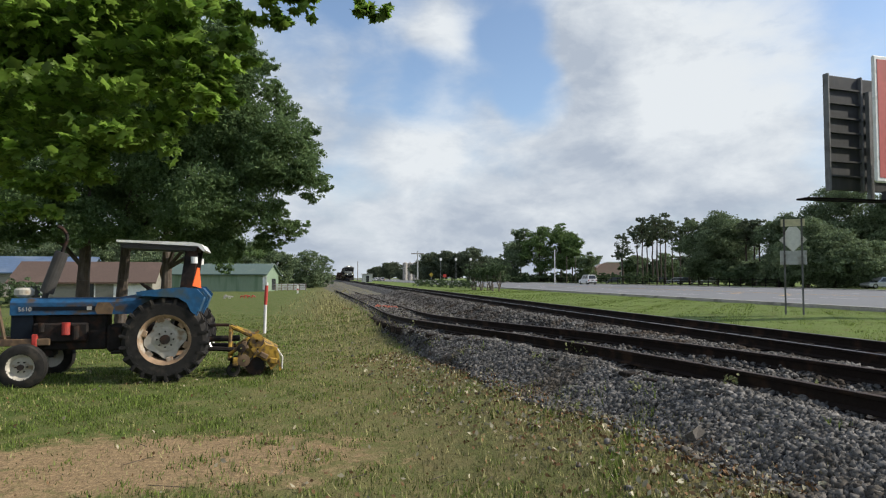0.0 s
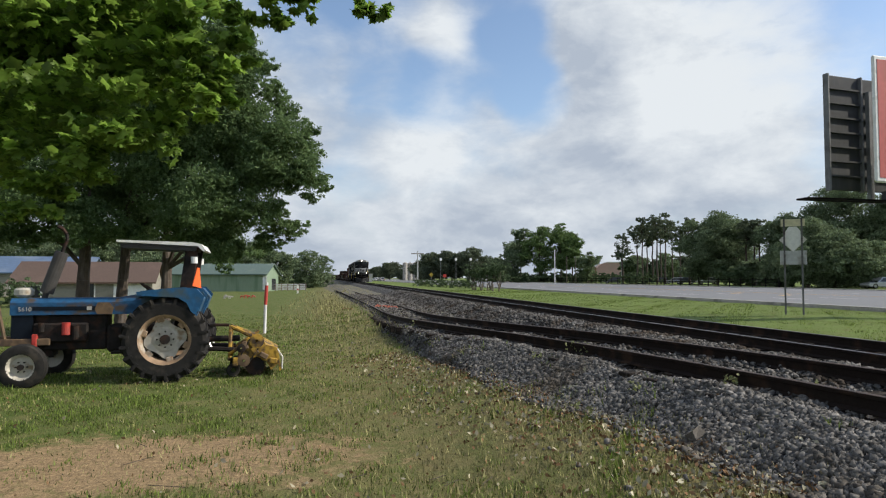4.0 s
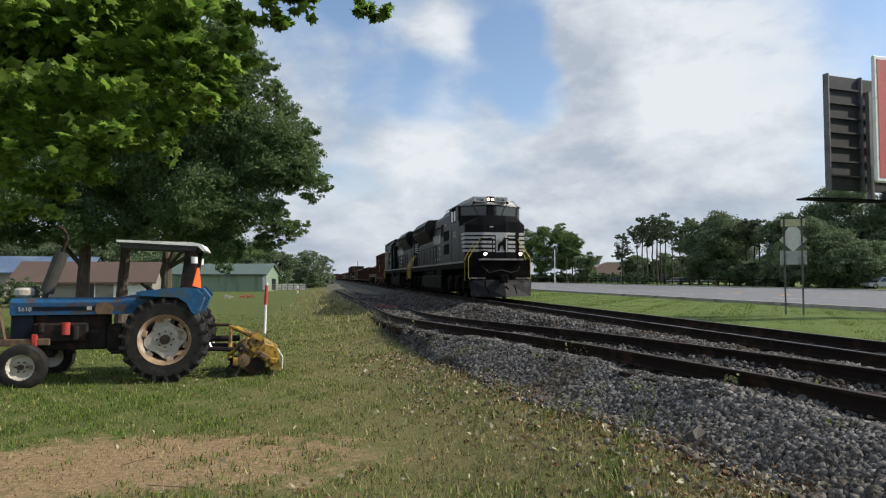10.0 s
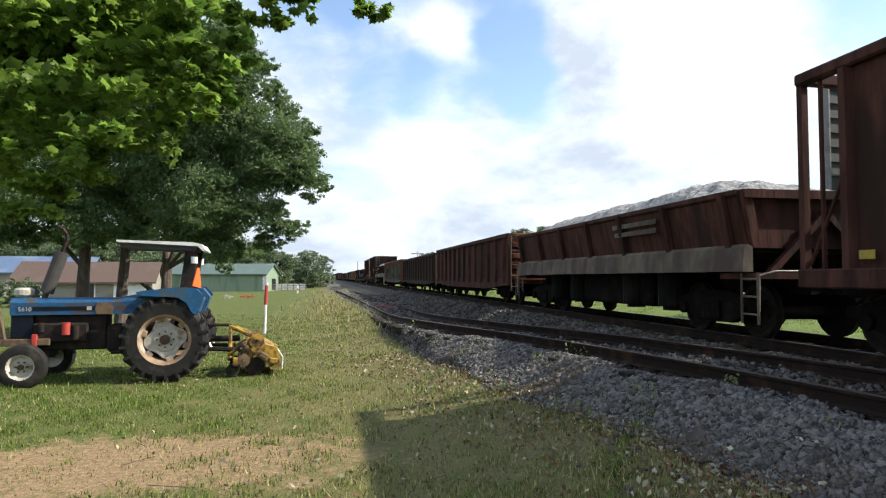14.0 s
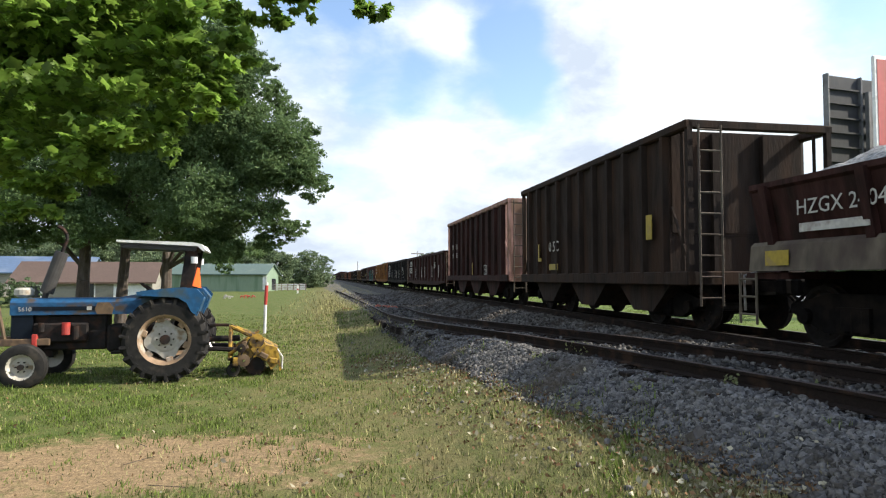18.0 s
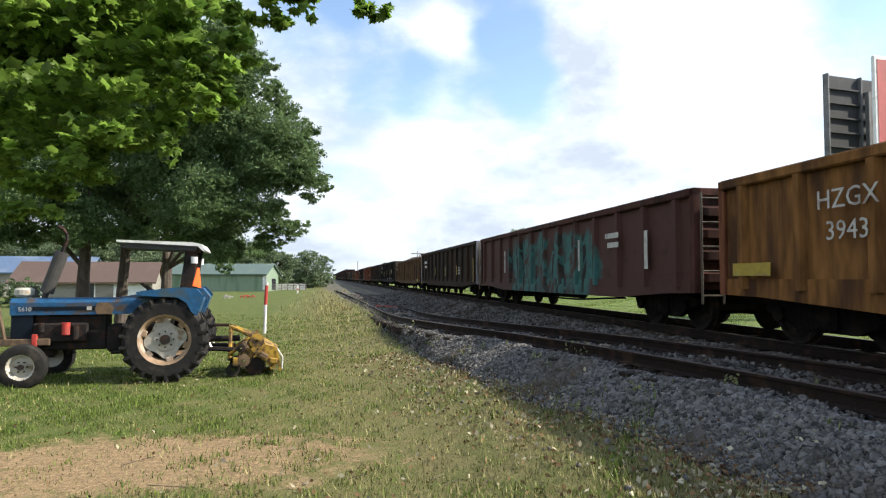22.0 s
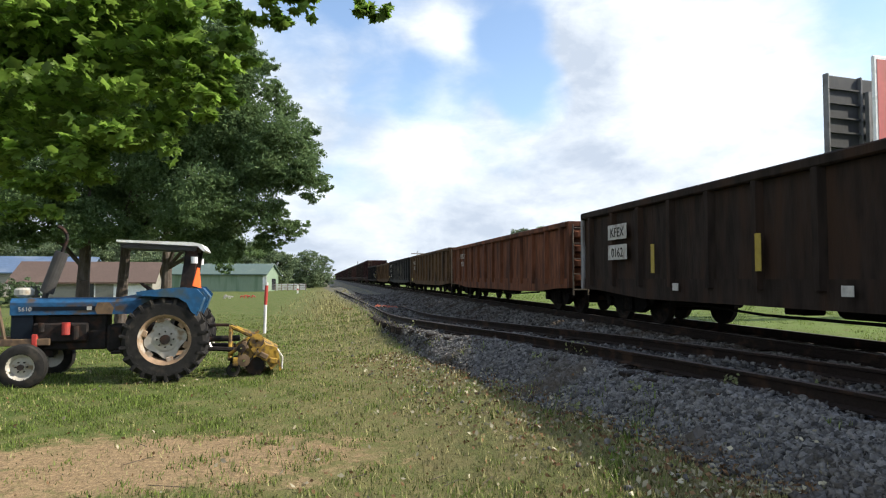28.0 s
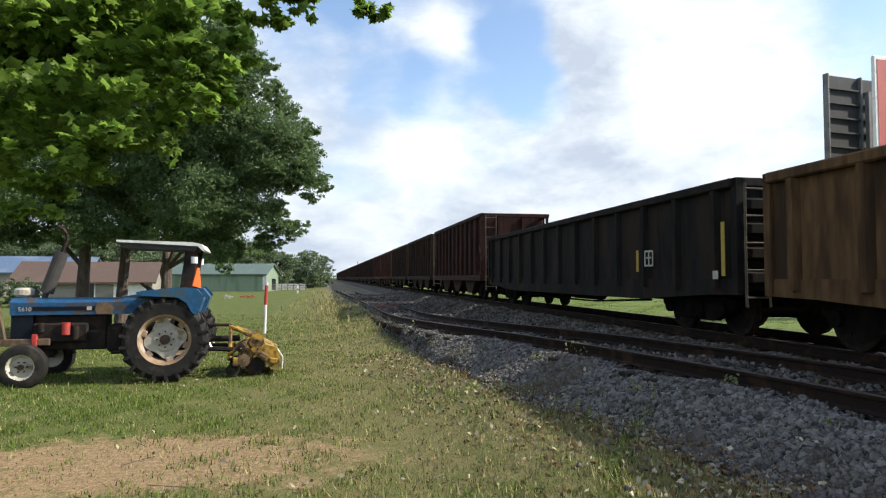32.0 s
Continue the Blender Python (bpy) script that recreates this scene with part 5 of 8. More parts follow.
plate(c, "data_plate", LETTER, -2.85, -2.38, 1.15, 1.55, "white stencilled box")
c = gondola(-3.72, 17.36, "maroon", "dark maroon gondola with white number patches and bars", top=2.56)
plate(c, "data_plate", LETTER, -5.4, -4.95, 1.6, 1.95, "white stencilled box")
for k, tx in enumerate(("HKRX", "50139")):
    zc = 2.05 - 0.49 * k
    plate(c, "number_patch", LETTER, 5.22, 6.32, zc - 0.19, zc + 0.19, "white patch", -1.555)
    marks(c, [tx], 5.77, zc - 0.12, 0.33, BODY["black"])
for yy in (6.6, 3.2, 0.2, -1.2, -4.2, -6.6):
    plate(c, "white_bar", LETTER, yy - 0.05, yy + 0.05, 1.05, 1.75, "white bar")
c = gondola(13.69, 17.29, "black", "blackish gondola with white number patches", top=2.6, load_h=0.2)
for k, tx in enumerate(("HKRX", "50140")):
    zc = 2.06 - 0.49 * k
    plate(c, "number_patch", LETTER, 5.0, 6.1, zc - 0.19, zc + 0.19, "white patch", -1.555)
    marks(c, [tx], 5.55, zc - 0.12, 0.33, BODY["black"])
for yy in (6.4, 3.0, 0.0, -1.1, -3.1, -6.4):
    plate(c, "white_bar", LETTER, yy - 0.05, yy + 0.05, 1.0, 1.72, "white bar")
plate(c, "data_plate", LETTER, -6.0, -5.55, 1.6, 1.92, "white stencilled box")
bars(c, 5.6, 1.25, 0.9, 1, 0.1)
c = gondola(30.88, 17.45, "orange", "orange-brown gondola with a heaped load", top=2.64, load_h=0.45, end="red")
marks(c, ["HZGX", "3943"], 5.45, 1.93, 0.36)
plate(c, "worn_patch", TAG_YELLOW, 6.9, 7.8, 1.05, 1.25, "worn yellow patch")
plate(c, "dark_patch", BODY["black"], -7.6, -7.15, 1.75, 2.1, "dark patch")
plate(c, "dark_patch", BODY["black"], -7.6, -7.15, 1.3, 1.65, "dark patch")
c = gondola(48.17, 17.30, "graffiti_teal", "rusty gondola with teal graffiti", end="rust", chord="rust", load_h=0.3)
for yy, w in ((-6.5, 0.07), (-2.9, 0.05), (4.2, 0.05)):
    plate(c, "white_bar", LETTER, yy - w, yy + w, 1.2, 2.0, "faded white bar", -1.555)
bars(c, -4.9, 2.05, 0.7, 2, 0.12)
c = gondola(65.33, 17.72, "dark", "dark weathered gondola with a pale silver end", end="silver", top=2.66)
plate(c, "warning_bar", TAG_YELLOW, -8.02, -7.92, 0.85, 1.9, "yellow bar")
for yy in (-4.25, -1.07, 2.24):
    plate(c, "warning_bar", TAG_YELLOW, yy - 0.05, yy + 0.05, 1.15, 1.65, "yellow bar")
plate(c, "data_plate", LETTER, -5.05, -4.62, 1.2, 1.55, "white stencilled box")
bars(c, 6.0, 2.1, 0.9, 2, 0.16)
c = gondola(82.77, 17.15, "tan", "ochre gondola with a heaped load", load_h=0.5, top=2.47)
marks(c, ["HZGX", "3914"], 6.3, 2.1, 0.34)
plate(c, "patch_border", BODY["orange"], -7.36, -6.84, 1.22, 1.98, "pale worn border", -1.552)
plate(c, "dark_patch", BODY["dark"], -7.32, -6.88, 1.63, 1.95, "dark patch", -1.56)
plate(c, "dark_patch", BODY["dark"], -7.32, -6.88, 1.25, 1.57, "dark patch", -1.56)
plate(c, "worn_patch", TAG_YELLOW, -7.4, -6.85, 0.76, 0.94, "worn yellow patch")
c = gondola(100.02, 17.55, "black", "black gondola with white numbers", end="dark", load_h=0.25, top=2.64)
marks(c, ["FU RX", "315 776"], 5.08, 2.02, 0.42)
for yy in (-4.2, -1.08, 2.05):
    plate(c, "warning_bar", TAG_YELLOW, yy - 0.06, yy + 0.06, 1.2, 1.75, "yellow bar")
plate(c, "data_plate", LETTER, -5.98, -5.5, 1.45, 1.82, "white stencilled box")
for yy in (-1.83, -3.89, -5.67):
    plate(c, "white_square", LETTER, yy - 0.1, yy + 0.1, 0.85, 1.01, "small white square")
c = gondola(117.72, 16.45, "dark", "dark brown gondola with a scrap load", load_h=0.3)
c = gondola(134.12, 17.45, "red", "oxide-red gondola with dull worn paint", load_h=0.15, top=2.7)
plate(c, "warning_plate", TAG_YELLOW, -6.5, -5.9, 1.3, 1.5, "yellow plate")
c = gondola(151.53, 17.50, "dark", "dark gondola with white number patches and a silver end", end="silver", top=2.68, load_h=0.1)
for k, tx in enumerate(("KFEX", "0162")):
    zc = 2.06 - 0.46 * k
    plate(c, "number_patch", LETTER, 5.55, 6.5, zc - 0.17, zc + 0.17, "white patch", -1.555)
    marks(c, [tx], 6.02, zc - 0.11, 0.3, BODY["black"])
for yy in (4.4, 1.15):
    plate(c, "warning_bar", TAG_YELLOW, yy - 0.07, yy + 0.07, 1.12, 1.7, "yellow bar")
for yy in (3.55, -0.56):
    plate(c, "white_square", LETTER, yy - 0.1, yy + 0.1, 0.78, 0.92, "small white square")
c = gondola(168.98, 17.46, "red", "rusty red gondola with white scrawls", load_h=0.12, top=2.58)
marks(c, ["HZGX", "3931"], 5.46, 1.94, 0.32)
c = gondola(186.38, 17.18, "tan", "brown ochre gondola with white numbers", load_h=0.2)
marks(c, ["HZGX", "3928"], 5.35, 2.0, 0.33)
plate(c, "worn_patch", TAG_YELLOW, 6.2, 6.8, 0.8, 1.0, "worn yellow patch")
c = gondola(203.50, 17.32, "graffiti_grey", "black gondola covered with grey graffiti", end="black", chord="black", load_h=0.2)
marks(c, ["RMGX"], 5.56, 2.08, 0.36)
marks(c, ["4296"], 5.54, 1.58, 0.36)
plate(c, "warning_plate", TAG_YELLOW, 6.95, 7.3, 1.0, 1.22, "yellow plate")
bars(c, 5.3, 1.35, 0.7, 2, 0.08)
c = gondola(220.58, 17.26, "tan", "brown-ochre gondola with a flat load", load_h=0.2, top=2.6)
c = gondola(237.58, 17.27, "black", "black gondola with yellow corner bar", end="black", load_h=0.2)
plate(c, "warning_bar", TAG_YELLOW, -7.95, -7.85, 1.05, 1.95, "yellow bar")
plate(c, "warning_bar", TAG_YELLOW, -4.94, -4.84, 1.15, 1.6, "yellow bar")
plate(c, "data_plate", LETTER, -5.55, -5.2, 1.25, 1.58, "white stencilled box")
plate(c, "white_square", LETTER, -7.75, -7.6, 1.0, 1.14, "small white square")
hopper(255.06, 12.94, "maroon", "tall brown hopper car", top=3.8)
hopper(268.60, 12.40, "dark", "tall dark hopper car", top=3.8)
g = 281.3
rest = random.Random(5)
for k in range(27):
    col = rest.choice(["dark", "maroon", "rust", "maroon", "dark"])
    hopper(g, 12.9, col, {"dark": "dark brown", "rust": "rust-brown", "maroon": "maroon"}[col] + " tall hopper car far down the train", top=3.8, detail=False)
    g += 12.95


def motions():
    """All keyed movement: the train, its wheels and the car on the highway."""
    times = [0, 4, 8, 12, 16, 20, 24, 28, 32]
    for car, mid, turned in CARS:
        walk(car, [(t, pose(MAIN, along(mid, t), RAIL, 0, 0, turned)) for t in times])
    for w, gw, at, r in WHEELSETS:
        # turning is keyed while the axle is near the camera, and the wheel rests on either side of that
        near = [k / 30 for k in range(0, 961) if -3 < along(gw, k / 30) < 24]
        if len(near) < 4:
            continue
        rows, y0 = [], along(gw, near[0])
        if near[0] > 0.05:
            rows.append((0, pose(*at)))
        for t in near:
            rows.append((t, pose(*at, math.degrees((along(gw, t) - y0) / r) * -1)))
        if near[-1] < 31.9:
            rows.append((32.0, rows[-1][1]))
        walk(w, rows)
    for v, rows in MOVERS:
        walk(v, rows)


MOVERS = []


# ---- plants ----
LEAF_NEAR = mat("broad_leaf", (0.17, 0.27, 0.046), 0.5, 0, 0.2, 25, island=0.5, trans=0.62, spec=0.35)
LEAF_OAK = mat("oak_leaf", (0.125, 0.19, 0.075), 0.6, 0, 0.2, 20, island=0.3, trans=0.45, spec=0.2)
# far leaf, needle and hedge colours are lifted to paint in aerial haze
LEAF_FAR = mat("hazed_distant_leaf", (0.15, 0.198, 0.108), 0.8, 0, 0.25, 5, island=0.4, trans=0.35, spec=0.2)
LEAF_BRIGHT = mat("spring_leaf", (0.125, 0.19, 0.066), 0.8, 0, 0.25, 5, island=0.4, trans=0.35, spec=0.2)
NEEDLE = mat("hazed_pine_needles", (0.105, 0.13, 0.08), 0.85, 0, 0.25, 5, island=0.35, trans=0.3, spec=0.2)
BARK = mat("bark", (0.075, 0.058, 0.045), 0.95, 0, 0.35, 14, (0.12, 0.1, 0.085), 0.4, 5, (1, 1, 0.25), 0.8, 25)
PINE_BARK = mat("pine_bark", (0.06, 0.044, 0.035), 0.95, 0, 0.3, 12, (0.04, 0.032, 0.028), 0.4, 4, (1, 1, 0.3), 0.6, 20)
HEDGE_LEAF = mat("hazed_hedge_leaf", (0.075, 0.11, 0.052), 0.8, 0, 0.25, 6, island=0.4, trans=0.25, spec=0.2)


def spin_matrices(rng, n):
    """n random rotations, as an array."""
    q = rng.normal(size=(n, 4))
    q /= np.linalg.norm(q, axis=1)[:, None]
    w, x, y, z = q.T
    return np.stack([np.stack([1 - 2 * (y * y + z * z), 2 * (x * y - z * w), 2 * (x * z + y * w)], -1),
                     np.stack([2 * (x * y + z * w), 1 - 2 * (x * x + z * z), 2 * (y * z - x * w)], -1),
                     np.stack([2 * (x * z - y * w), 2 * (y * z + x * w), 1 - 2 * (x * x + y * y)], -1)], 1)


def scatter_mesh(name, verts, faces, pos, rot, size, material):
    """One mesh of many small copies of a form, each turned and scaled."""
    v = np.einsum("nij,kj->nki", rot, np.asarray(verts, float)) * np.asarray(size)[:, None, None] + np.asarray(pos)[:, None, :]
    n, k = len(pos), len(verts)
    co = v.reshape(-1, 3)
    loops, starts, totals = [], [], []
    fl = np.concatenate([np.asarray(f) for f in faces])
    fc = np.array([len(f) for f in faces])
    loops = (fl[None, :] + (np.arange(n) * k)[:, None]).reshape(-1)
    totals = np.tile(fc, n)
    starts = np.concatenate([[0], np.cumsum(totals)[:-1]])
    me = bpy.data.meshes.new(name)
    me.vertices.add(len(co))
    me.vertices.foreach_set("co", co.astype(np.float32).ravel())
    me.loops.add(len(loops))
    me.loops.foreach_set("vertex_index", loops.astype(np.int32))
    me.polygons.add(len(totals))
    me.polygons.foreach_set("loop_start", starts.astype(np.int32))
    me.update(calc_edges=True)
    me.validate()
    me.materials.append(material)
    return me


DIAMOND = ([(0, -0.5, 0), (0.32, 0, 0.08), (0, 0.5, 0), (-0.32, 0, 0.08)], [(0, 1, 2), (0, 2, 3)])
STAR = ([(0, -0.55, 0.02), (0.16, -0.26, 0), (0.45, -0.28, -0.06), (0.34, -0.03, 0), (0.55, 0.2, -0.08), (0.28, 0.27, 0), (0, 0.6, -0.05), (-0.28, 0.27, 0), (-0.55, 0.2, -0.08), (-0.34, -0.03, 0),
         (-0.45, -0.28, -0.06), (-0.16, -0.26, 0), (0, 0, 0.07)], [(i, (i + 1) % 12, 12) for i in range(12)])


def crown_mesh(name, clumps, per, size, seed, material, leaf=DIAMOND, hollow=0.5, droop=False, twig=0.3):
    """Leaves in many uneven clumps; clumps: (centre, radius or radii)."""
    rng = np.random.default_rng(seed)
    pos, big = [], []
    for c, r in clumps:
        r = np.broadcast_to(np.asarray(r, float), 3)
        n = max(6, int(per * float(np.prod(r) ** (2 / 3))))
        d = rng.normal(size=(n, 3))
        d /= np.linalg.norm(d, axis=1)[:, None]
        # twigs: sub-centres near the clump's surface, with the leaves gathered loosely round them
        k = max(5, n // 26)
        e = rng.normal(size=(k, 3))
        e /= np.linalg.norm(e, axis=1)[:, None]
        e *= (hollow + (1.1 - hollow) * rng.random(k) ** 0.55)[:, None]
        pick = rng.integers(0, k, n)
        pos.append(np.asarray(c) + (e[pick] + d * (twig * rng.random(n) ** 0.7)[:, None] * np.array([1.15, 1.15, 0.7])) * r)
    pos = np.concatenate(pos)
    n = len(pos)
    rot = spin_matrices(rng, n)
    if droop:
        # blades hang: mostly flat, tipped down on one side
        a, b, g = rng.uniform(0, 6.28, n), rng.normal(0.5, 0.5, n), rng.normal(0, 0.4, n)
        ca, sa, cb, sb, cg, sg = np.cos(a), np.sin(a), np.cos(b), np.sin(b), np.cos(g), np.sin(g)
        z, o = np.zeros(n), np.ones(n)
        rz = np.stack([np.stack([ca, -sa, z], -1), np.stack([sa, ca, z], -1), np.stack([z, z, o], -1)], 1)
        rx = np.stack([np.stack([o, z, z], -1), np.stack([z, cb, -sb], -1), np.stack([z, sb, cb], -1)], 1)
        ry = np.stack([np.stack([cg, z, sg], -1), np.stack([z, o, z], -1), np.stack([-sg, z, cg], -1)], 1)
        rot = rz @ rx @ ry
    return scatter_mesh(name, leaf[0], leaf[1], pos, rot, size * rng.uniform(0.65, 1.3, n), material)


def limb(s, p, q, r0, r1, bend, seed, seg=8, steps=5):
    """A tapering, slightly crooked limb from p to q."""
    rnd = random.Random(seed)
    p, q = Vector(p), Vector(q)
    pts = [p.lerp(q, k / steps) + (Vector((rnd.uniform(-1, 1), rnd.uniform(-1, 1), rnd.uniform(-0.5, 0.5))) * bend if 0 < k < steps else Vector()) for k in range(steps + 1)]
    for k in range(steps):
        s.rod(pts[k], pts[k + 1], r0 + (r1 - r0) * k / steps, seg, r0 + (r1 - r0) * (k + 1) / steps)
    return s


def tree(name, x, y, z, height, spread, base, seed, leaf_mat, bark, label, count=16, per=260, leaf=0.3, radius=0.22, tall=1.0, squash=0.75, group="trees", lean=0.0):
    """A tree with trunk, limbs and a crown of leaf clumps between base and height."""
    rnd = random.Random(seed)
    t = thing(name, pose(x, y, z), label, "tree", group)
    s = Shape()
    limb(s, (0, 0, -0.1), (lean, 0, base + (height - base) * 0.55), radius, radius * 0.35, radius * 0.5, seed, 9, 6)
    clumps, mid = [], (base + height) / 2
    half = (height - base) / 2
    for k in range(count):
        a, u = rnd.uniform(0, 6.28), rnd.uniform(-1, 1)
        w = math.sqrt(max(0.05, 1 - abs(u) ** (2 * tall))) * spread * rnd.uniform(0.35, 1.0)
        c = (lean + math.cos(a) * w, math.sin(a) * w, mid + u * half * 0.82)
        rr = spread * rnd.uniform(0.24, 0.42)
        clumps.append((c, (rr, rr, rr * squash)))
        if k % 2 == 0:
            limb(s, (lean * 0.6, 0, base + (c[2] - base) * 0.4 + 0.1), c, radius * 0.3, radius * 0.06, rr * 0.15, seed + k, 5, 3)
    clumps.append(((lean, 0, mid), (spread * 0.55, spread * 0.55, half * 0.6)))
    part("trunk", s, bark, t)
    ob = new("crown", crown_mesh("crown", clumps, per, leaf, seed, leaf_mat, twig=0.45))
    ob.parent = t
    return t


def ahead(u, v, depth):
    """A place by its bearing across (u) and down (v), as read off a sighting plate at the tripod, and its depth along the axis."""
    a, b = radians(YAW), radians(TILT)
    f = Vector((math.sin(a) * math.cos(b), math.cos(a) * math.cos(b), math.sin(b)))
    r = Vector((math.cos(a), -math.sin(a), 0))
    up_axis = r.cross(f)
    k = math.tan(radians(68.57 / 2))
    return Vector((0, 0, 1.87)) + depth * (f + r * ((u / 784 - 1) * k) + up_axis * ((441 - v) / 784 * k))


# the broad-leaved tree beside the camera: its trunk stands off to the left, its boughs reach over the lawn
near_tree = thing("broadleaf_tree", pose(-6.6, 6.2, 0), "leafy broad-leaved tree reaching over the lawn", "tree", "trees")
s = Shape()
limb(s, (0, 0, -0.1), (0.1, 0, 7.5), 0.24, 0.13, 0.06, 11, 10, 7)
# the last two boughs, centred above the view, are added to shade the leaves
boughs = [(-90, 60, 6.6, 1.0), (60, 130, 6.4, 0.85), (190, 55, 6.7, 0.8), (320, 45, 6.6, 0.62), (235, 185, 6.3, 0.55), (110, 265, 6.2, 0.5), (345, 140, 6.5, 0.4), (30, 345, 6.0, 0.33), (395, 35, 6.6, 0.3),
          (280, 235, 6.2, 0.26), (488, 2, 6.5, 0.28), (520, -10, 6.5, 0.26), (662, 4, 6.4, 0.19), (455, 22, 6.5, 0.2), (540, 22, 6.5, 0.1), (683, 22, 6.4, 0.09), (-10, 210, 6.6, 0.7), (180, 285, 6.2, 0.24), (80, 330, 6.2, 0.26), (390, 105, 6.5, 0.26), (410, 180, 6.4, 0.1), (435, 60, 6.6, 0.16),
          (0, 20, 7.6, 1.1), (220, 0, 7.8, 1.0), (120, 160, 7.8, 0.9), (270, 110, 7.6, 0.7), (640, -15, 6.5, 0.18), (580, -30, 6.5, 0.2), (415, 125, 6.3, 0.2), (375, 150, 6.2, 0.3), (330, 190, 6.1, 0.3), (300, 265, 6.1, 0.16), (425, 85, 6.5, 0.2), (20, 380, 5.9, 0.2), (215, 240, 6.0, 0.35), (140, 310, 6.1, 0.25), (40, -90, 6.3, 0.9), (-120, -60, 6.6, 1.1), (190, -90, 6.2, 0.6), (330, -60, 7.4, 0.6)]
near_clumps = []
for k, (a, b, d, r) in enumerate(boughs):
    c = ahead(a, b, d) - Vector((-6.6, 6.2, 0))
    near_clumps.append((tuple(c), (r, r, r * 0.8)))
    if d > 7 or r > 0.75:
        limb(s, Vector((0.1, 0, 5.2 + (k % 4) * 0.6)), c + Vector((0, 0, r * 0.3)), 0.018, 0.003, 0.2, k, 6, 8)
part("trunk", s, BARK, near_tree)
ob = new("crown", crown_mesh("crown", near_clumps, 1900, 0.118, 3, LEAF_NEAR, STAR, 0.2, True))
ob.parent = near_tree

# the dark oaks behind the tractor, three trunks under one mass of leaves
OAK_GROUP = "oaks behind the tractor"
NARROW = ([(0, -0.55, 0), (0.2, 0.05, 0.05), (0, 0.55, 0), (-0.2, 0.05, 0.05)], [(0, 1, 2), (0, 2, 3)])
for k, (a, w, cl) in enumerate((
        (140, 0.25, [(-40, 300, 90), (20, 230, 90), (60, 330, 80), (120, 230, 90), (100, 390, 45), (20, 400, 45), (170, 330, 70), (150, 395, 45), (-60, 190, 110), (80, 150, 100), (180, 160, 90), (-90, 330, 110), (30, 412, 24), (130, 418, 24), (60, 425, 20), (-20, 430, 24), (175, 425, 20)]),
        (213, 0.22, [(240, 250, 90), (220, 350, 70), (200, 400, 34), (260, 392, 40), (290, 310, 80), (270, 180, 100), (330, 250, 80), (310, 385, 45), (200, 80, 90), (290, 90, 80), (240, 412, 20), (290, 420, 20), (330, 425, 24)]),
        (288, 0.22, [(370, 170, 70), (395, 260, 72), (370, 350, 66), (430, 310, 66), (448, 225, 62), (420, 140, 52), (452, 110, 28), (478, 118, 16), (486, 165, 26), (508, 192, 24), (505, 235, 38), (542, 228, 24), (475, 285, 55), (530, 275, 30), (552, 268, 25), (545, 305, 32), (564, 322, 22), (585, 332, 8), (510, 315, 36), (552, 348, 19),
                     (455, 370, 40), (490, 395, 26), (520, 408, 22), (545, 398, 10), (400, 410, 44), (360, 415, 36), (385, 448, 30), (418, 440, 28), (402, 474, 14), (470, 425, 26), (500, 432, 14), (455, 448, 16), (350, 90, 70), (412, 70, 40)]))):
    base = ahead(a, 580, 22.5 + k * 0.6)
    t = thing("oak_tree", pose(base.x, base.y, 0), "large dark-leaved oak behind the tractor", "tree", OAK_GROUP)
    s, clumps = Shape(), []
    rnd = random.Random(70 + k)
    limb(s, (0, 0, -0.1), (0.15, 0, 4.6), w, w * 0.55, 0.05, 20 + k, 10, 5)
    for j, (sight, drop, r) in enumerate(cl):
        rr = r * 22.5 / 1150
        c = ahead(sight, drop, (22.0 + k * 0.4 + 1.6 * math.sin(j * 2.4) if k < 2 else 21.0 + 0.9 * math.sin(j * 2.4))) - Vector((base.x, base.y, 0))
        if r < 20:
            clumps.append((tuple(c), (rr, rr * 1.2, rr * 0.6)))
        else:
            # flat sprays of twigs in layers round a loose heart
            clumps.append((tuple(c), (rr * 0.85, rr * 1.0, rr * 0.75)))
            for q in range(7):
                f = Vector((rnd.gauss(0, 1), rnd.gauss(0, 1), rnd.gauss(0, 1))).normalized() * rr * rnd.uniform(0.35, 0.82)
                u = rr * rnd.uniform(0.3, 0.46)
                clumps.append((tuple(c + f), (u * 1.1, u * 1.2, u * 0.75)))
        if j % 2 == 0 and r > 30:
            limb(s, (0.1, 0, 2.2 + (j % 5) * 0.5), c, w * 0.35, 0.02, 0.2, j, 6, 4)
    part("trunk", s, BARK, t)
    ob = new("crown", crown_mesh("crown", clumps, 4600, 0.112, 40 + k, LEAF_OAK, NARROW, 0.1, twig=0.36))
    ob.parent = t


def plant(sight, depth, ground=0.45):
    p = ahead(sight, 492, depth)
    return p.x, p.y, ground


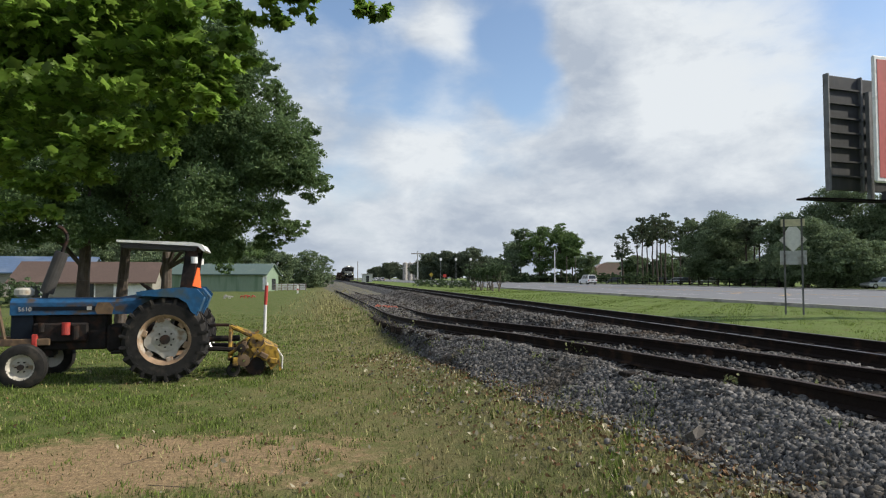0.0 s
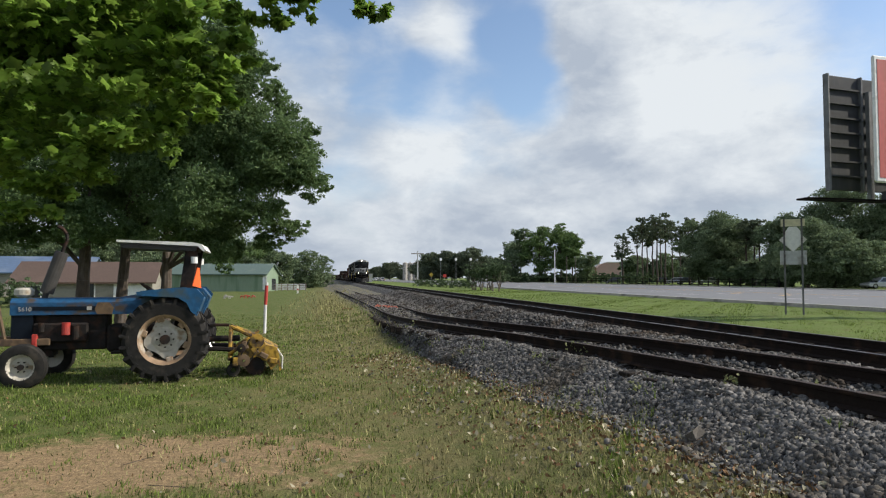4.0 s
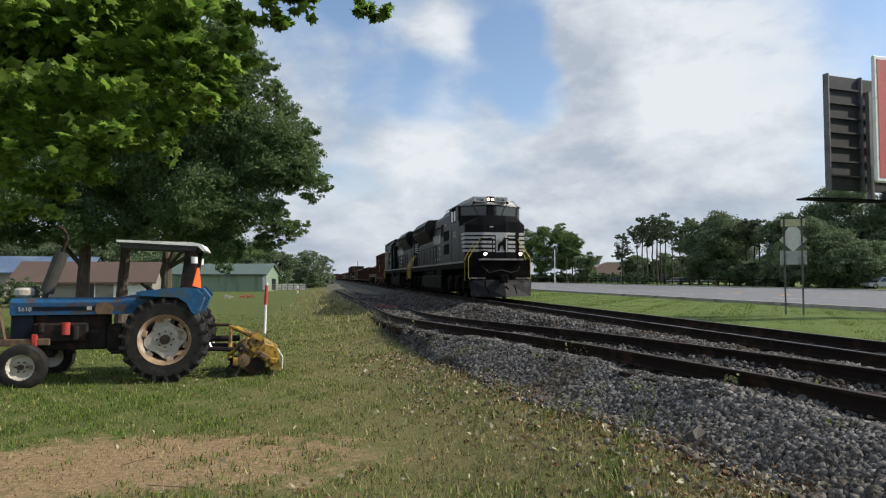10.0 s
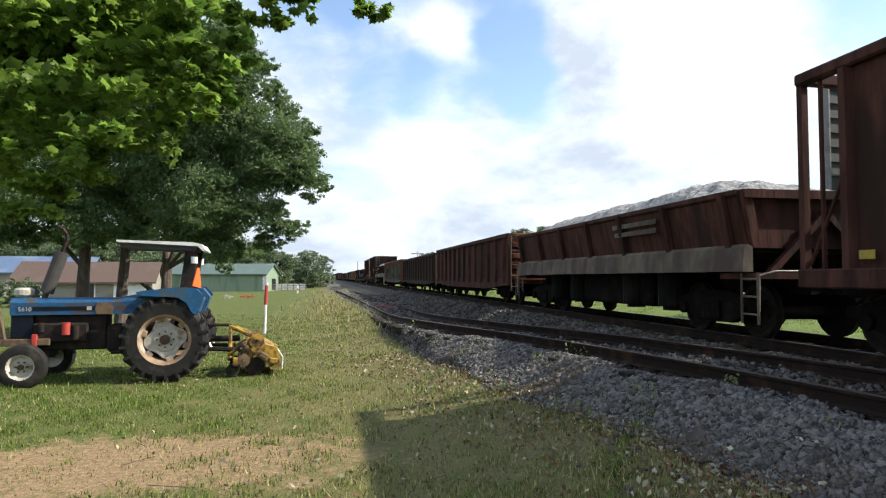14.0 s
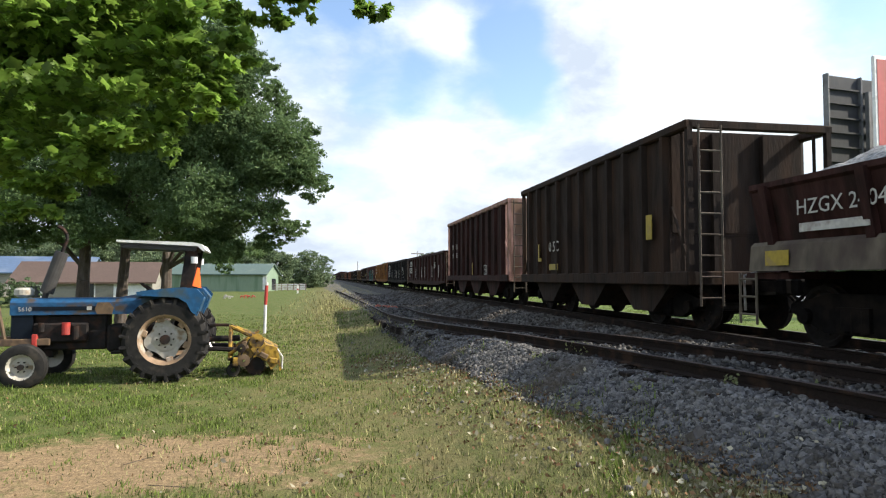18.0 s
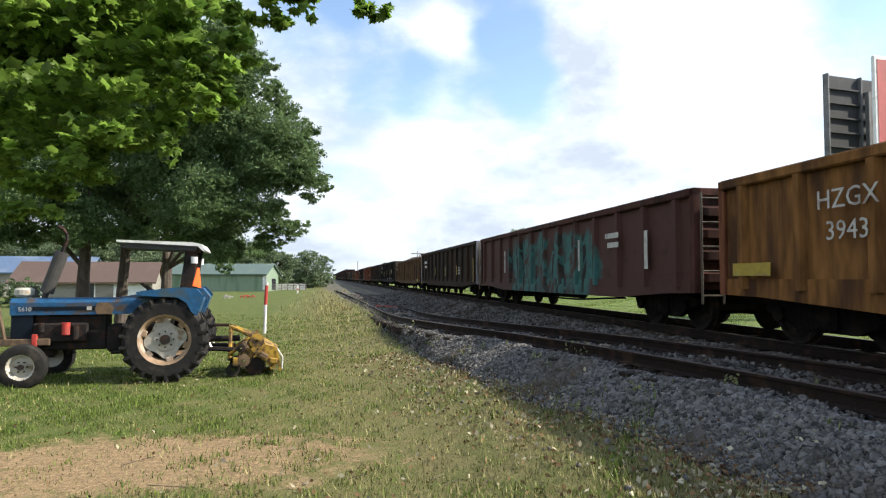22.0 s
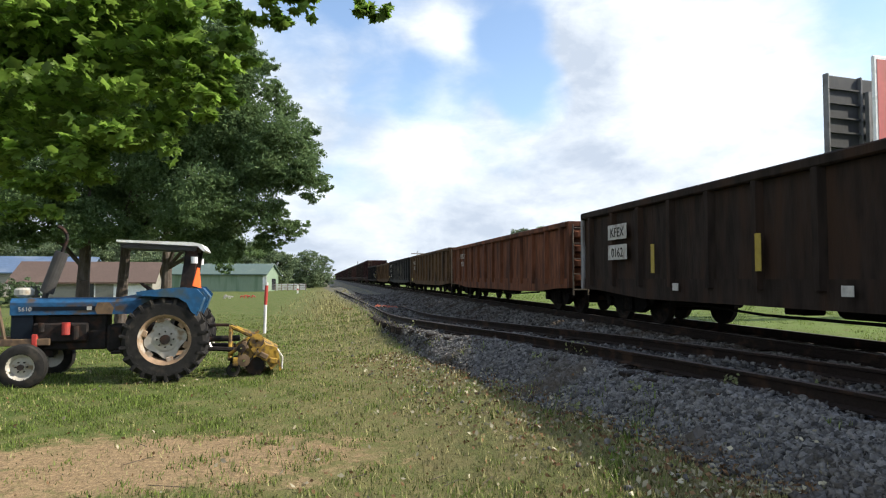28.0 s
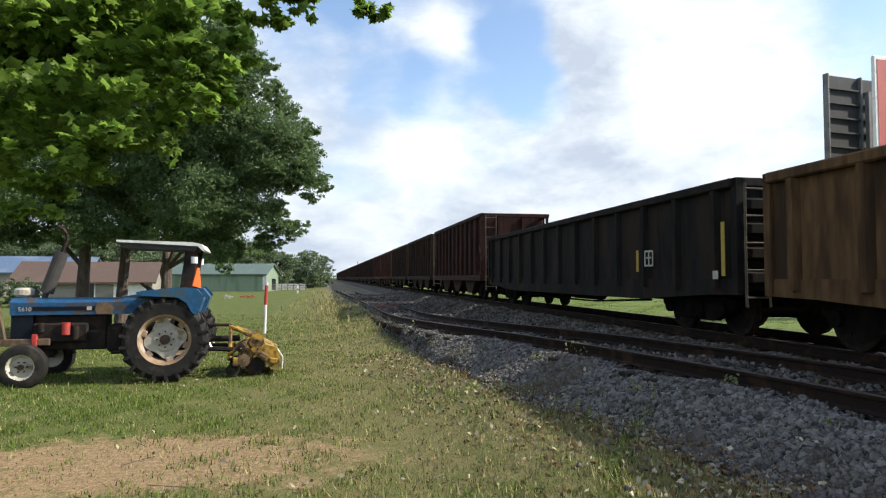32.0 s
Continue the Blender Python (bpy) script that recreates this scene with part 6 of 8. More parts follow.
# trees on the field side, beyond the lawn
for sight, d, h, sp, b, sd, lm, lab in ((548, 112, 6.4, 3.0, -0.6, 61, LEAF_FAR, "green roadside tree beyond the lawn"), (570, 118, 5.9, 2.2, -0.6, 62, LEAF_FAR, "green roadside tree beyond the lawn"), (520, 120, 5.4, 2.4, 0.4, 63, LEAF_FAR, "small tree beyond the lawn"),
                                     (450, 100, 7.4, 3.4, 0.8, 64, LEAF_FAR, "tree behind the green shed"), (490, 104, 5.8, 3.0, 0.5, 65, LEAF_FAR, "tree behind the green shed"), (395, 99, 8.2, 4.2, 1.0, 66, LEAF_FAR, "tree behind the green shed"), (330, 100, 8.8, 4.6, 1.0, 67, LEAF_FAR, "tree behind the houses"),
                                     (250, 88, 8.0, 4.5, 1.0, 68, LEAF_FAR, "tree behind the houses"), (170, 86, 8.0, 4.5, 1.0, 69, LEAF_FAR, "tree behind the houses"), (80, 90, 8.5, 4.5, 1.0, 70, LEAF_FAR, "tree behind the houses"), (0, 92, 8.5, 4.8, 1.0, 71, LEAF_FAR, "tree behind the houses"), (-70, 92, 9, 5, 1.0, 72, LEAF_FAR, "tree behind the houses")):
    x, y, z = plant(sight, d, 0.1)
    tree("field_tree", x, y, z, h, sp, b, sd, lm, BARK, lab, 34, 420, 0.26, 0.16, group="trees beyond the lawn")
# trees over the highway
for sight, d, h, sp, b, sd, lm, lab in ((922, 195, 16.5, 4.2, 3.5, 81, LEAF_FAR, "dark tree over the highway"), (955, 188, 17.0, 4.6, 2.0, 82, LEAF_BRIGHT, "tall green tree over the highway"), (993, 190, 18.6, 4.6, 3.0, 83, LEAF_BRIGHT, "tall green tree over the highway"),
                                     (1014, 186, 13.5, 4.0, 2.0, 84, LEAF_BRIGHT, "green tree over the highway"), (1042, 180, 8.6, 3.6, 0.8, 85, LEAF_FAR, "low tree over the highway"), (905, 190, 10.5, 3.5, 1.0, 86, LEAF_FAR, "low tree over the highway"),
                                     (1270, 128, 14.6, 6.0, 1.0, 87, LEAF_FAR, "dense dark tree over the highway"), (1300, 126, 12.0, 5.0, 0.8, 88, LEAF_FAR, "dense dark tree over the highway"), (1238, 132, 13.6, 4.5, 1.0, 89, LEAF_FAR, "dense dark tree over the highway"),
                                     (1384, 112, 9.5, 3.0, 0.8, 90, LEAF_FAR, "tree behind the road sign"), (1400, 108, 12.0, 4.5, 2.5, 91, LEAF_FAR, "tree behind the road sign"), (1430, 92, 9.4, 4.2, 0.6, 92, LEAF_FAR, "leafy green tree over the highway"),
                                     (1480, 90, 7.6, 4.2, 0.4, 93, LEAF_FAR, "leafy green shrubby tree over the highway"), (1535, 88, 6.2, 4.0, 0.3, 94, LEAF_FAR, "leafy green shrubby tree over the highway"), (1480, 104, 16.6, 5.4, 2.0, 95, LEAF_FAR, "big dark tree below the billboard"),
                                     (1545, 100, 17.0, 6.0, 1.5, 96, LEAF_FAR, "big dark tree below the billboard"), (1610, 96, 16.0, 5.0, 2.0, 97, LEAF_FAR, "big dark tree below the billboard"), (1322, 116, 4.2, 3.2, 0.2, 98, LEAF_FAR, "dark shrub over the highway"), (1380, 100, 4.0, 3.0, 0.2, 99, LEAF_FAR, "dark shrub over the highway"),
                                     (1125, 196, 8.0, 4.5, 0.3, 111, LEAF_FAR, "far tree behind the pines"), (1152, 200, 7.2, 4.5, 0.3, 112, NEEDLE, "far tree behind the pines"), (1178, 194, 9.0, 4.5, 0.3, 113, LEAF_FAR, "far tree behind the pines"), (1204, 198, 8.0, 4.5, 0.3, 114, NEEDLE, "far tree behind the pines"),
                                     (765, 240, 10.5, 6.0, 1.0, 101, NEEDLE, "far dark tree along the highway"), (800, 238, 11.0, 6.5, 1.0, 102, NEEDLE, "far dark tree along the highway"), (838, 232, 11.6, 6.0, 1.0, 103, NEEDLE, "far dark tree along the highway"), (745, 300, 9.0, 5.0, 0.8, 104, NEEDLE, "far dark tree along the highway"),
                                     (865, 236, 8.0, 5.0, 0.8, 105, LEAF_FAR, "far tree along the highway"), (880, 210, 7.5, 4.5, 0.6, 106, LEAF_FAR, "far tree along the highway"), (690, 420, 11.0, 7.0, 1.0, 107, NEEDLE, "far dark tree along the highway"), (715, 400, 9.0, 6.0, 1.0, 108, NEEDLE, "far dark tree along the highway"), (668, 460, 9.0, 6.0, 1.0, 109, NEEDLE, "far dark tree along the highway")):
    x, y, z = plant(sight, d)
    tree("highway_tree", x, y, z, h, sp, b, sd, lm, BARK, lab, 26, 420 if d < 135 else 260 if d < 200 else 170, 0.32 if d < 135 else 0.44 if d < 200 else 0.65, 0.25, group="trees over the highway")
# tall pines: bare stems with crowns high up
for k, sight in enumerate((1102, 1128, 1137, 1146, 1155, 1163, 1170, 1178, 1190, 1204, 1220, 1322, 1335, 1345, 1380, 1395)):
    d = 146 + (k * 37 % 23) if sight < 1300 else 120
    x, y, z = plant(sight, d)
    h = (12.0 if sight < 1110 else 15.2 + (k * 53 % 17) * 0.14) if sight < 1300 else 12.6
    tree("pine_tree", x, y, z, h, 2.4 if sight < 1110 else 2.3, h * (0.35 if sight < 1110 else 0.55), 120 + k, NEEDLE, PINE_BARK, "tall pine with a bare trunk and high crown", 16, 300, 0.36, 0.24, 1.0, 0.6, "tall pines")
# dark undergrowth beneath the trees over the highway
for k in range(34):
    sight = 905 + k * 5.2 if k < 28 and k % 2 == 0 else 1105 + (k * 61 % 34) * 14.0
    if 1160 < sight < 1262:
        continue
    d = 184 if sight < 1060 else (138 if sight < 1240 else 112 if sight < 1400 else 92)
    x, y, z = plant(sight, d + (k * 29 % 11), 0.4)
    rnd = random.Random(400 + k)
    wide, tall = (3.2, 2.2) if sight < 1240 else (3.0, 3.0)
    me = crown_mesh("thicket_bush", [((rnd.uniform(-wide, wide), rnd.uniform(-1, 1), rnd.uniform(0.3, tall)), (1.3, 1.1, 0.9)) for _ in range(9)], 150, 0.34, 430 + k, HEDGE_LEAF)
    ob = tagged(new("thicket_bush", me), "dark undergrowth bush beneath the roadside trees", "bush", "undergrowth over the highway")
    ob.matrix_basis = pose(x, y, z)
# shrubs closing the view under the far trees
for k in range(34):
    sight = 868 + k * 12.0
    x, y, z = plant(sight, 222 + (k * 31 % 17), 0.4)
    rnd = random.Random(700 + k)
    me = crown_mesh("far_shrub", [((rnd.uniform(-2.2, 2.2), rnd.uniform(-1, 1), rnd.uniform(0.5, 2.6)), (1.5, 1.2, 1.1)) for _ in range(8)], 60, 0.55, 730 + k, HEDGE_LEAF)
    ob = tagged(new("far_shrub", me), "dark shrub beyond the highway", "shrub", "far shrubs over the highway")
    ob.matrix_basis = pose(x, y, z)

# crape myrtles and clipped hedges on the verge
for k, sight in enumerate((838, 852, 868, 884)):
    x, y, z = plant(sight, 76 - k)
    t = thing("crape_myrtle", pose(x, y, z), "small many-stemmed tree on the grass verge", "tree", "small verge trees")
    for j in range(4):
        s = Shape()
        limb(s, (0.12 * math.cos(j * 1.6), 0.12 * math.sin(j * 1.6), -0.05), (0.7 * math.cos(j * 1.6 + k), 0.7 * math.sin(j * 1.6 + k), 2.0), 0.05, 0.025, 0.05, j + k * 7, 6, 4)
        part("stem", s, BARK, t)
    rnd = random.Random(k)
    ob = new("crown", crown_mesh("crown", [((rnd.uniform(-0.9, 0.9), rnd.uniform(-0.9, 0.9), rnd.uniform(1.6, 2.7)), (0.75, 0.75, 0.5)) for _ in range(12)], 260, 0.2, 150 + k, HEDGE_LEAF))
    ob.parent = t
for k, (sight, d) in enumerate(((740, 108), (752, 104), (765, 100), (778, 97), (790, 94), (806, 92), (820, 89), (830, 86))):
    x, y, z = plant(sight, d)
    rnd = random.Random(k + 30)
    me = crown_mesh("hedge", [((rnd.uniform(-0.5, 0.5), rnd.uniform(-0.4, 0.4), rnd.uniform(0.3, 0.85)), (0.55, 0.5, 0.4)) for _ in range(12)] + [((0, 0, 0.5), (1.0, 0.7, 0.6))], 300, 0.16, 170 + k, HEDGE_LEAF)
    ob = tagged(new("hedge", me), "low clipped dark green hedge on the verge", "hedge", "verge hedges")
    ob.matrix_basis = pose(x, y, z)

# ---- things over the highway ----
POLE_WOOD = mat("pole_wood", (0.16, 0.13, 0.1), 0.9, 0, 0.25, 10, (0.09, 0.075, 0.06), 0.4, 2, (1, 1, 0.2), 0.3)
GALV = mat("galvanised_steel", (0.35, 0.36, 0.36), 0.55, 0.5, 0.15, 12, (0.2, 0.19, 0.18), 0.3, 4)
SIGN_BACK = mat("sign_back", (0.42, 0.43, 0.43), 0.55, 0.3, 0.12, 9, (0.3, 0.29, 0.27), 0.4, 3)
SIGN_CREAM = mat("sign_cream", (0.62, 0.58, 0.38), 0.6, 0, 0.12, 9)
WHITE_PAINT = mat("white_paint", (0.72, 0.72, 0.7), 0.6, 0, 0.1, 9, (0.5, 0.48, 0.45), 0.3, 2)
CREAM_WALL = mat("cream_siding", (0.26, 0.245, 0.2), 0.8, 0, 0.12, 6, (0.2, 0.185, 0.15), 0.4, 0.8, (1, 1, 3), 0.1)
TAN_WALL = mat("tan_wall", (0.48, 0.31, 0.25), 0.85, 0, 0.12, 3, (0.42, 0.3, 0.23), 0.3, 0.4)
BRICK_WALL = mat("brick_red_wall", (0.26, 0.12, 0.085), 0.9, 0, 0.2, 4, (0.18, 0.09, 0.07), 0.3, 0.6)
GREEN_METAL = mat("green_metal_siding", (0.2, 0.27, 0.185), 0.6, 0, 0.12, 5, (0.13, 0.2, 0.12), 0.4, 0.6, (3, 3, 0.3))
GREEN_ROOF = mat("green_metal_roof", (0.085, 0.125, 0.11), 0.75, 0, 0.15, 4, (0.12, 0.16, 0.13), 0.3, 0.6)
BLUE_ROOF = mat("blue_metal_roof", (0.075, 0.12, 0.2), 0.75, 0, 0.15, 3, (0.12, 0.16, 0.22), 0.4, 0.4)
BROWN_ROOF = mat("brown_shingle", (0.085, 0.055, 0.042), 0.9, 0, 0.25, 12, (0.1, 0.065, 0.05), 0.4, 0.8, bump=0.4)
DARK_OPEN = mat("dark_window", (0.02, 0.022, 0.025), 0.25, 0, 0.2, 4)


def house(name, cx, cy, z, wx, wy, wall_h, roof_h, turn, wall, roof, label, ridge="x", openings=()):
    """A plain building with a gabled roof; openings: (wall 'front', along, z0, width, height, kind)."""
    b = thing(name, pose(cx, cy, z, 0, 0, turn), label, "building", "buildings beyond the lawn")
    w = Shape()
    for a in ((-wx / 2, wx / 2, -wy / 2, -wy / 2 + 0.2), (-wx / 2, wx / 2, wy / 2 - 0.2, wy / 2), (-wx / 2, -wx / 2 + 0.2, -wy / 2 + 0.2, wy / 2 - 0.2), (wx / 2 - 0.2, wx / 2, -wy / 2 + 0.2, wy / 2 - 0.2)):
        w.box(*a, -0.4, wall_h)
    if ridge == "x":
        for sx in (-1, 1):
            w.prism([(-wy / 2, wall_h), (wy / 2, wall_h), (0, wall_h + roof_h)], "x", sx * wx / 2 - (0.2 if sx > 0 else 0), sx * wx / 2 + (0.2 if sx < 0 else 0))
    else:
        for sy in (-1, 1):
            w.prism([(-wx / 2, wall_h), (wx / 2, wall_h), (0, wall_h + roof_h)], "y", sy * wy / 2 - (0.2 if sy > 0 else 0), sy * wy / 2 + (0.2 if sy < 0 else 0))
    part("wall", w, wall, b)
    half, length = (wy / 2, wx) if ridge == "x" else (wx / 2, wy)
    for sd in (-1, 1):
        sl = roof_h / half
        poly = [(sd * (half + 0.4), wall_h - 0.4 * sl + 0.03), (0, wall_h + roof_h + 0.03), (0, wall_h + roof_h + 0.15), (sd * (half + 0.4), wall_h - 0.4 * sl + 0.15)]
        part("roof", Shape().prism(poly, ridge, -length / 2 - 0.3, length / 2 + 0.3), roof, b)
    for side, u, z0, ww, hh, kind in openings:
        y = -wy / 2 if side == "front" else 0
        if side == "front":
            o = part(kind, Shape().box(u - ww / 2, u + ww / 2, -wy / 2 - 0.02, -wy / 2 + 0.05, z0, z0 + hh), DARK_OPEN if kind == "window" else WHITE_PAINT, b)
            part("frame", Shape().box(u - ww / 2 - 0.08, u - ww / 2, -wy / 2 - 0.05, -wy / 2, z0, z0 + hh).box(u + ww / 2, u + ww / 2 + 0.08, -wy / 2 - 0.05, -wy / 2, z0, z0 + hh).box(u - ww / 2 - 0.08, u + ww / 2 + 0.08, -wy / 2 - 0.05, -wy / 2, z0 + hh, z0 + hh + 0.08), WHITE_PAINT, o)
        else:
            x = wx / 2
            o = part(kind, Shape().box(x - 0.05, x + 0.02, u - ww / 2, u + ww / 2, z0, z0 + hh), DARK_OPEN if kind == "window" else WHITE_PAINT, b)
    return b


sx, sy, sz = plant(388, 86, 0.15)
house("green_shed", sx, sy, sz, 14, 6.5, 2.2, 1.25, -10, GREEN_METAL, GREEN_ROOF, "long green metal shed beyond the lawn", "x",
      [("front", 6.9, 0.2, 0.35, 1.7, "door"), ("side", 0.8, 0.1, 2.0, 1.5, "window")])
house("cream_house", -17.4, 53.5, 0.0, 9.0, 6.0, 1.6, 1.35, 7, CREAM_WALL, BROWN_ROOF, "cream house with a brown shingle roof", "x",
      [("front", -3.2, 0.5, 0.9, 0.8, "window"), ("front", 0.2, 0.2, 0.9, 1.4, "window"), ("front", 3.0, 0.1, 2.0, 1.45, "door"), ("side", -1.0, 1.5, 0.4, 0.6, "window")])
house("blue_roofed_house", -31.5, 72, 0.0, 16, 8, 2.4, 1.5, 8, CREAM_WALL, BLUE_ROOF, "cream building with a blue metal roof", "x", [("front", 2.0, 0.6, 1.0, 1.0, "window"), ("front", -2.0, 0.6, 1.0, 1.0, "window")])
for k, (sight, d) in enumerate(((30, 40), (48, 42), (12, 41), (-15, 40))):
    x, y, z = plant(sight, d, 0.0)
    rnd = random.Random(k + 60)
    me = crown_mesh("bush", [((rnd.uniform(-0.6, 0.6), rnd.uniform(-0.5, 0.5), rnd.uniform(0.4, 1.5)), (0.55, 0.55, 0.5)) for _ in range(10)], 260, 0.16, 190 + k, HEDGE_LEAF)
    ob = tagged(new("bush", me), "round green bush before the houses", "bush", "bushes by the houses")
    ob.matrix_basis = pose(x, y, z)

hx, hy, hz = plant(1356, 128, 0.4)
house("roadside_house", hx, hy, hz, 7.0, 6.0, 4.2, 1.4, -35, CREAM_WALL, BLUE_ROOF, "pale house with a blue-grey roof behind roadside trees", "x", [("front", 0.0, 1.0, 1.0, 1.2, "window")])

# low fence beyond the lawn
fx, fy, fz = plant(512, 88, 0.1)
fence = thing("fence", pose(fx, fy, fz, 0, 0, 10), "low grey weathered fence beyond the lawn", "fence")
for k in range(6):
    part("post", lambda: Shape().box(-0.06, 0.06, -0.06, 0.06, -0.2, 1.0), POLE_WOOD, fence, "", (-1.8 + k * 0.8, 0, 0), "p")
for z in (0.25, 0.55, 0.85):
    part("rail", lambda: Shape().box(-1.9, 2.3, -0.05, -0.02, -0.1, 0.1), SIGN_BACK, fence, "", (0, 0, z), "r")
x, y, z = plant(527, 74, 0.1)
mk = thing("marker_post", pose(x, y, z), "white marker post with a red band in the grass", "post")
RED = mat("red_paint", (0.42, 0.04, 0.03), 0.6, 0, 0.15, 12, (0.3, 0.05, 0.04), 0.3, 4)
part("post", Shape().box(-0.09, 0.09, -0.09, 0.09, -0.1, 0.95, c=0.02), WHITE_PAINT, mk)
part("band", Shape().box(-0.095, 0.095, -0.095, 0.095, 0.35, 0.55), RED, mk)
# small red and pale clutter by the green shed
for sight, d, h, m, lab in ((435, 58, 0.35, RED, "red metal frame lying by the green shed"), (405, 56, 0.4, CONCRETE, "pale broken rubble heap by the green shed")):
    x, y, z = plant(sight, d, 0.05)
    s = Shape()
    rnd = random.Random(int(sight))
    for k in range(4):
        a = rnd.uniform(-0.5, 0.5)
        s.path([(a, 0, 0.0), (a + rnd.uniform(-0.2, 0.2), 0, h * rnd.uniform(0.5, 1.0)), (a + rnd.uniform(0.1, 0.4), 0.1, h * rnd.uniform(0.2, 0.6))], 0.05)
    tagged(part("clutter", s, m, None, "", (x, y, z)), lab, "clutter")

# warehouse and parked cars over the highway
wp = ahead(1082, 492, 245)
wb = thing("warehouse", pose(wp.x, wp.y, 0.3, 0, 0, -18), "tan warehouse with a brick-red end bay", "building")
part("wall", Shape().prism([(-5.5, -0.5), (8, -0.5), (8, 7.3), (-1.5, 7.3), (-3.4, 6.9), (-4.7, 6.0), (-5.5, 4.6)], "y", 0, 14), TAN_WALL, wb)
part("roof", Shape().box(-1.6, 8.3, -0.3, 14.4, 7.3, 7.6), WHITE_PAINT, wb, "white roof edge")
part("end_bay", Shape().box(-8.0, -5.5, 0.5, 13, -0.5, 5.6), BRICK_WALL, wb, "brick-red end bay")
for k in range(3):
    part("window", Shape().box(-3 + k * 4, -1.6 + k * 4, -0.05, 0.1, 1.2, 2.6), DARK_OPEN, wb)
far_b = thing("grain_silos", pose(40, 330, 0.4), "row of grey silos far down the highway", "building")
for k in range(4):
    part("silo", lambda: Shape().turn([(0.0, 9.6), (1.2, 9.0), (1.2, 0.0)], (0, 0, 0), "z", 14), CONCRETE, far_b, "", (k * 2.6, k * 0.4, 0), "s")
sh = thing("trackside_hut", pose(13.5, 215, 0.4), "small grey hut beside the main line", "hut")
part("wall", Shape().box(-1.6, 1.6, -2, 2, -0.2, 2.6), SIGN_BACK, sh)
part("roof", Shape().box(-1.8, 1.8, -2.2, 2.2, 2.6, 2.8), CONCRETE, sh)
part("door", Shape().box(-0.5, 0.5, -2.05, -1.98, 0, 2.1), DARK_OPEN, sh)


def pole(sight, d, h, label, arm=None, r=0.12, m=None):
    x, y, z = plant(sight, d)
    p = thing("utility_pole", pose(x, y, z), label, "pole", "poles along the highway")
    part("pole", Shape().rod((0, 0, -0.3), (0, 0, h), r, 8, r * 0.7), m or POLE_WOOD, p)
    if arm == "cross":
        part("crossarm", Shape().box(-1.1, 1.1, -0.06, 0.06, h - 0.6, h - 0.45), POLE_WOOD, p)
    elif arm == "lamp":
        part("lamp_arm", Shape().rod((0, 0, h), (-1.6, 0, h + 0.3), 0.04, 6), GALV, p)
        part("lamp_head", Shape().box(-2.1, -1.5, -0.15, 0.15, h + 0.22, h + 0.36, c=0.03), GALV, p)
    return p


pole(739, 112, 6.1, "pale utility pole with a short crossarm", "cross", 0.13, SIGN_BACK)
pole(982, 150, 7.9, "pale lamp pole over the highway", None, 0.14, WHITE_PAINT)
pole(1003, 150, 6.5, "thin pole over the highway", None, 0.1)
pole(1019, 150, 6.2, "thin pole over the highway", None, 0.09)
pole(1100, 150, 6.0, "thin lamp pole over the highway", "lamp", 0.08, GALV)
pole(633, 205, 6.6, "dark pole beside the main line", None, 0.13)
for k, (sight, d) in enumerate(((842, 74), (853, 72), (863, 70), (872, 69), (883, 68))):
    x, y, z = plant(sight, d)
    pt = part("bollard", lambda: Shape().box(-0.07, 0.07, -0.07, 0.07, -0.1, 0.75, c=0.02), POLE_WOOD, None, "", (x, y, z), "b")
    tagged(pt, "short wooden post on the verge", "post", "verge posts")
for k, sight in enumerate((780, 807, 833)):
    x, y, z = plant(sight, 170)
    lp = thing("tall_lamp", pose(x, y, z), "tall lamp with a white square head", "lamp", "tall lamps over the highway")
    part("pole", lambda: Shape().rod((0, 0, -0.3), (0, 0, 6.2), 0.035, 6), GALV, lp, "", (0, 0, 0), "p")
    part("lamp_head", lambda: Shape().box(-0.3, 0.3, -0.08, 0.08, 5.9, 6.6, c=0.05), WHITE_PAINT, lp, "", (0, 0, 0), "h")
for sight, d, hz, m, nm, lab in ((763, 120, 2.0, TAG_YELLOW, "warning_sign", "yellow diamond road sign"), (787, 125, 1.8, RED, "red_sign", "small red road sign")):
    x, y, z = plant(sight, d)
    sg = thing(nm, pose(x, y, z), lab, "sign")
    part("post", Shape().rod((0, 0, -0.2), (0, 0, hz + 0.3), 0.04, 6), GALV, sg)
    part("panel", Shape().box(-0.3, 0.3, -0.06, -0.03, -0.3, 0.3, m=pose(0, 0, hz, 0, 45 if m is TAG_YELLOW else 0, 0)), m, sg)

# fence row under the trees over the highway
ff = thing("far_fence", pose(0, 0, 0), "dark railed fence along the far side of the highway", "fence")
for k in range(60):
    part("fence_post", lambda: Shape().box(-0.06, 0.06, -0.06, 0.06, 0, 1.45), TRUCK, ff, "", (61.5, 80 + k * 2.8, 0.45), "p")
    for z in (0.3, 0.75, 1.2):
        part("fence_rail", lambda: Shape().box(-0.03, 0.03, 0.06, 2.74, -0.05, 0.05), TRUCK, ff, "", (61.5, 80 + k * 2.8, 0.45 + z), "r")


# ---- road sign, seen from behind ----
POST_STEEL = mat("sign_post_steel", (0.13, 0.13, 0.13), 0.7, 0.2, 0.2, 12, (0.08, 0.07, 0.06), 0.4, 3)
PANEL_PALE = mat("sign_panel_pale", (0.58, 0.57, 0.53), 0.6, 0.1, 0.1, 9, (0.45, 0.43, 0.38), 0.35, 3)
RS = ahead(1405, 492, 25.0)
rs = thing("road_sign", pose(RS.x, RS.y, 0.46, 0, 0, -38), "road sign of three panels on two posts, seen from behind", "road sign")
for x in (-0.3, 0.3):
    part("post", Shape().box(x - 0.032, x + 0.032, -0.03, 0.03, -0.4, 3.7), POST_STEEL, rs)
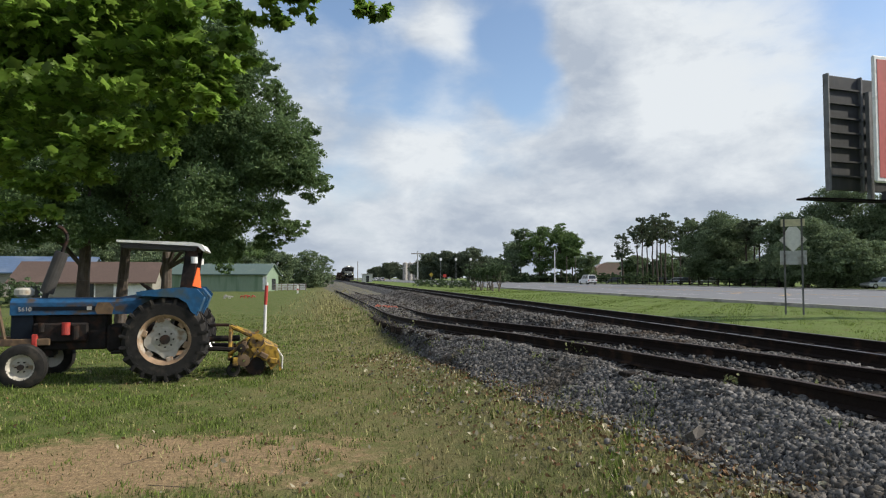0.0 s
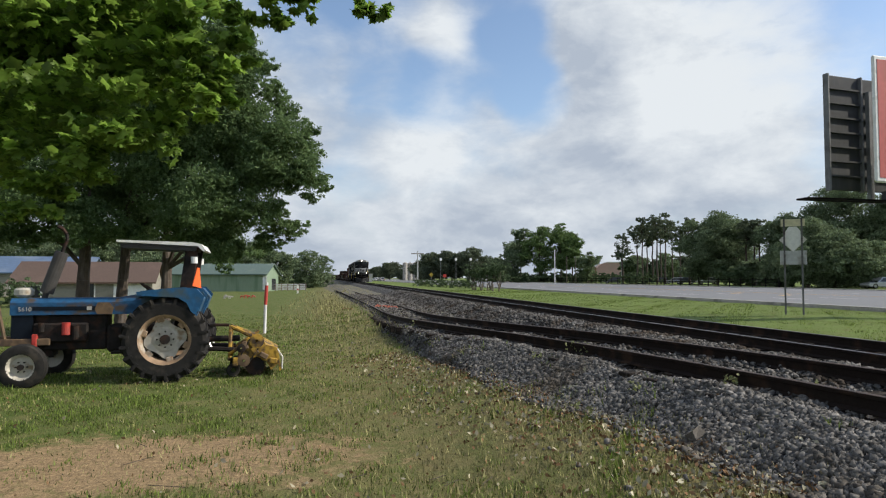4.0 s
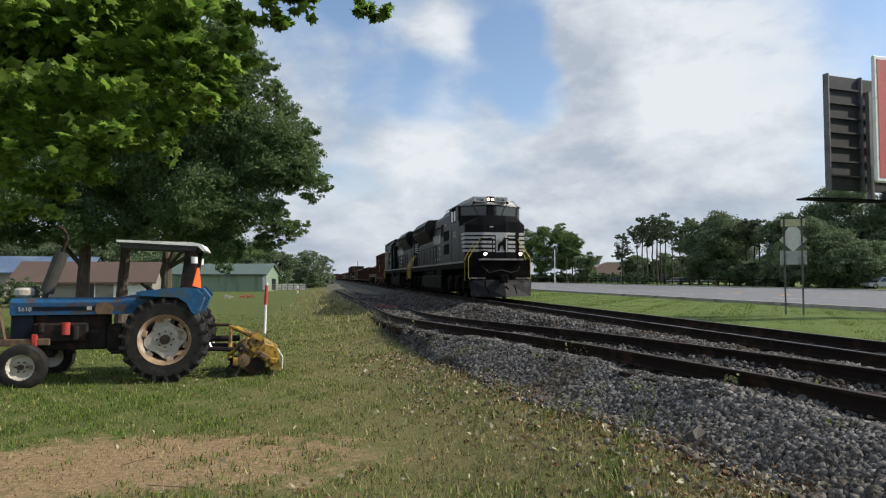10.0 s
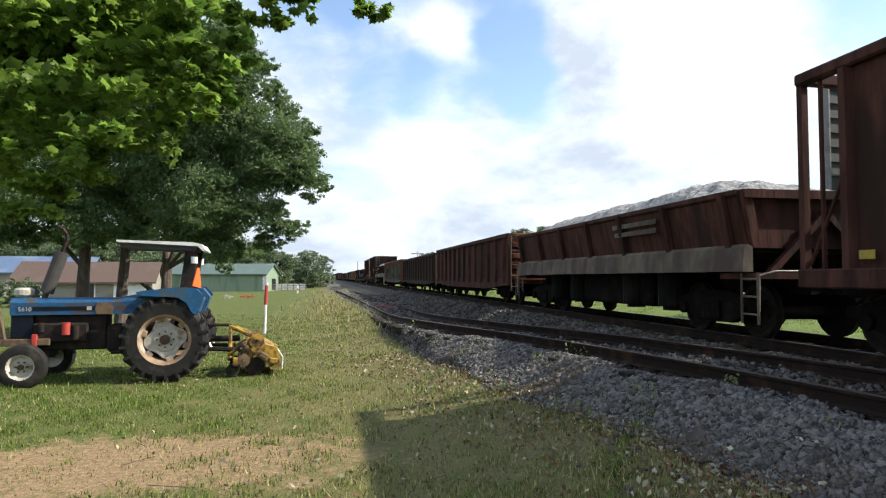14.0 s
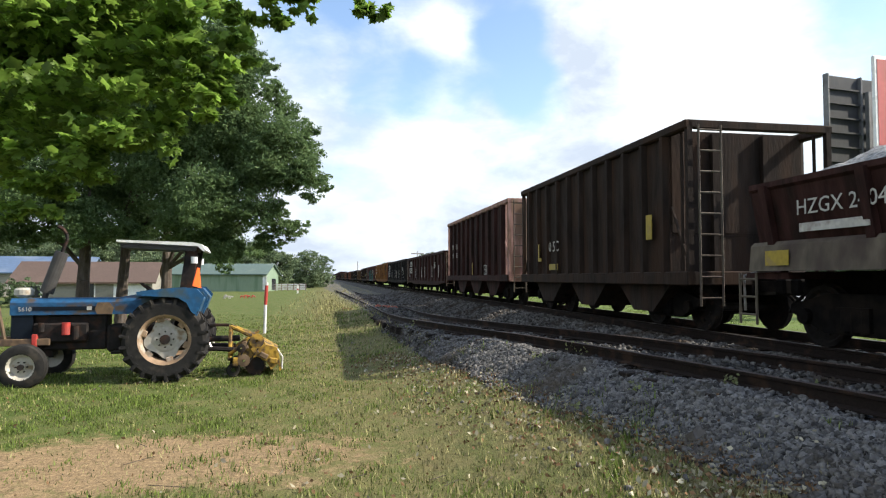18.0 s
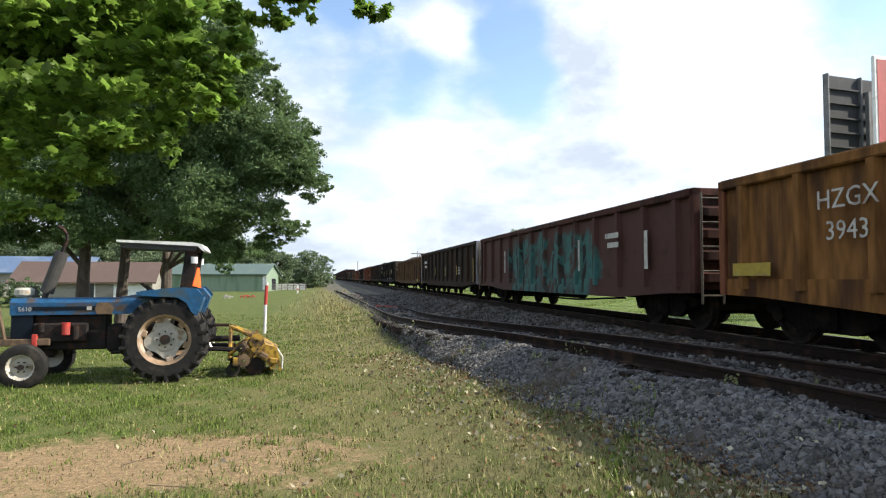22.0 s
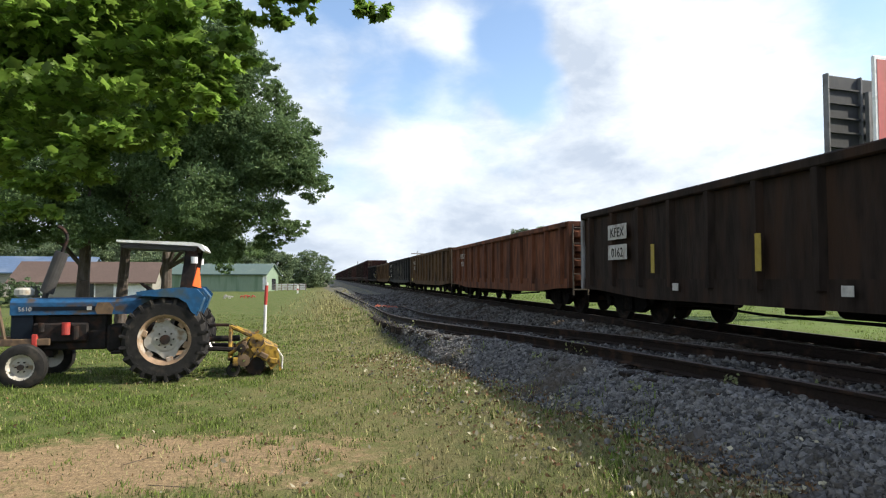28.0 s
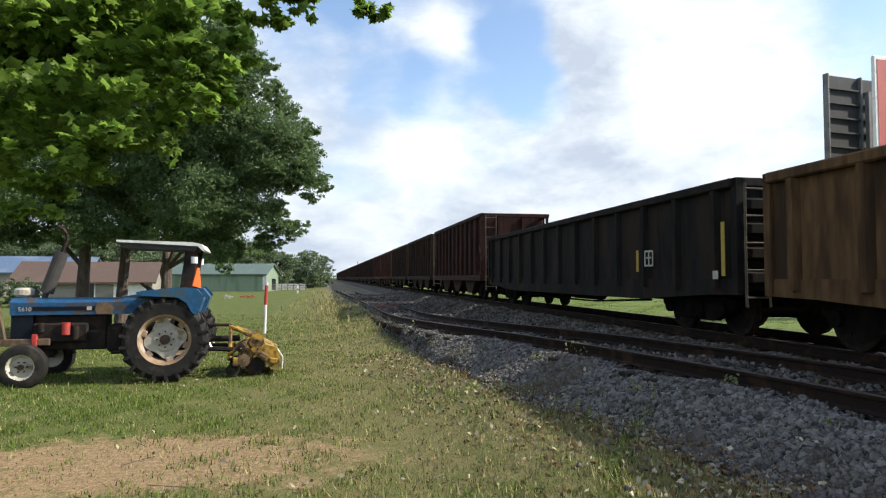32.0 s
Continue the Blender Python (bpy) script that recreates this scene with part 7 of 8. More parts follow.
part("top_panel", Shape().box(-0.41, 0.41, 0.035, 0.05, 3.4, 3.68), SIGN_CREAM, rs, "cream rectangular panel")
part("diamond_panel", Shape().box(-0.34, 0.34, 0.038, 0.052, -0.34, 0.34, m=pose(0, 0, 2.88, 0, 45, 0)), PANEL_PALE, rs, "pale diamond panel")
part("shield_panel", Shape().prism([(-0.26, 2.7), (0, 2.42), (0.26, 2.7), (0.26, 3.2), (0.14, 3.38), (-0.14, 3.38), (-0.26, 3.2)], "y", 0.016, 0.03), WHITE_PAINT, rs, "white shield-shaped panel")
part("lower_panel", Shape().box(-0.46, 0.46, 0.035, 0.05, 1.92, 2.46), SIGN_BACK, rs, "grey rectangular panel")

# ---- billboard ----
BB_BACK = mat("billboard_back", (0.055, 0.058, 0.061), 0.7, 0.0, 0.12, 6, (0.075, 0.075, 0.075), 0.4, 1.5, (1, 1, 0.3), spec=0.2)
BB_TRIM = mat("billboard_trim", (0.14, 0.145, 0.15), 0.6, 0, 0.15, 6, (0.09, 0.09, 0.09), 0.4, 2)
BB_RED = mat("billboard_red", (0.42, 0.07, 0.06), 0.6, 0, 0.1, 5, (0.36, 0.06, 0.05), 0.3, 1)
bb = thing("billboard", Matrix(), "two-sided billboard with ribbed grey back and red face", "billboard")
A, B = ahead(1464, 300, 22.0), ahead(1600, 300, 23.2)
d = Vector((B.x - A.x, B.y - A.y, 0))
ln, ang = d.length, math.degrees(math.atan2(d.y, d.x))
back = part("back_panel", Shape().box(0, ln + 2, 0.0, 0.08, 4.85, 8.8, c=0.03), BB_BACK, bb, "grey ribbed billboard back", (A.x, A.y, 0), None, (0, 0, ang))
for k in range(7):
    part("rib", lambda: Shape().box(0.05, ln + 1.9, -0.09, 0.0, 0, 0.06), BB_BACK, back, "", (0, 0, 5.3 + k * 0.5), "r")
for x in (0.02, 1.55):
    part("edge_trim", lambda: Shape().box(-0.04, 0.05, -0.12, 0.09, 4.8, 8.82, c=0.02), BB_TRIM, back, "", (x, 0, 0), "e")
part("upright", Shape().box(1.7, 1.85, -0.25, -0.1, 4.4, 8.3), BB_TRIM, back, "dark steel upright")
C, D = ahead(1551, 300, 20.6), ahead(1700, 300, 21.6)
d = Vector((D.x - C.x, D.y - C.y, 0))
ang2 = math.degrees(math.atan2(d.y, d.x))
face = part("face_panel", Shape().box(0.0, d.length + 2, 0.0, 0.12, 4.9, 9.0, c=0.05), WHITE_PAINT, bb, "billboard face with white rim", (C.x, C.y, 0), None, (0, 0, ang2))
part("poster", Shape().box(0.14, d.length + 1.8, -0.012, 0.0, 5.05, 8.86), BB_RED, face, "red poster")
E1, E2 = ahead(1420, 352, 20.8), ahead(1600, 350, 21.8)
part("catwalk", Shape().box(0.0, 5.5, -0.25, 0.25, -0.03, 0.03), TRUCK, bb, "dark catwalk grating", (E1.x, E1.y, E1.z), None, (0, 0, math.degrees(math.atan2(E2.y - E1.y, E2.x - E1.x))))
P = ahead(1720, 400, 22.6)
part("post", Shape().rod((P.x, P.y, 0.2), (P.x, P.y, 5.2), 0.3, 16), BB_BACK, bb)
part("torsion_beam", Shape().box(-2.6, 2.6, -0.2, 0.2, 4.35, 4.75), BB_BACK, bb, "", (P.x - 1.2, P.y, 0), None, (0, 0, ang))


# ---- tractor and sweeper on the lawn ----
TR_BLUE = mat("tractor_blue", (0.016, 0.085, 0.19), 0.5, 0, 0.3, 12, (0.05, 0.08, 0.1), 0.5, 3.5, bump=0.05, spec=0.3)
TR_HOOD = mat("worn_hood_blue", (0.016, 0.08, 0.18), 0.55, 0, 0.3, 12, (0.075, 0.052, 0.034), 0.55, 2.6, (1, 1, 1.6), bump=0.05, spec=0.3)
TR_DARKBLUE = mat("tractor_stripe", (0.006, 0.01, 0.017), 0.6, 0, 0.2, 12, spec=0.15)
TR_RUST = mat("scorched_paint", (0.14, 0.09, 0.05), 0.8, 0, 0.3, 9, (0.07, 0.045, 0.03), 0.4, 6)
TR_IRON = mat("engine_iron", (0.022, 0.019, 0.018), 0.8, 0.0, 0.35, 9, (0.05, 0.028, 0.02), 0.5, 5, bump=0.3, spec=0.15)
RUBBER = mat("tyre_rubber", (0.022, 0.021, 0.02), 0.85, 0, 0.3, 10, (0.05, 0.044, 0.036), 0.4, 4, bump=0.2, spec=0.15)
RIM_CREAM = mat("rim_cream", (0.44, 0.41, 0.35), 0.6, 0, 0.15, 12, (0.25, 0.18, 0.11), 0.2, 5)
RIM_RUST = mat("rim_rust", (0.3, 0.2, 0.12), 0.7, 0, 0.25, 10, (0.45, 0.4, 0.33), 0.4, 5)
CANOPY = mat("canopy_white", (0.68, 0.68, 0.66), 0.55, 0, 0.12, 9, (0.45, 0.43, 0.4), 0.3, 2)
CANOPY_UNDER = mat("canopy_lining", (0.045, 0.042, 0.04), 0.8, 0, 0.2, 8)
ORANGE = mat("safety_orange", (0.85, 0.13, 0.02), 0.5, 0, 0.08, 10)
SW_YELLOW = mat("sweeper_yellow", (0.4, 0.24, 0.025), 0.7, 0, 0.35, 10, (0.06, 0.036, 0.02), 0.75, 6, bump=0.1)
CHROME = mat("bright_steel", (0.6, 0.6, 0.6), 0.3, 0.9, 0.1, 20)

tr = thing("tractor", pose(-2.9, 13.32, 0.0, 0, 0, 185), "old blue farm tractor with a canopy parked on the grass", "tractor")


def tyre_shape(r, w, inner, lugs, lug_h):
    prof = [(inner, -w * 0.42), (inner + 0.02, -w * 0.5), (r * 0.86, -w * 0.52), (r - 0.04, -w * 0.4), (r - 0.01, -w * 0.15), (r - 0.01, w * 0.15), (r - 0.04, w * 0.4), (r * 0.86, w * 0.52), (inner + 0.02, w * 0.5), (inner, w * 0.42)]
    s = Shape().turn(prof, (0, 0, 0), "y", 40)
    for k in range(lugs):
        for sd in (-1, 1):
            t = (k + (0.5 if sd > 0 else 0)) * 6.28318 / lugs
            # a slanting bar from the middle of the tread out over the shoulder
            m = Matrix.Rotation(-t, 4, "Y") @ Matrix.Translation((0, sd * w * 0.26, r - 0.02)) @ Matrix.Rotation(radians(sd * 38), 4, "Z")
            s.box(-0.028, 0.028, -w * 0.32, w * 0.32, -0.06, lug_h, m=m)
            m2 = Matrix.Rotation(-t - 0.10, 4, "Y") @ Matrix.Translation((0, sd * w * 0.5, r - 0.09))
            s.box(-0.026, 0.026, -0.016, 0.016, -0.06, 0.06, m=m2)
    return s


def rear_wheel(y, sd):
    w = thing("rear_wheel", pose(0, y, 0.765), "", "")
    w.parent = tr
    round_shade(part("tyre", tyre_shape(0.745, 0.43, 0.43, 22, 0.018), RUBBER, w, "black lugged rubber tyre"), 30)
    part("rim", Shape().turn([(0.42, -0.2), (0.45, -0.22), (0.45, -0.18), (0.39, -0.15), (0.38, 0.12), (0.45, 0.18), (0.45, 0.22), (0.42, 0.2)], (0, 0, 0), "y", 32), RIM_RUST, w, "rusty cream rim")
    lobes = [((0.325 + 0.045 * math.cos(4 * a + 0.9)) * math.cos(a), (0.325 + 0.045 * math.cos(4 * a + 0.9)) * math.sin(a)) for a in [k * math.pi / 20 for k in range(40)]]
    part("disc", Shape().prism(lobes, "y", 0.05, 0.085).turn([(0.07, 0.10), (0.19, 0.10), (0.23, 0.085), (0.23, 0.05), (0.1, 0.03)], (0, 0, 0), "y", 24), RIM_CREAM, w, "cream dished wheel disc", (0, 0, 0), None, (0, 0, 0 if sd > 0 else 180))
    hub = part("hub", Shape().rod((0, 0, 0), (0, sd * 0.2, 0), 0.085, 14), TR_IRON, w)
    for k in range(8):
        a = k * 0.7854
        part("bolt", lambda: Shape().rod((0, -0.02, 0), (0, 0.02, 0), 0.016, 6), TR_IRON, w, "", (0.14 * math.cos(a), sd * 0.11, 0.14 * math.sin(a)), "b")
    for k in range(6):
        a = k * 1.0472 + 0.3
        part("rim_lug", lambda: Shape().box(-0.06, 0.06, -0.03, 0.03, -0.04, 0.05, c=0.01), RIM_RUST, w, "", (0.36 * math.cos(a), sd * 0.11, 0.36 * math.sin(a)), "rl", (0, -math.degrees(a) + 90, 0))
    return w


def front_wheel(y, sd):
    w = thing("front_wheel", pose(2.27, y, 0.35), "", "")
    w.parent = tr
    prof = [(0.21, -0.1), (0.23, -0.12), (0.31, -0.125), (0.365, -0.1), (0.385, -0.06), (0.375, -0.035), (0.385, -0.02), (0.385, 0.02), (0.375, 0.035), (0.385, 0.06), (0.365, 0.1), (0.31, 0.125), (0.23, 0.12), (0.21, 0.1)]
    round_shade(part("tyre", Shape().turn(prof, (0, 0, 0), "y", 32), RUBBER, w, "black ribbed rubber tyre"), 30)
    part("rim", Shape().turn([(0.22, 0.11), (0.2, 0.09), (0.17, 0.02), (0.06, 0.03), (0.05, 0.07), (0.0, 0.08), (0.0, -0.02), (0.22, -0.1)], (0, 0, 0), "y", 24), RIM_CREAM, w, "cream rim", (0, 0, 0), None, (0, 0, 0 if sd > 0 else 180))
    part("hub", Shape().rod((0, 0, 0), (0, sd * 0.12, 0), 0.05, 10), TR_IRON, w)
    for k in range(6):
        a = k * 1.0472
        part("bolt", lambda: Shape().rod((0, -0.02, 0), (0, 0.02, 0), 0.014, 6), TR_IRON, w, "", (0.09 * math.cos(a), sd * 0.045, 0.09 * math.sin(a)), "fb")
    return w


for sd in (1, -1):
    rear_wheel(sd * 0.78, sd)
    front_wheel(sd * 0.84, sd)
    fender = Shape().prism([(0.48, 1.5), (0.48, 1.62), (-0.3, 1.69), (-0.5, 1.66), (-0.64, 1.48), (-0.52, 1.14), (-0.47, 1.14), (-0.58, 1.47), (-0.46, 1.6), (-0.3, 1.62), (0.4, 1.55)], "y", sd * 0.5 - 0.02, sd * 0.98)
    f = part("fender", fender, TR_BLUE, tr, "blue flat-topped fender")
    part("fender_side", Shape().prism([(0.48, 1.2), (0.48, 1.6), (-0.3, 1.66), (-0.48, 1.62), (-0.6, 1.46), (-0.48, 1.1), (-0.25, 1.42), (0.3, 1.42)], "y", sd * 0.5 - 0.015, sd * 0.5 + 0.015), TR_BLUE, f)
    part("canopy_post", Shape().prism([(-0.3, 0.85), (-0.08, 0.85), (-0.28, 2.45), (-0.5, 2.45)], "y", sd * 0.48 - 0.05, sd * 0.48 + 0.05), TR_IRON, tr, "dark upright of the roll frame")
    part("fender_light", Shape().rod((-0.44, sd * 0.62, 2.14), (-0.44, sd * 0.62, 2.26), 0.06, 12).rod((-0.44, sd * 0.5, 2.2), (-0.44, sd * 0.62, 2.2), 0.02, 6), CANOPY, tr, "pale flasher lamp")
# hood: rounded top, dark stripe, scorched rear part
hood_poly = [(-0.31, 1.2), (0.31, 1.2), (0.31, 1.42), (0.24, 1.5), (-0.24, 1.5), (-0.31, 1.42)]
part("hood", Shape().prism(hood_poly, "x", 0.95, 2.66), TR_HOOD, tr, "faded blue hood with scorched rusty patches")
part("hood_rear", Shape().add([(0.95, -0.31, 1.2), (0.95, 0.31, 1.2), (0.95, 0.31, 1.42), (0.95, 0.24, 1.5), (0.95, -0.24, 1.5), (0.95, -0.31, 1.42), (0.5, -0.33, 1.2), (0.5, 0.33, 1.2), (0.5, 0.33, 1.46), (0.5, 0.25, 1.58), (0.5, -0.25, 1.58), (0.5, -0.33, 1.46)],
                              [(0, 1, 7, 6), (1, 2, 8, 7), (2, 3, 9, 8), (3, 4, 10, 9), (4, 5, 11, 10), (5, 0, 6, 11), (6, 7, 8, 9, 10, 11), (5, 4, 3, 2, 1, 0)]), TR_HOOD, tr)
for sd in (-1, 1):
    part("hood_stripe", Shape().box(1.2, 2.3, sd * 0.313 - 0.004, sd * 0.313 + 0.004, 1.28, 1.35), TR_DARKBLUE, tr, "dark stripe on the hood")
    part("grille", Shape().box(2.3, 2.64, sd * 0.27 - 0.02, sd * 0.27 + 0.02, 0.72, 1.2), TR_DARKBLUE, tr, "dark side grille")
sign_text("5610", 0.11, LETTER, tr, (2.42, 0.322, 1.27), 180)
part("badge", Shape().box(1.34, 1.42, 0.312, 0.322, 1.28, 1.35), LETTER, tr, "small white badge")
for sd in (-1, 1):
    part("scorched_patch", Shape().prism([(1.0, 1.205), (1.25, 1.205), (1.29, 1.3), (1.24, 1.42), (1.05, 1.42), (0.97, 1.32)], "y", sd * 0.318 - 0.006, sd * 0.318 + 0.006), TR_RUST, tr, "scorched rusty patch")
    part("fender_skirt", Shape().prism([(0.4, 1.55), (0.4, 1.64), (-0.3, 1.7), (-0.52, 1.68), (-0.66, 1.53), (-0.52, 1.2), (-0.44, 1.26), (-0.36, 1.42), (-0.2, 1.52)], "y", sd * 1.02 - 0.012, sd * 1.02 + 0.012), TR_BLUE, tr, "blue skirt of the fender")
part("front_cowl", Shape().box(2.3, 2.65, -0.26, 0.26, 0.7, 1.2, c=0.02), TR_IRON, tr)
part("engine", Shape().box(1.1, 2.32, -0.2, 0.2, 0.55, 1.2, c=0.03).box(1.4, 2.3, 0.18, 0.3, 0.7, 1.05, c=0.03).rod((1.6, 0.3, 0.75), (1.6, 0.3, 1.0), 0.06, 10), TR_IRON, tr)
part("oil_filter", Shape().rod((1.75, 0.33, 0.84), (1.75, 0.33, 1.06), 0.07, 14), RED, tr, "red filter canister")
part("fuel_filter", Shape().rod((2.15, 0.33, 0.9), (2.15, 0.33, 1.06), 0.05, 12), TR_IRON, tr)
part("gearbox", Shape().box(-0.4, 1.1, -0.26, 0.26, 0.5, 1.0, c=0.05), TR_IRON, tr)
part("rear_axle", Shape().rod((0, -0.7, 0.78), (0, 0.7, 0.78), 0.13, 14), TR_IRON, tr)
part("front_axle", Shape().box(2.18, 2.36, -0.74, 0.74, 0.4, 0.5, c=0.02).rod((2.27, 0.72, 0.33), (2.27, 0.72, 0.6), 0.05, 10).rod((2.27, -0.72, 0.33), (2.27, -0.72, 0.6), 0.05, 10).box(2.0, 2.5, -0.15, 0.15, 0.45, 0.7), TR_IRON, tr)
part("front_frame", Shape().box(2.0, 3.5, 0.3, 0.38, 0.66, 0.78, c=0.01).box(2.0, 3.5, -0.38, -0.3, 0.66, 0.78, c=0.01).box(3.3, 3.42, -0.4, 0.4, 0.6, 0.9), TR_RUST, tr, "rusty front frame")
part("red_bracket", Shape().box(2.2, 2.28, 0.3, 0.4, 0.6, 0.86, c=0.01), RED, tr, "red bracket")
part("brace", Shape().path([(2.72, 0.34, 0.78), (2.86, 0.34, 1.5)], 0.035), TR_RUST, tr)
part("precleaner", Shape().turn([(0.0, 0.17), (0.12, 0.17), (0.16, 0.13), (0.16, 0.04), (0.1, 0.0)], (2.52, 0.05, 1.52), "z", 18), RIM_CREAM, tr, "cream air cleaner bowl")
part("muffler", Shape().rod((2.14, 0.12, 1.6), (1.9, 0.12, 2.34), 0.115, 16).rod((2.18, 0.12, 1.46), (2.14, 0.12, 1.6), 0.05, 10), CANOPY_UNDER, tr, "dark canister muffler")
part("exhaust_pipe", Shape().path([(1.9, 0.12, 2.34), (1.82, 0.12, 2.56), (1.83, 0.12, 2.68), (1.9, 0.12, 2.78), (1.98, 0.12, 2.82)], 0.035), TR_IRON, tr)
part("canopy", Shape().prism([(0.9, 2.56), (0.88, 2.52), (-0.5, 2.46), (-0.6, 2.36), (-0.64, 2.38), (-0.56, 2.5), (-0.42, 2.53)], "y", -0.64, 0.64), CANOPY, tr, "white canopy roof")
part("canopy_lining", Shape().prism([(0.84, 2.5), (-0.48, 2.45), (-0.46, 2.37), (0.8, 2.42)], "y", -0.6, 0.6), CANOPY_UNDER, tr, "dark underside of the canopy")
part("seat", Shape().box(-0.35, 0.05, -0.24, 0.24, 1.2, 1.32, c=0.04).box(-0.42, -0.32, -0.24, 0.24, 1.3, 1.62, c=0.04), CANOPY_UNDER, tr, "black seat")
part("steering_wheel", Shape().turn([(0.19, -0.015), (0.205, 0.0), (0.19, 0.015), (0.175, 0.0), (0.19, -0.015)], (0, 0, 0), "z", 24).rod((0, 0, -0.4), (0, 0, 0.0), 0.025, 8).rod((-0.18, 0, 0), (0.18, 0, 0), 0.012, 6).rod((0, -0.18, 0), (0, 0.18, 0), 0.012, 6), TR_IRON, tr, "", (0.42, 0, 1.66), None, (0, -35, 0))
part("lever", Shape().path([(0.3, 0.3, 1.2), (0.42, 0.32, 1.62)], 0.015).path([(0.2, 0.3, 1.2), (0.3, 0.32, 1.55)], 0.015), TR_IRON, tr)
part("step", Shape().box(0.55, 0.95, 0.3, 0.6, 0.5, 0.54).box(0.58, 0.62, 0.3, 0.34, 0.54, 0.95), TR_IRON, tr)
part("slow_vehicle_sign", Shape().prism([(-0.17, 0), (0.17, 0), (0.03, 0.36), (-0.03, 0.36)], "x", -0.008, 0.008), ORANGE, tr, "orange slow-vehicle triangle", (-0.5, 0.72, 1.7), None, (8, 0, -20))
part("sign_bracket", Shape().box(-0.5, -0.46, 0.68, 0.72, 1.6, 1.85), TR_IRON, tr)
for sd in (-1, 1):
    part("lower_link", Shape().path([(-0.3, sd * 0.3, 0.55), (-1.15, sd * 0.4, 0.5)], 0.045), TR_IRON, tr)
    part("lift_rod", Shape().path([(-0.75, sd * 0.36, 0.52), (-0.5, sd * 0.3, 1.05)], 0.025), CHROME, tr)
part("top_link", Shape().path([(-0.35, 0, 0.95), (-1.05, 0.1, 0.95)], 0.03), TR_IRON, tr)
part("drive_shaft", Shape().rod((-0.45, 0.0, 0.68), (-1.25, 0.0, 0.68), 0.06, 12), TR_IRON, tr)

sw = thing("sweeper", pose(-3.1, 13.3, 0.0, 0, 0, 185), "worn yellow rotary sweeper hitched behind the tractor", "sweeper")
for sd in (-1, 1):
    part("a_frame", Shape().path([(-1.28, sd * 0.4, 0.3), (-1.28, sd * 0.12, 0.92), (-1.72, sd * 0.35, 0.72)], 0.035).path([(-1.28, sd * 0.4, 0.42), (-1.8, sd * 0.5, 0.78)], 0.035), SW_YELLOW, sw)
part("housing", Shape().prism([(-1.5, 0.42), (-1.55, 0.55), (-1.72, 0.64), (-1.9, 0.62), (-2.1, 0.5), (-2.18, 0.3), (-2.1, 0.26), (-1.6, 0.34)], "y", -0.75, 0.55), SW_YELLOW, sw, "worn yellow housing")
part("side_plate", Shape().prism([(-1.42, 0.3), (-1.45, 0.5), (-1.62, 0.62), (-1.7, 0.8), (-1.86, 0.8), (-1.94, 0.6), (-2.16, 0.54), (-2.2, 0.26), (-2.05, 0.12), (-1.95, 0.3), (-1.8, 0.38), (-1.6, 0.34)], "y", 0.62, 0.65), SW_YELLOW, sw)
part("main_pulley", Shape().turn([(0.03, 0.03), (0.11, 0.03), (0.12, 0.0), (0.135, 0.03), (0.135, 0.05), (0.03, 0.06)], (-1.78, 0.66, 0.68), "y", 20), SW_YELLOW, sw, "yellow drive pulley")
part("pulley", Shape().turn([(0.03, 0.03), (0.09, 0.03), (0.1, 0.0), (0.115, 0.03), (0.115, 0.05), (0.03, 0.06)], (-1.55, 0.66, 0.32), "y", 20), TR_RUST, sw, "rusty pulley")
part("idler", Shape().turn([(0.02, 0.03), (0.07, 0.03), (0.08, 0.0), (0.08, 0.05), (0.02, 0.06)], (-1.5, 0.66, 0.55), "y", 16), TR_IRON, sw)
part("belt", Shape().path([(-1.66, 0.7, 0.72), (-1.45, 0.7, 0.33)], 0.012).path([(-1.88, 0.7, 0.66), (-1.64, 0.7, 0.28)], 0.012), RUBBER, sw)
part("brush", Shape().rod((-1.75, -0.72, 0.22), (-1.75, 0.58, 0.2), 0.17, 22), TR_IRON, sw, "dirty brown brush roll")
s = Shape()
rnd = random.Random(8)
for k in range(160):
    a, yy = rnd.uniform(0, 6.28), rnd.uniform(-0.7, 0.6)
    s.rod((-1.75 + 0.18 * math.cos(a), yy, 0.23 + 0.18 * math.sin(a)), (-1.75 + 0.21 * math.cos(a + 0.2), yy + rnd.uniform(-0.04, 0.04), max(0.01, 0.2 + 0.21 * math.sin(a + 0.2))), 0.008, 3)
tagged(part("bristles", s, TR_RUST, sw), kind="stuff")
for yy in (-0.7, 0.56):
    part("gauge_wheel", Shape().turn([(0.05, -0.05), (0.11, -0.05), (0.13, 0.0), (0.11, 0.05), (0.05, 0.05)], (0, 0, 0), "y", 20), RUBBER, sw, "small black wheel", (-1.36, yy, 0.13))
part("rear_flap", Shape().prism([(-2.12, 0.5), (-2.18, 0.46), (-2.24, 0.12), (-2.2, 0.1)], "y", -0.7, 0.66), SW_YELLOW, sw)
part("pale_hose", Shape().path([(-2.16, 0.5, 0.5), (-2.26, 0.5, 0.35), (-2.25, 0.5, 0.12)], 0.016), CANOPY, sw)
mast = part("marker_pole", Shape().rod((-1.92, 0.2, 0.78), (-1.93, 0.2, 1.34), 0.03, 10).rod((-1.95, 0.2, 1.72), (-1.95, 0.2, 1.78), 0.03, 10), CANOPY, sw, "white marker pole")
part("red_band", Shape().rod((-1.93, 0.2, 1.34), (-1.95, 0.2, 1.72), 0.033, 10), RED, mast, "red band")
for k in range(5):
    part("shackle", Shape().box(-0.05, 0.05, -0.03, 0.03, -0.08, 0.08, c=0.015), TR_RUST if k % 2 else SW_YELLOW, sw, "", (-1.4 - k * 0.17, 0.68, 0.3 + (k * 7 % 4) * 0.1), None, (0, 20 * k, 0))

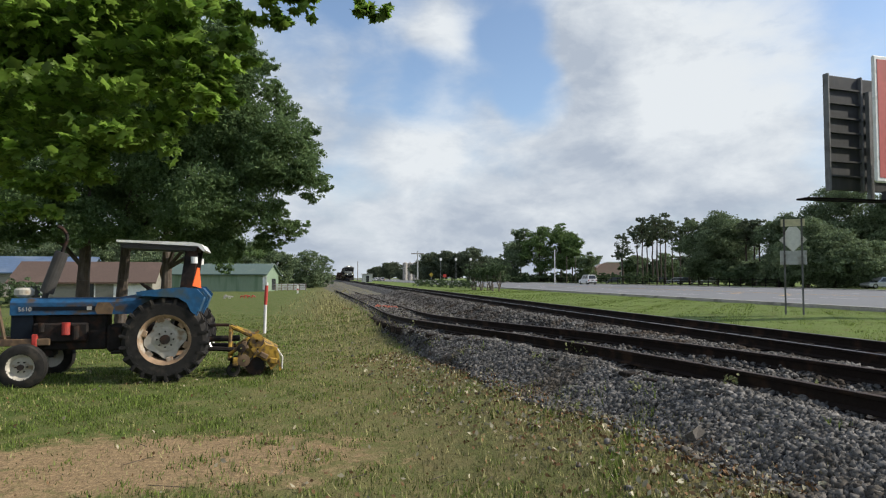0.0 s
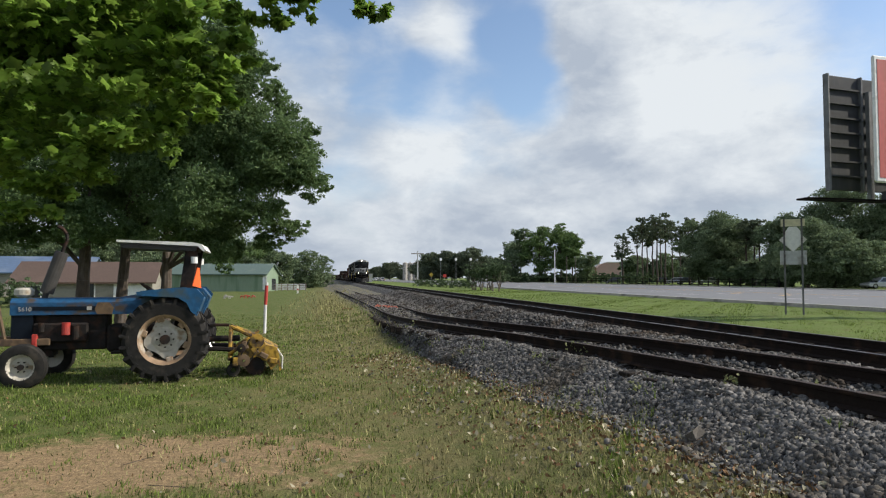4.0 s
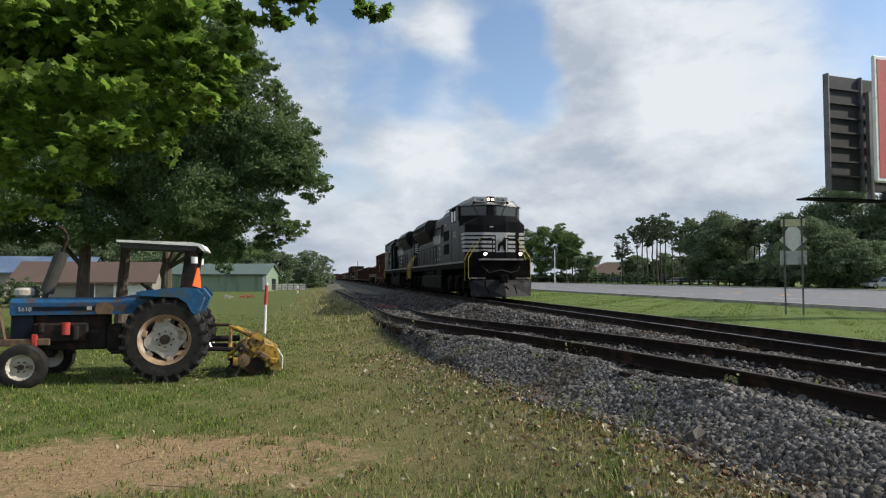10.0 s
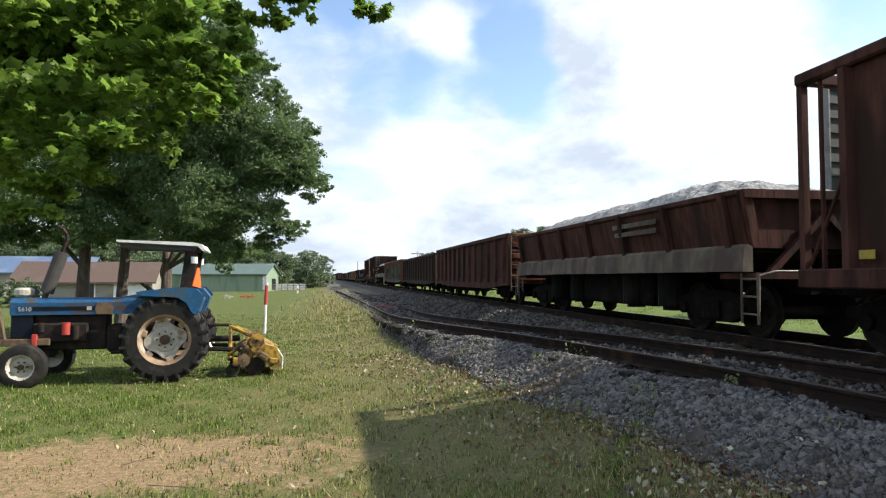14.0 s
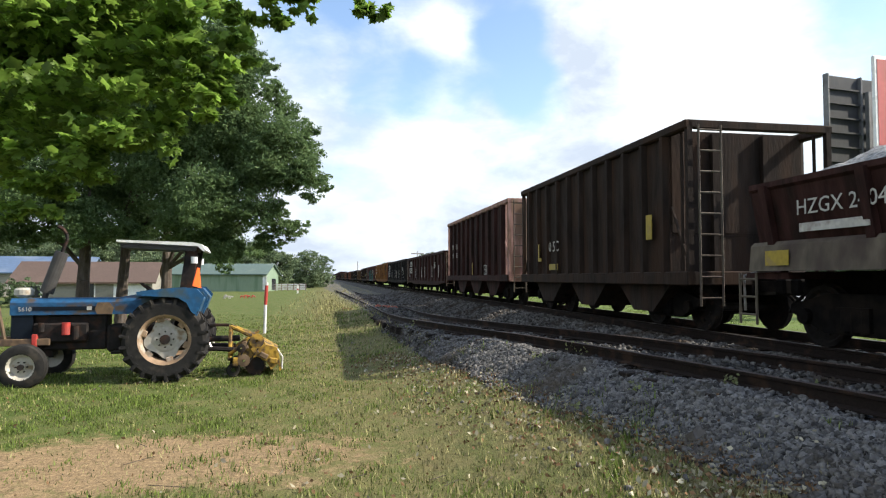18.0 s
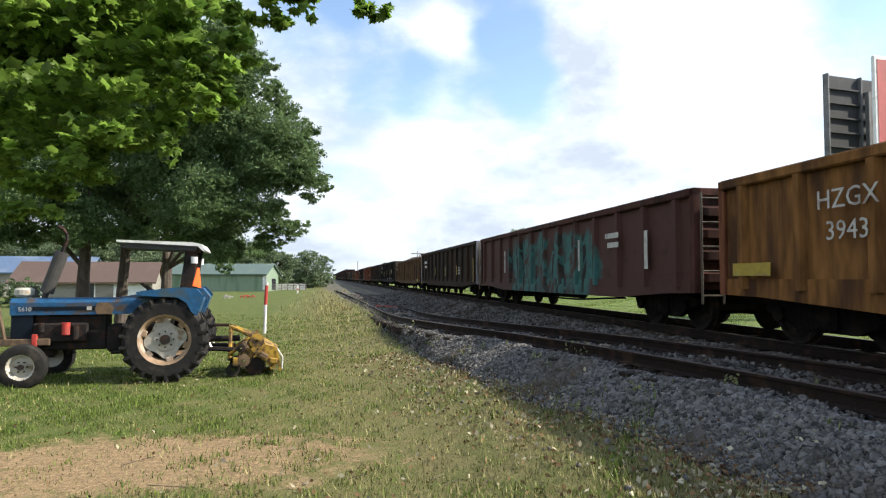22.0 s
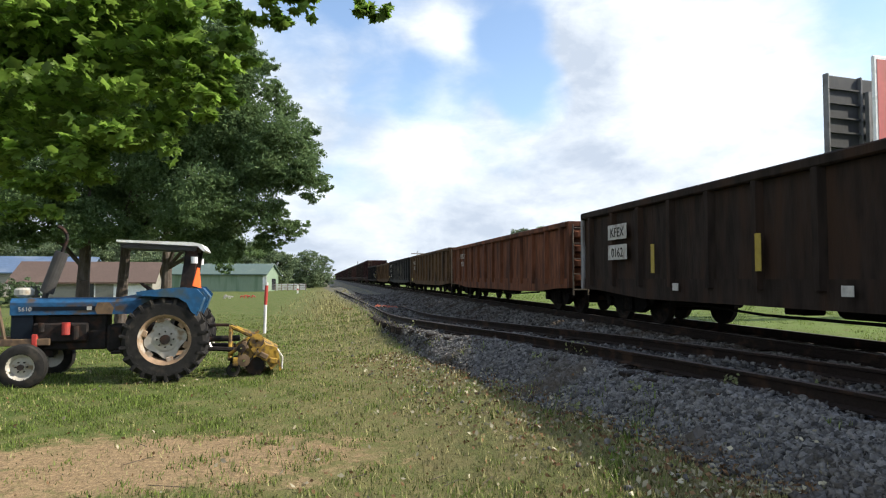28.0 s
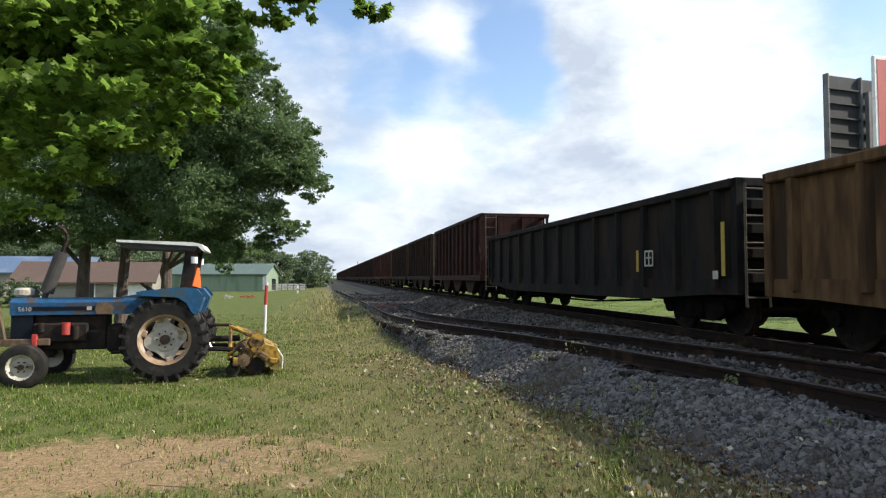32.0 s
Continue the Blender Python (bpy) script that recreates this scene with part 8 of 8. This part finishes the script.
# ---- vehicles ----
CAR_GLASS = glass("car_glass", (0.03, 0.035, 0.04))


def vehicle(name, x, y, z, turn, paint, label, length=4.7, height=1.75, group="parked cars"):
    """A road car along its own y axis: shell with sloped ends, glazing, wheels and lamps."""
    v = thing(name, pose(x, y, z, 0, 0, turn), label, "car", group)
    h, w = length / 2, 0.92
    sh = height * 0.55
    body = Shape().prism([(-h, 0.35), (-h + 0.05, sh * 0.9), (-h + 0.5, sh), (h - 1.2, sh), (h - 0.1, sh * 0.85), (h, 0.45), (h - 0.1, 0.3), (-h + 0.1, 0.3)], "x", -w, w)
    part("body", body, paint, v)
    part("cabin", Shape().add([(-w, -h + 0.12, sh), (w, -h + 0.12, sh), (w, h - 1.2, sh), (-w, h - 1.2, sh), (-w * 0.8, -h + 0.42, height), (w * 0.8, -h + 0.42, height), (w * 0.8, h - 2.0, height), (-w * 0.8, h - 2.0, height)],
                              [(4, 5, 6, 7), (0, 1, 5, 4), (1, 2, 6, 5), (2, 3, 7, 6), (3, 0, 4, 7)]), paint, v)
    for sd in (-1, 1):
        part("side_glass", Shape().add([(sd * w * 0.985, -h + 0.4, sh + 0.08), (sd * w * 0.985, h - 1.5, sh + 0.08), (sd * w * 0.85, h - 2.02, height - 0.12), (sd * w * 0.85, -h + 0.55, height - 0.12)], [(0, 1, 2, 3)]), CAR_GLASS, v)
    part("rear_glass", Shape().add([(-w * 0.85, -h + 0.13, sh + 0.06), (w * 0.85, -h + 0.13, sh + 0.06), (w * 0.72, -h + 0.355, height - 0.12), (-w * 0.72, -h + 0.355, height - 0.12)], [(0, 1, 2, 3)]), CAR_GLASS, v)
    part("windscreen", Shape().add([(-w * 0.88, h - 1.26, sh + 0.06), (w * 0.88, h - 1.26, sh + 0.06), (w * 0.74, h - 1.93, height - 0.08), (-w * 0.74, h - 1.93, height - 0.08)], [(0, 1, 2, 3)]), CAR_GLASS, v)
    for sd in (-1, 1):
        for yy in (-h + 0.85, h - 0.9):
            wh = part("wheel", lambda: Shape().turn([(0.2, -0.11), (0.31, -0.11), (0.34, -0.07), (0.34, 0.07), (0.31, 0.11), (0.2, 0.11)], (0, 0, 0), "x", 18), RUBBER, v, "", (sd * (w - 0.08), yy, 0.34), "car")
            part("rim", lambda: Shape().turn([(0.0, 0.1), (0.15, 0.1), (0.21, 0.06), (0.21, -0.06), (0.15, -0.1), (0.0, -0.1)], (0, 0, 0), "x", 14), GALV, wh, "", (0, 0, 0), "car")
        part("tail_lamp", Shape().box(sd * 0.78 - 0.1, sd * 0.78 + 0.1, -h - 0.01, -h + 0.06, sh * 0.7, sh * 0.88), RED, v)
    part("bumper", Shape().box(-w * 0.95, w * 0.95, -h - 0.05, -h + 0.08, 0.35, 0.55, c=0.02), CANOPY_UNDER, v)
    part("licence_panel", Shape().box(-0.25, 0.25, -h - 0.012, -h, sh * 0.7, sh * 0.82), GRAB, v)
    return v


WHITE_CAR = mat("white_car_paint", (0.7, 0.71, 0.72), 0.3, 0, 0.04, 3)
SILVER_CAR = mat("silver_car_paint", (0.35, 0.36, 0.37), 0.3, 0.5, 0.05, 3)
DARK_CAR = mat("dark_car_paint", (0.05, 0.055, 0.065), 0.3, 0.2, 0.05, 3)
van = vehicle("white_suv", 52.5, 126, 0.52, 0, WHITE_CAR, "white sport utility vehicle driving along the highway", 5.0, 1.95, "moving cars")


def lane_y(sight, x):
    """How far along the highway a bearing meets the lane at x."""
    p = ahead(sight, 492, 1.0)
    return p.y * x / p.x


MOVERS.append((van, [(t, pose(52.5, lane_y(b, 52.5), 0.52)) for t, b in ((0, 1040), (0.8, 989), (1.6, 944), (2.4, 909), (3.2, 881), (5.5, 815), (6.5, 796), (8.0, 772), (12.0, 732), (18.0, 698), (25.0, 676), (32.0, 662))]))
for sight, d, tn, m, lab in ((1195, 152, 60, SILVER_CAR, "silver car parked under the pines"), (1212, 150, 60, DARK_CAR, "dark car parked under the pines"), (1252, 140, 70, SILVER_CAR, "silver car parked under the trees"), (1165, 156, 60, DARK_CAR, "dark car parked under the pines"),
                          (1560, 84, 80, SILVER_CAR, "silver car parked over the highway"), (1085, 165, 60, DARK_CAR, "dark car parked before the warehouse"), (664, 300, 20, WHITE_CAR, "white car far down the highway"), (674, 280, 15, SILVER_CAR, "pale car far down the highway")):
    x, y, z = plant(sight, d, 0.47)
    vehicle("parked_car", x, y, z, tn, m, lab, 4.6, 1.5)

# ---- grass, litter and stones ----
rng = np.random.default_rng(12)


def bare_mask(x, y):
    """How bare the sandy patch near the camera is, 0 to 1."""
    r = ((x + 1.85) * 0.43) ** 2 + ((y - 7.1) * 0.85) ** 2 + 0.7 * waves(x, y, 0.5, 3.0)
    return np.clip((1.3 - r) / 0.6, 0, 1)


def blades(name, n, xr, yr, h0, h1, keep, material, label, seed, width=0.006):
    g = np.random.default_rng(seed)
    # more blades close by, fewer further off
    y = yr[0] + (yr[1] - yr[0]) * g.random(n) ** 1.7
    x = xr[0](y) + (xr[1](y) - xr[0](y)) * g.random(n)
    tuft = waves(x, y, 0.35, 5.0) + 0.7 * waves(x, y, 1.1, 6.0)
    ok = keep(x, y, g.random(n), tuft)
    x, y, tuft = x[ok], y[ok], tuft[ok]
    z = top_height(x, y)
    n = len(x)
    h = (h0 + (h1 - h0) * g.random(n)) * (1 + 0.75 * np.clip(tuft, -0.9, 1.3))
    a, lean = g.uniform(0, 6.28, n), g.normal(0, 0.55, n) * h
    wv = width * (0.7 + 0.6 * g.random(n)) * (1 + y / 14)
    base = np.stack([x, y, z - 0.01], -1)
    side = np.stack([np.cos(a), np.sin(a), np.zeros(n)], -1) * wv[:, None]
    tip = base + np.stack([np.cos(a + 1.2) * lean, np.sin(a + 1.2) * lean, h], -1)
    co = np.stack([base - side, base + side, tip], 1).reshape(-1, 3)
    me = bpy.data.meshes.new(name)
    me.vertices.add(3 * n)
    me.vertices.foreach_set("co", co.astype(np.float32).ravel())
    me.loops.add(3 * n)
    me.loops.foreach_set("vertex_index", np.arange(3 * n, dtype=np.int32))
    me.polygons.add(n)
    me.polygons.foreach_set("loop_start", np.arange(0, 3 * n, 3, dtype=np.int32))
    me.update(calc_edges=True)
    me.materials.append(material)
    return tagged(new(name, me), label, "grass", kind="stuff")


BLADE_GREEN = mat("grass_green", (0.13, 0.18, 0.036), 0.7, 0, 0.15, 8, island=0.7, trans=0.3, spec=0.25)
BLADE_DRY = mat("grass_dry", (0.25, 0.235, 0.105), 0.8, 0, 0.15, 8, island=0.65, trans=0.2, spec=0.2)
left_edge, right_edge = (lambda y: -0.62 * y - 1.0), (lambda y: np.minimum(0.75 * y + 0.5, blend(SID_Y, SID_X, y) - np.interp(y, [9, 24], [1.7, 0.5])))
blades("lawn_grass", 270000, (left_edge, right_edge), (4.2, 34), 0.02, 0.058,
       lambda x, y, u, t: (u < (0.8 - 0.79 * bare_mask(x, y) + 0.4 * t) * np.clip((36 - y) / 16, 0, 1)) & (u < 1.0 - 0.78 * np.clip((x + 2.5) / 3.5, 0, 1) + 0.45 * waves(x, y, 0.9, 8.0)), BLADE_GREEN, "short green lawn grass", 31, 0.005)
blades("dry_grass", 95000, (left_edge, right_edge), (4.2, 40), 0.02, 0.085,
       lambda x, y, u, t: (u < (0.3 + 0.5 * np.clip((x + 2) / 4, 0, 1) - 0.5 * t) * np.clip((38 - y) / 18, 0, 1)) & (u < 1.0 - 0.85 * bare_mask(x, y)), BLADE_DRY, "dry straw-coloured grass", 32)
blades("verge_weeds", 6000, (lambda y: blend(SID_Y, SID_X, y) - 3.2, lambda y: blend(SID_Y, SID_X, y) - 1.2), (4.5, 40), 0.04, 0.1,
       lambda x, y, u, t: (t > 0.35) & (u < 0.8), BLADE_GREEN, "tufts of weeds along the ballast edge", 33, 0.008)
blades("tall_dry_grass", 30000, (lambda y: 0 * y - 2.5, lambda y: 0 * y + 2.4), (20, 80), 0.05, 0.26,
       lambda x, y, u, t: u < 0.9 * np.exp(-((x - 0.3) / 0.8) ** 2 - ((y - 40) / 9) ** 2) * (0.6 + 0.5 * t) + 0.05, BLADE_DRY, "tall dry grass beside the siding", 34, 0.006)

blades("verge_grass", 90000, (lambda y: 0 * y + 10.6, lambda y: 0 * y + 22.4), (4, 75), 0.015, 0.05,
       lambda x, y, u, t: u < 0.75 + 0.35 * t, BLADE_GREEN, "mown green grass between the railway and the highway", 35, 0.005)

# fallen leaves and scraps of bark
LITTER = mat("pale_leaf_litter", (0.3, 0.275, 0.19), 0.8, 0, 0.2, 12, island=0.5, spec=0.2)
LITTER_BROWN = mat("brown_leaf_litter", (0.17, 0.1, 0.05), 0.85, 0, 0.2, 12, island=0.4, spec=0.2)
for nm, n, m, sd, sz in (("pale_litter", 1500, LITTER, 41, 0.06), ("brown_litter", 2600, LITTER_BROWN, 42, 0.05)):
    g = np.random.default_rng(sd)
    y = 4.3 + 22 * g.random(n) ** 2
    x = -0.6 * y - 0.5 + (np.minimum(0.75 * y + 0.5, blend(SID_Y, SID_X, y) - 1.2) + 0.6 * y + 0.5) * g.random(n) ** (0.5 if nm == "pale_litter" else 0.8)
    near_edge = g.random(n) < 0.7
    y = np.where(near_edge, 4.2 + 11 * g.random(n) ** 1.4, y)
    x = np.where(near_edge, blend(SID_Y, SID_X, y) - 2.3 - np.abs(g.normal(0, 0.75, n)) + 0.35, x)
    pos = np.stack([x, y, top_height(x, y) + 0.025 + 0.02 * g.random(n)], -1)
    me = scatter_mesh(nm, DIAMOND[0], DIAMOND[1], pos, spin_matrices(g, n), sz * g.uniform(0.5, 1.3, n), m)
    tagged(new(nm, me), "scattered dead leaves on the grass", "litter", kind="stuff")
g = np.random.default_rng(77)
s = Shape()
for k in range(26):
    y = 4.8 + 16 * g.random() ** 1.6
    x = g.uniform(-0.55 * y, 2.3)
    a, ln = g.uniform(0, 6.28), g.uniform(0.08, 0.35)
    z = float(top_height(np.array(x), np.array(y))) + 0.03
    s.rod((x, y, z), (x + ln * math.cos(a), y + ln * math.sin(a), z + 0.01), 0.0035, 5)
tagged(part("twigs", s, BARK), "fallen twigs on the lawn", "litter", kind="stuff")

STONE = mat("ballast_pieces", (0.112, 0.107, 0.1), 0.9, 0, 0.3, 40, (0.085, 0.07, 0.052), 0.5, 0.8, island=0.75, bump=0.2, spec=0.3)
PEBBLE = ([(-0.5, -0.4, -0.3), (0.45, -0.5, -0.35), (0.5, 0.4, -0.3), (-0.4, 0.5, -0.35), (-0.35, -0.45, 0.3), (0.4, -0.3, 0.4), (0.35, 0.42, 0.28), (-0.5, 0.3, 0.36)],
          [(0, 3, 2, 1), (4, 5, 6, 7), (0, 1, 5, 4), (1, 2, 6, 5), (2, 3, 7, 6), (3, 0, 4, 7)])


GRIMY_STONE = mat("grimy_ballast_pieces", (0.098, 0.094, 0.088), 0.92, 0, 0.3, 40, (0.05, 0.038, 0.028), 0.5, 0.8, island=0.8, bump=0.2, spec=0.15)


def stones(name, n, xr, yr, size, seed, power=1.6, label="crushed grey ballast stones", slack=None, material=None):
    g = np.random.default_rng(seed)
    y = yr[0] + (yr[1] - yr[0]) * g.random(n) ** power
    x = xr[0](y) + (xr[1](y) - xr[0](y)) * g.random(n)
    ok = ballast_height(x, y) > base_height(x, y) - (0.02 if slack is None else slack * g.random(n) ** 2)
    x, y = x[ok], y[ok]
    n, z = len(x), top_height(x, y)
    pos = np.stack([x, y, z + 0.3 * size * g.random(n)], -1)
    sz = size * (0.55 + 0.8 * g.random(n) ** 2) * (1 + y / 60)
    rot = spin_matrices(g, n) * g.uniform(0.7, 1.25, (n, 1, 3))
    me = scatter_mesh(name, PEBBLE[0], PEBBLE[1], pos, rot, sz, material or STONE)
    return tagged(new(name, me), label, "ballast", kind="stuff")


sid_x = lambda y: blend(SID_Y, SID_X, y)
stones("shoulder_stones", 48000, (lambda y: sid_x(y) - 3.1, lambda y: sid_x(y) - 1.0), (3.0, 14), 0.052, 51, 1.2, slack=0.16)
stones("grimy_shoulder_stones", 9000, (lambda y: sid_x(y) - 2.2, lambda y: sid_x(y) - 0.9), (11.0, 26), 0.05, 56, 1.2, "grimy ballast stones beside the siding", 0.16, GRIMY_STONE)
stones("strewn_stones", 120, (lambda y: sid_x(y) - 3.3, lambda y: sid_x(y) - 2.3), (3.5, 22), 0.045, 52, slack=9)
stones("siding_stones", 4500, (lambda y: sid_x(y) - 1.2, lambda y: sid_x(y) + 1.3), (5, 26), 0.055, 53, material=GRIMY_STONE)
stones("worn_gravel", 9000, (lambda y: sid_x(y) - 1.1, lambda y: np.minimum(sid_x(y) + 3.2, 7.0)), (13, 60), 0.06, 55, 1.3, "thin grey gravel between the rails of the siding", 9, GRIMY_STONE)
stones("main_stones", 26000, (lambda y: np.maximum(sid_x(y) + 0.9, 0), lambda y: 0 * y + 7.0), (6, 60), 0.06, 54, 1.4, material=GRIMY_STONE)
for k, (x, y, r) in enumerate(((3.9, 6.3, 0.12), (4.15, 9.4, 0.09), (3.0, 8.6, 0.1), (2.5, 10.5, 0.08), (3.4, 5.6, 0.13))):
    st = part("loose_rock", Shape().add([tuple(c * r * (1 + 0.25 * math.sin(7 * c + k + i)) for i, c in enumerate(v)) for v in PEBBLE[0]], PEBBLE[1]), STONE, None, "", (x, y, float(top_height(np.array(x), np.array(y))) + r * 0.25), None, (10 * k, 5 * k, 50 * k))
    tagged(st, "larger pale rock on the ballast", "rock", "larger rocks")
# leafy weeds in the stones
WEED = mat("weed_leaf", (0.2, 0.22, 0.09), 0.7, 0, 0.2, 9, island=0.4, trans=0.3)
for k, (x, y, h) in enumerate(((3.95, 9.6, 0.3), (4.75, 5.6, 0.16), (4.25, 6.4, 0.14), (2.2, 17.5, 0.25), (3.6, 7.2, 0.12), (2.9, 7.0, 0.14), (2.4, 9.0, 0.16), (3.3, 9.9, 0.14))):
    z = float(top_height(np.array(x), np.array(y)))
    g = np.random.default_rng(200 + k)
    me = crown_mesh("weed", [((g.normal(0, h * 0.4), g.normal(0, h * 0.4), h * g.uniform(0.2, 0.9)), h * 0.3) for _ in range(6)], 1400, 0.05, 210 + k, WEED)
    ob = tagged(new("weed", me), "pale leafy weed in the ballast", "weed", "weeds in the ballast")
    ob.matrix_basis = pose(x, y, z)
# orange tape by the siding
TAPE = mat("faded_tape", (0.36, 0.09, 0.05), 0.7, 0, 0.25, 12, (0.2, 0.07, 0.05), 0.4, 5)
for k, (x, y) in enumerate(((3.3, 33.5), (2.9, 34.5), (1.2, 36.5))):
    z = float(top_height(np.array(x), np.array(y)))
    s = Shape()
    rnd = random.Random(k)
    for j in range(5):
        a, b = rnd.uniform(-0.3, 0.3), rnd.uniform(-0.4, 0.4)
        s.path([(a, b, 0.02), (a + 0.08, b + 0.1, rnd.uniform(0.06, 0.16)), (a + 0.2, b + 0.05, 0.03)], 0.025)
    tagged(part("tape_bundle", s, TAPE if k < 2 else LITTER_BROWN, None, "", (x, y, z)), "crumpled orange tape beside the siding" if k < 2 else "brown scrap lying in the grass", "debris")

motions()
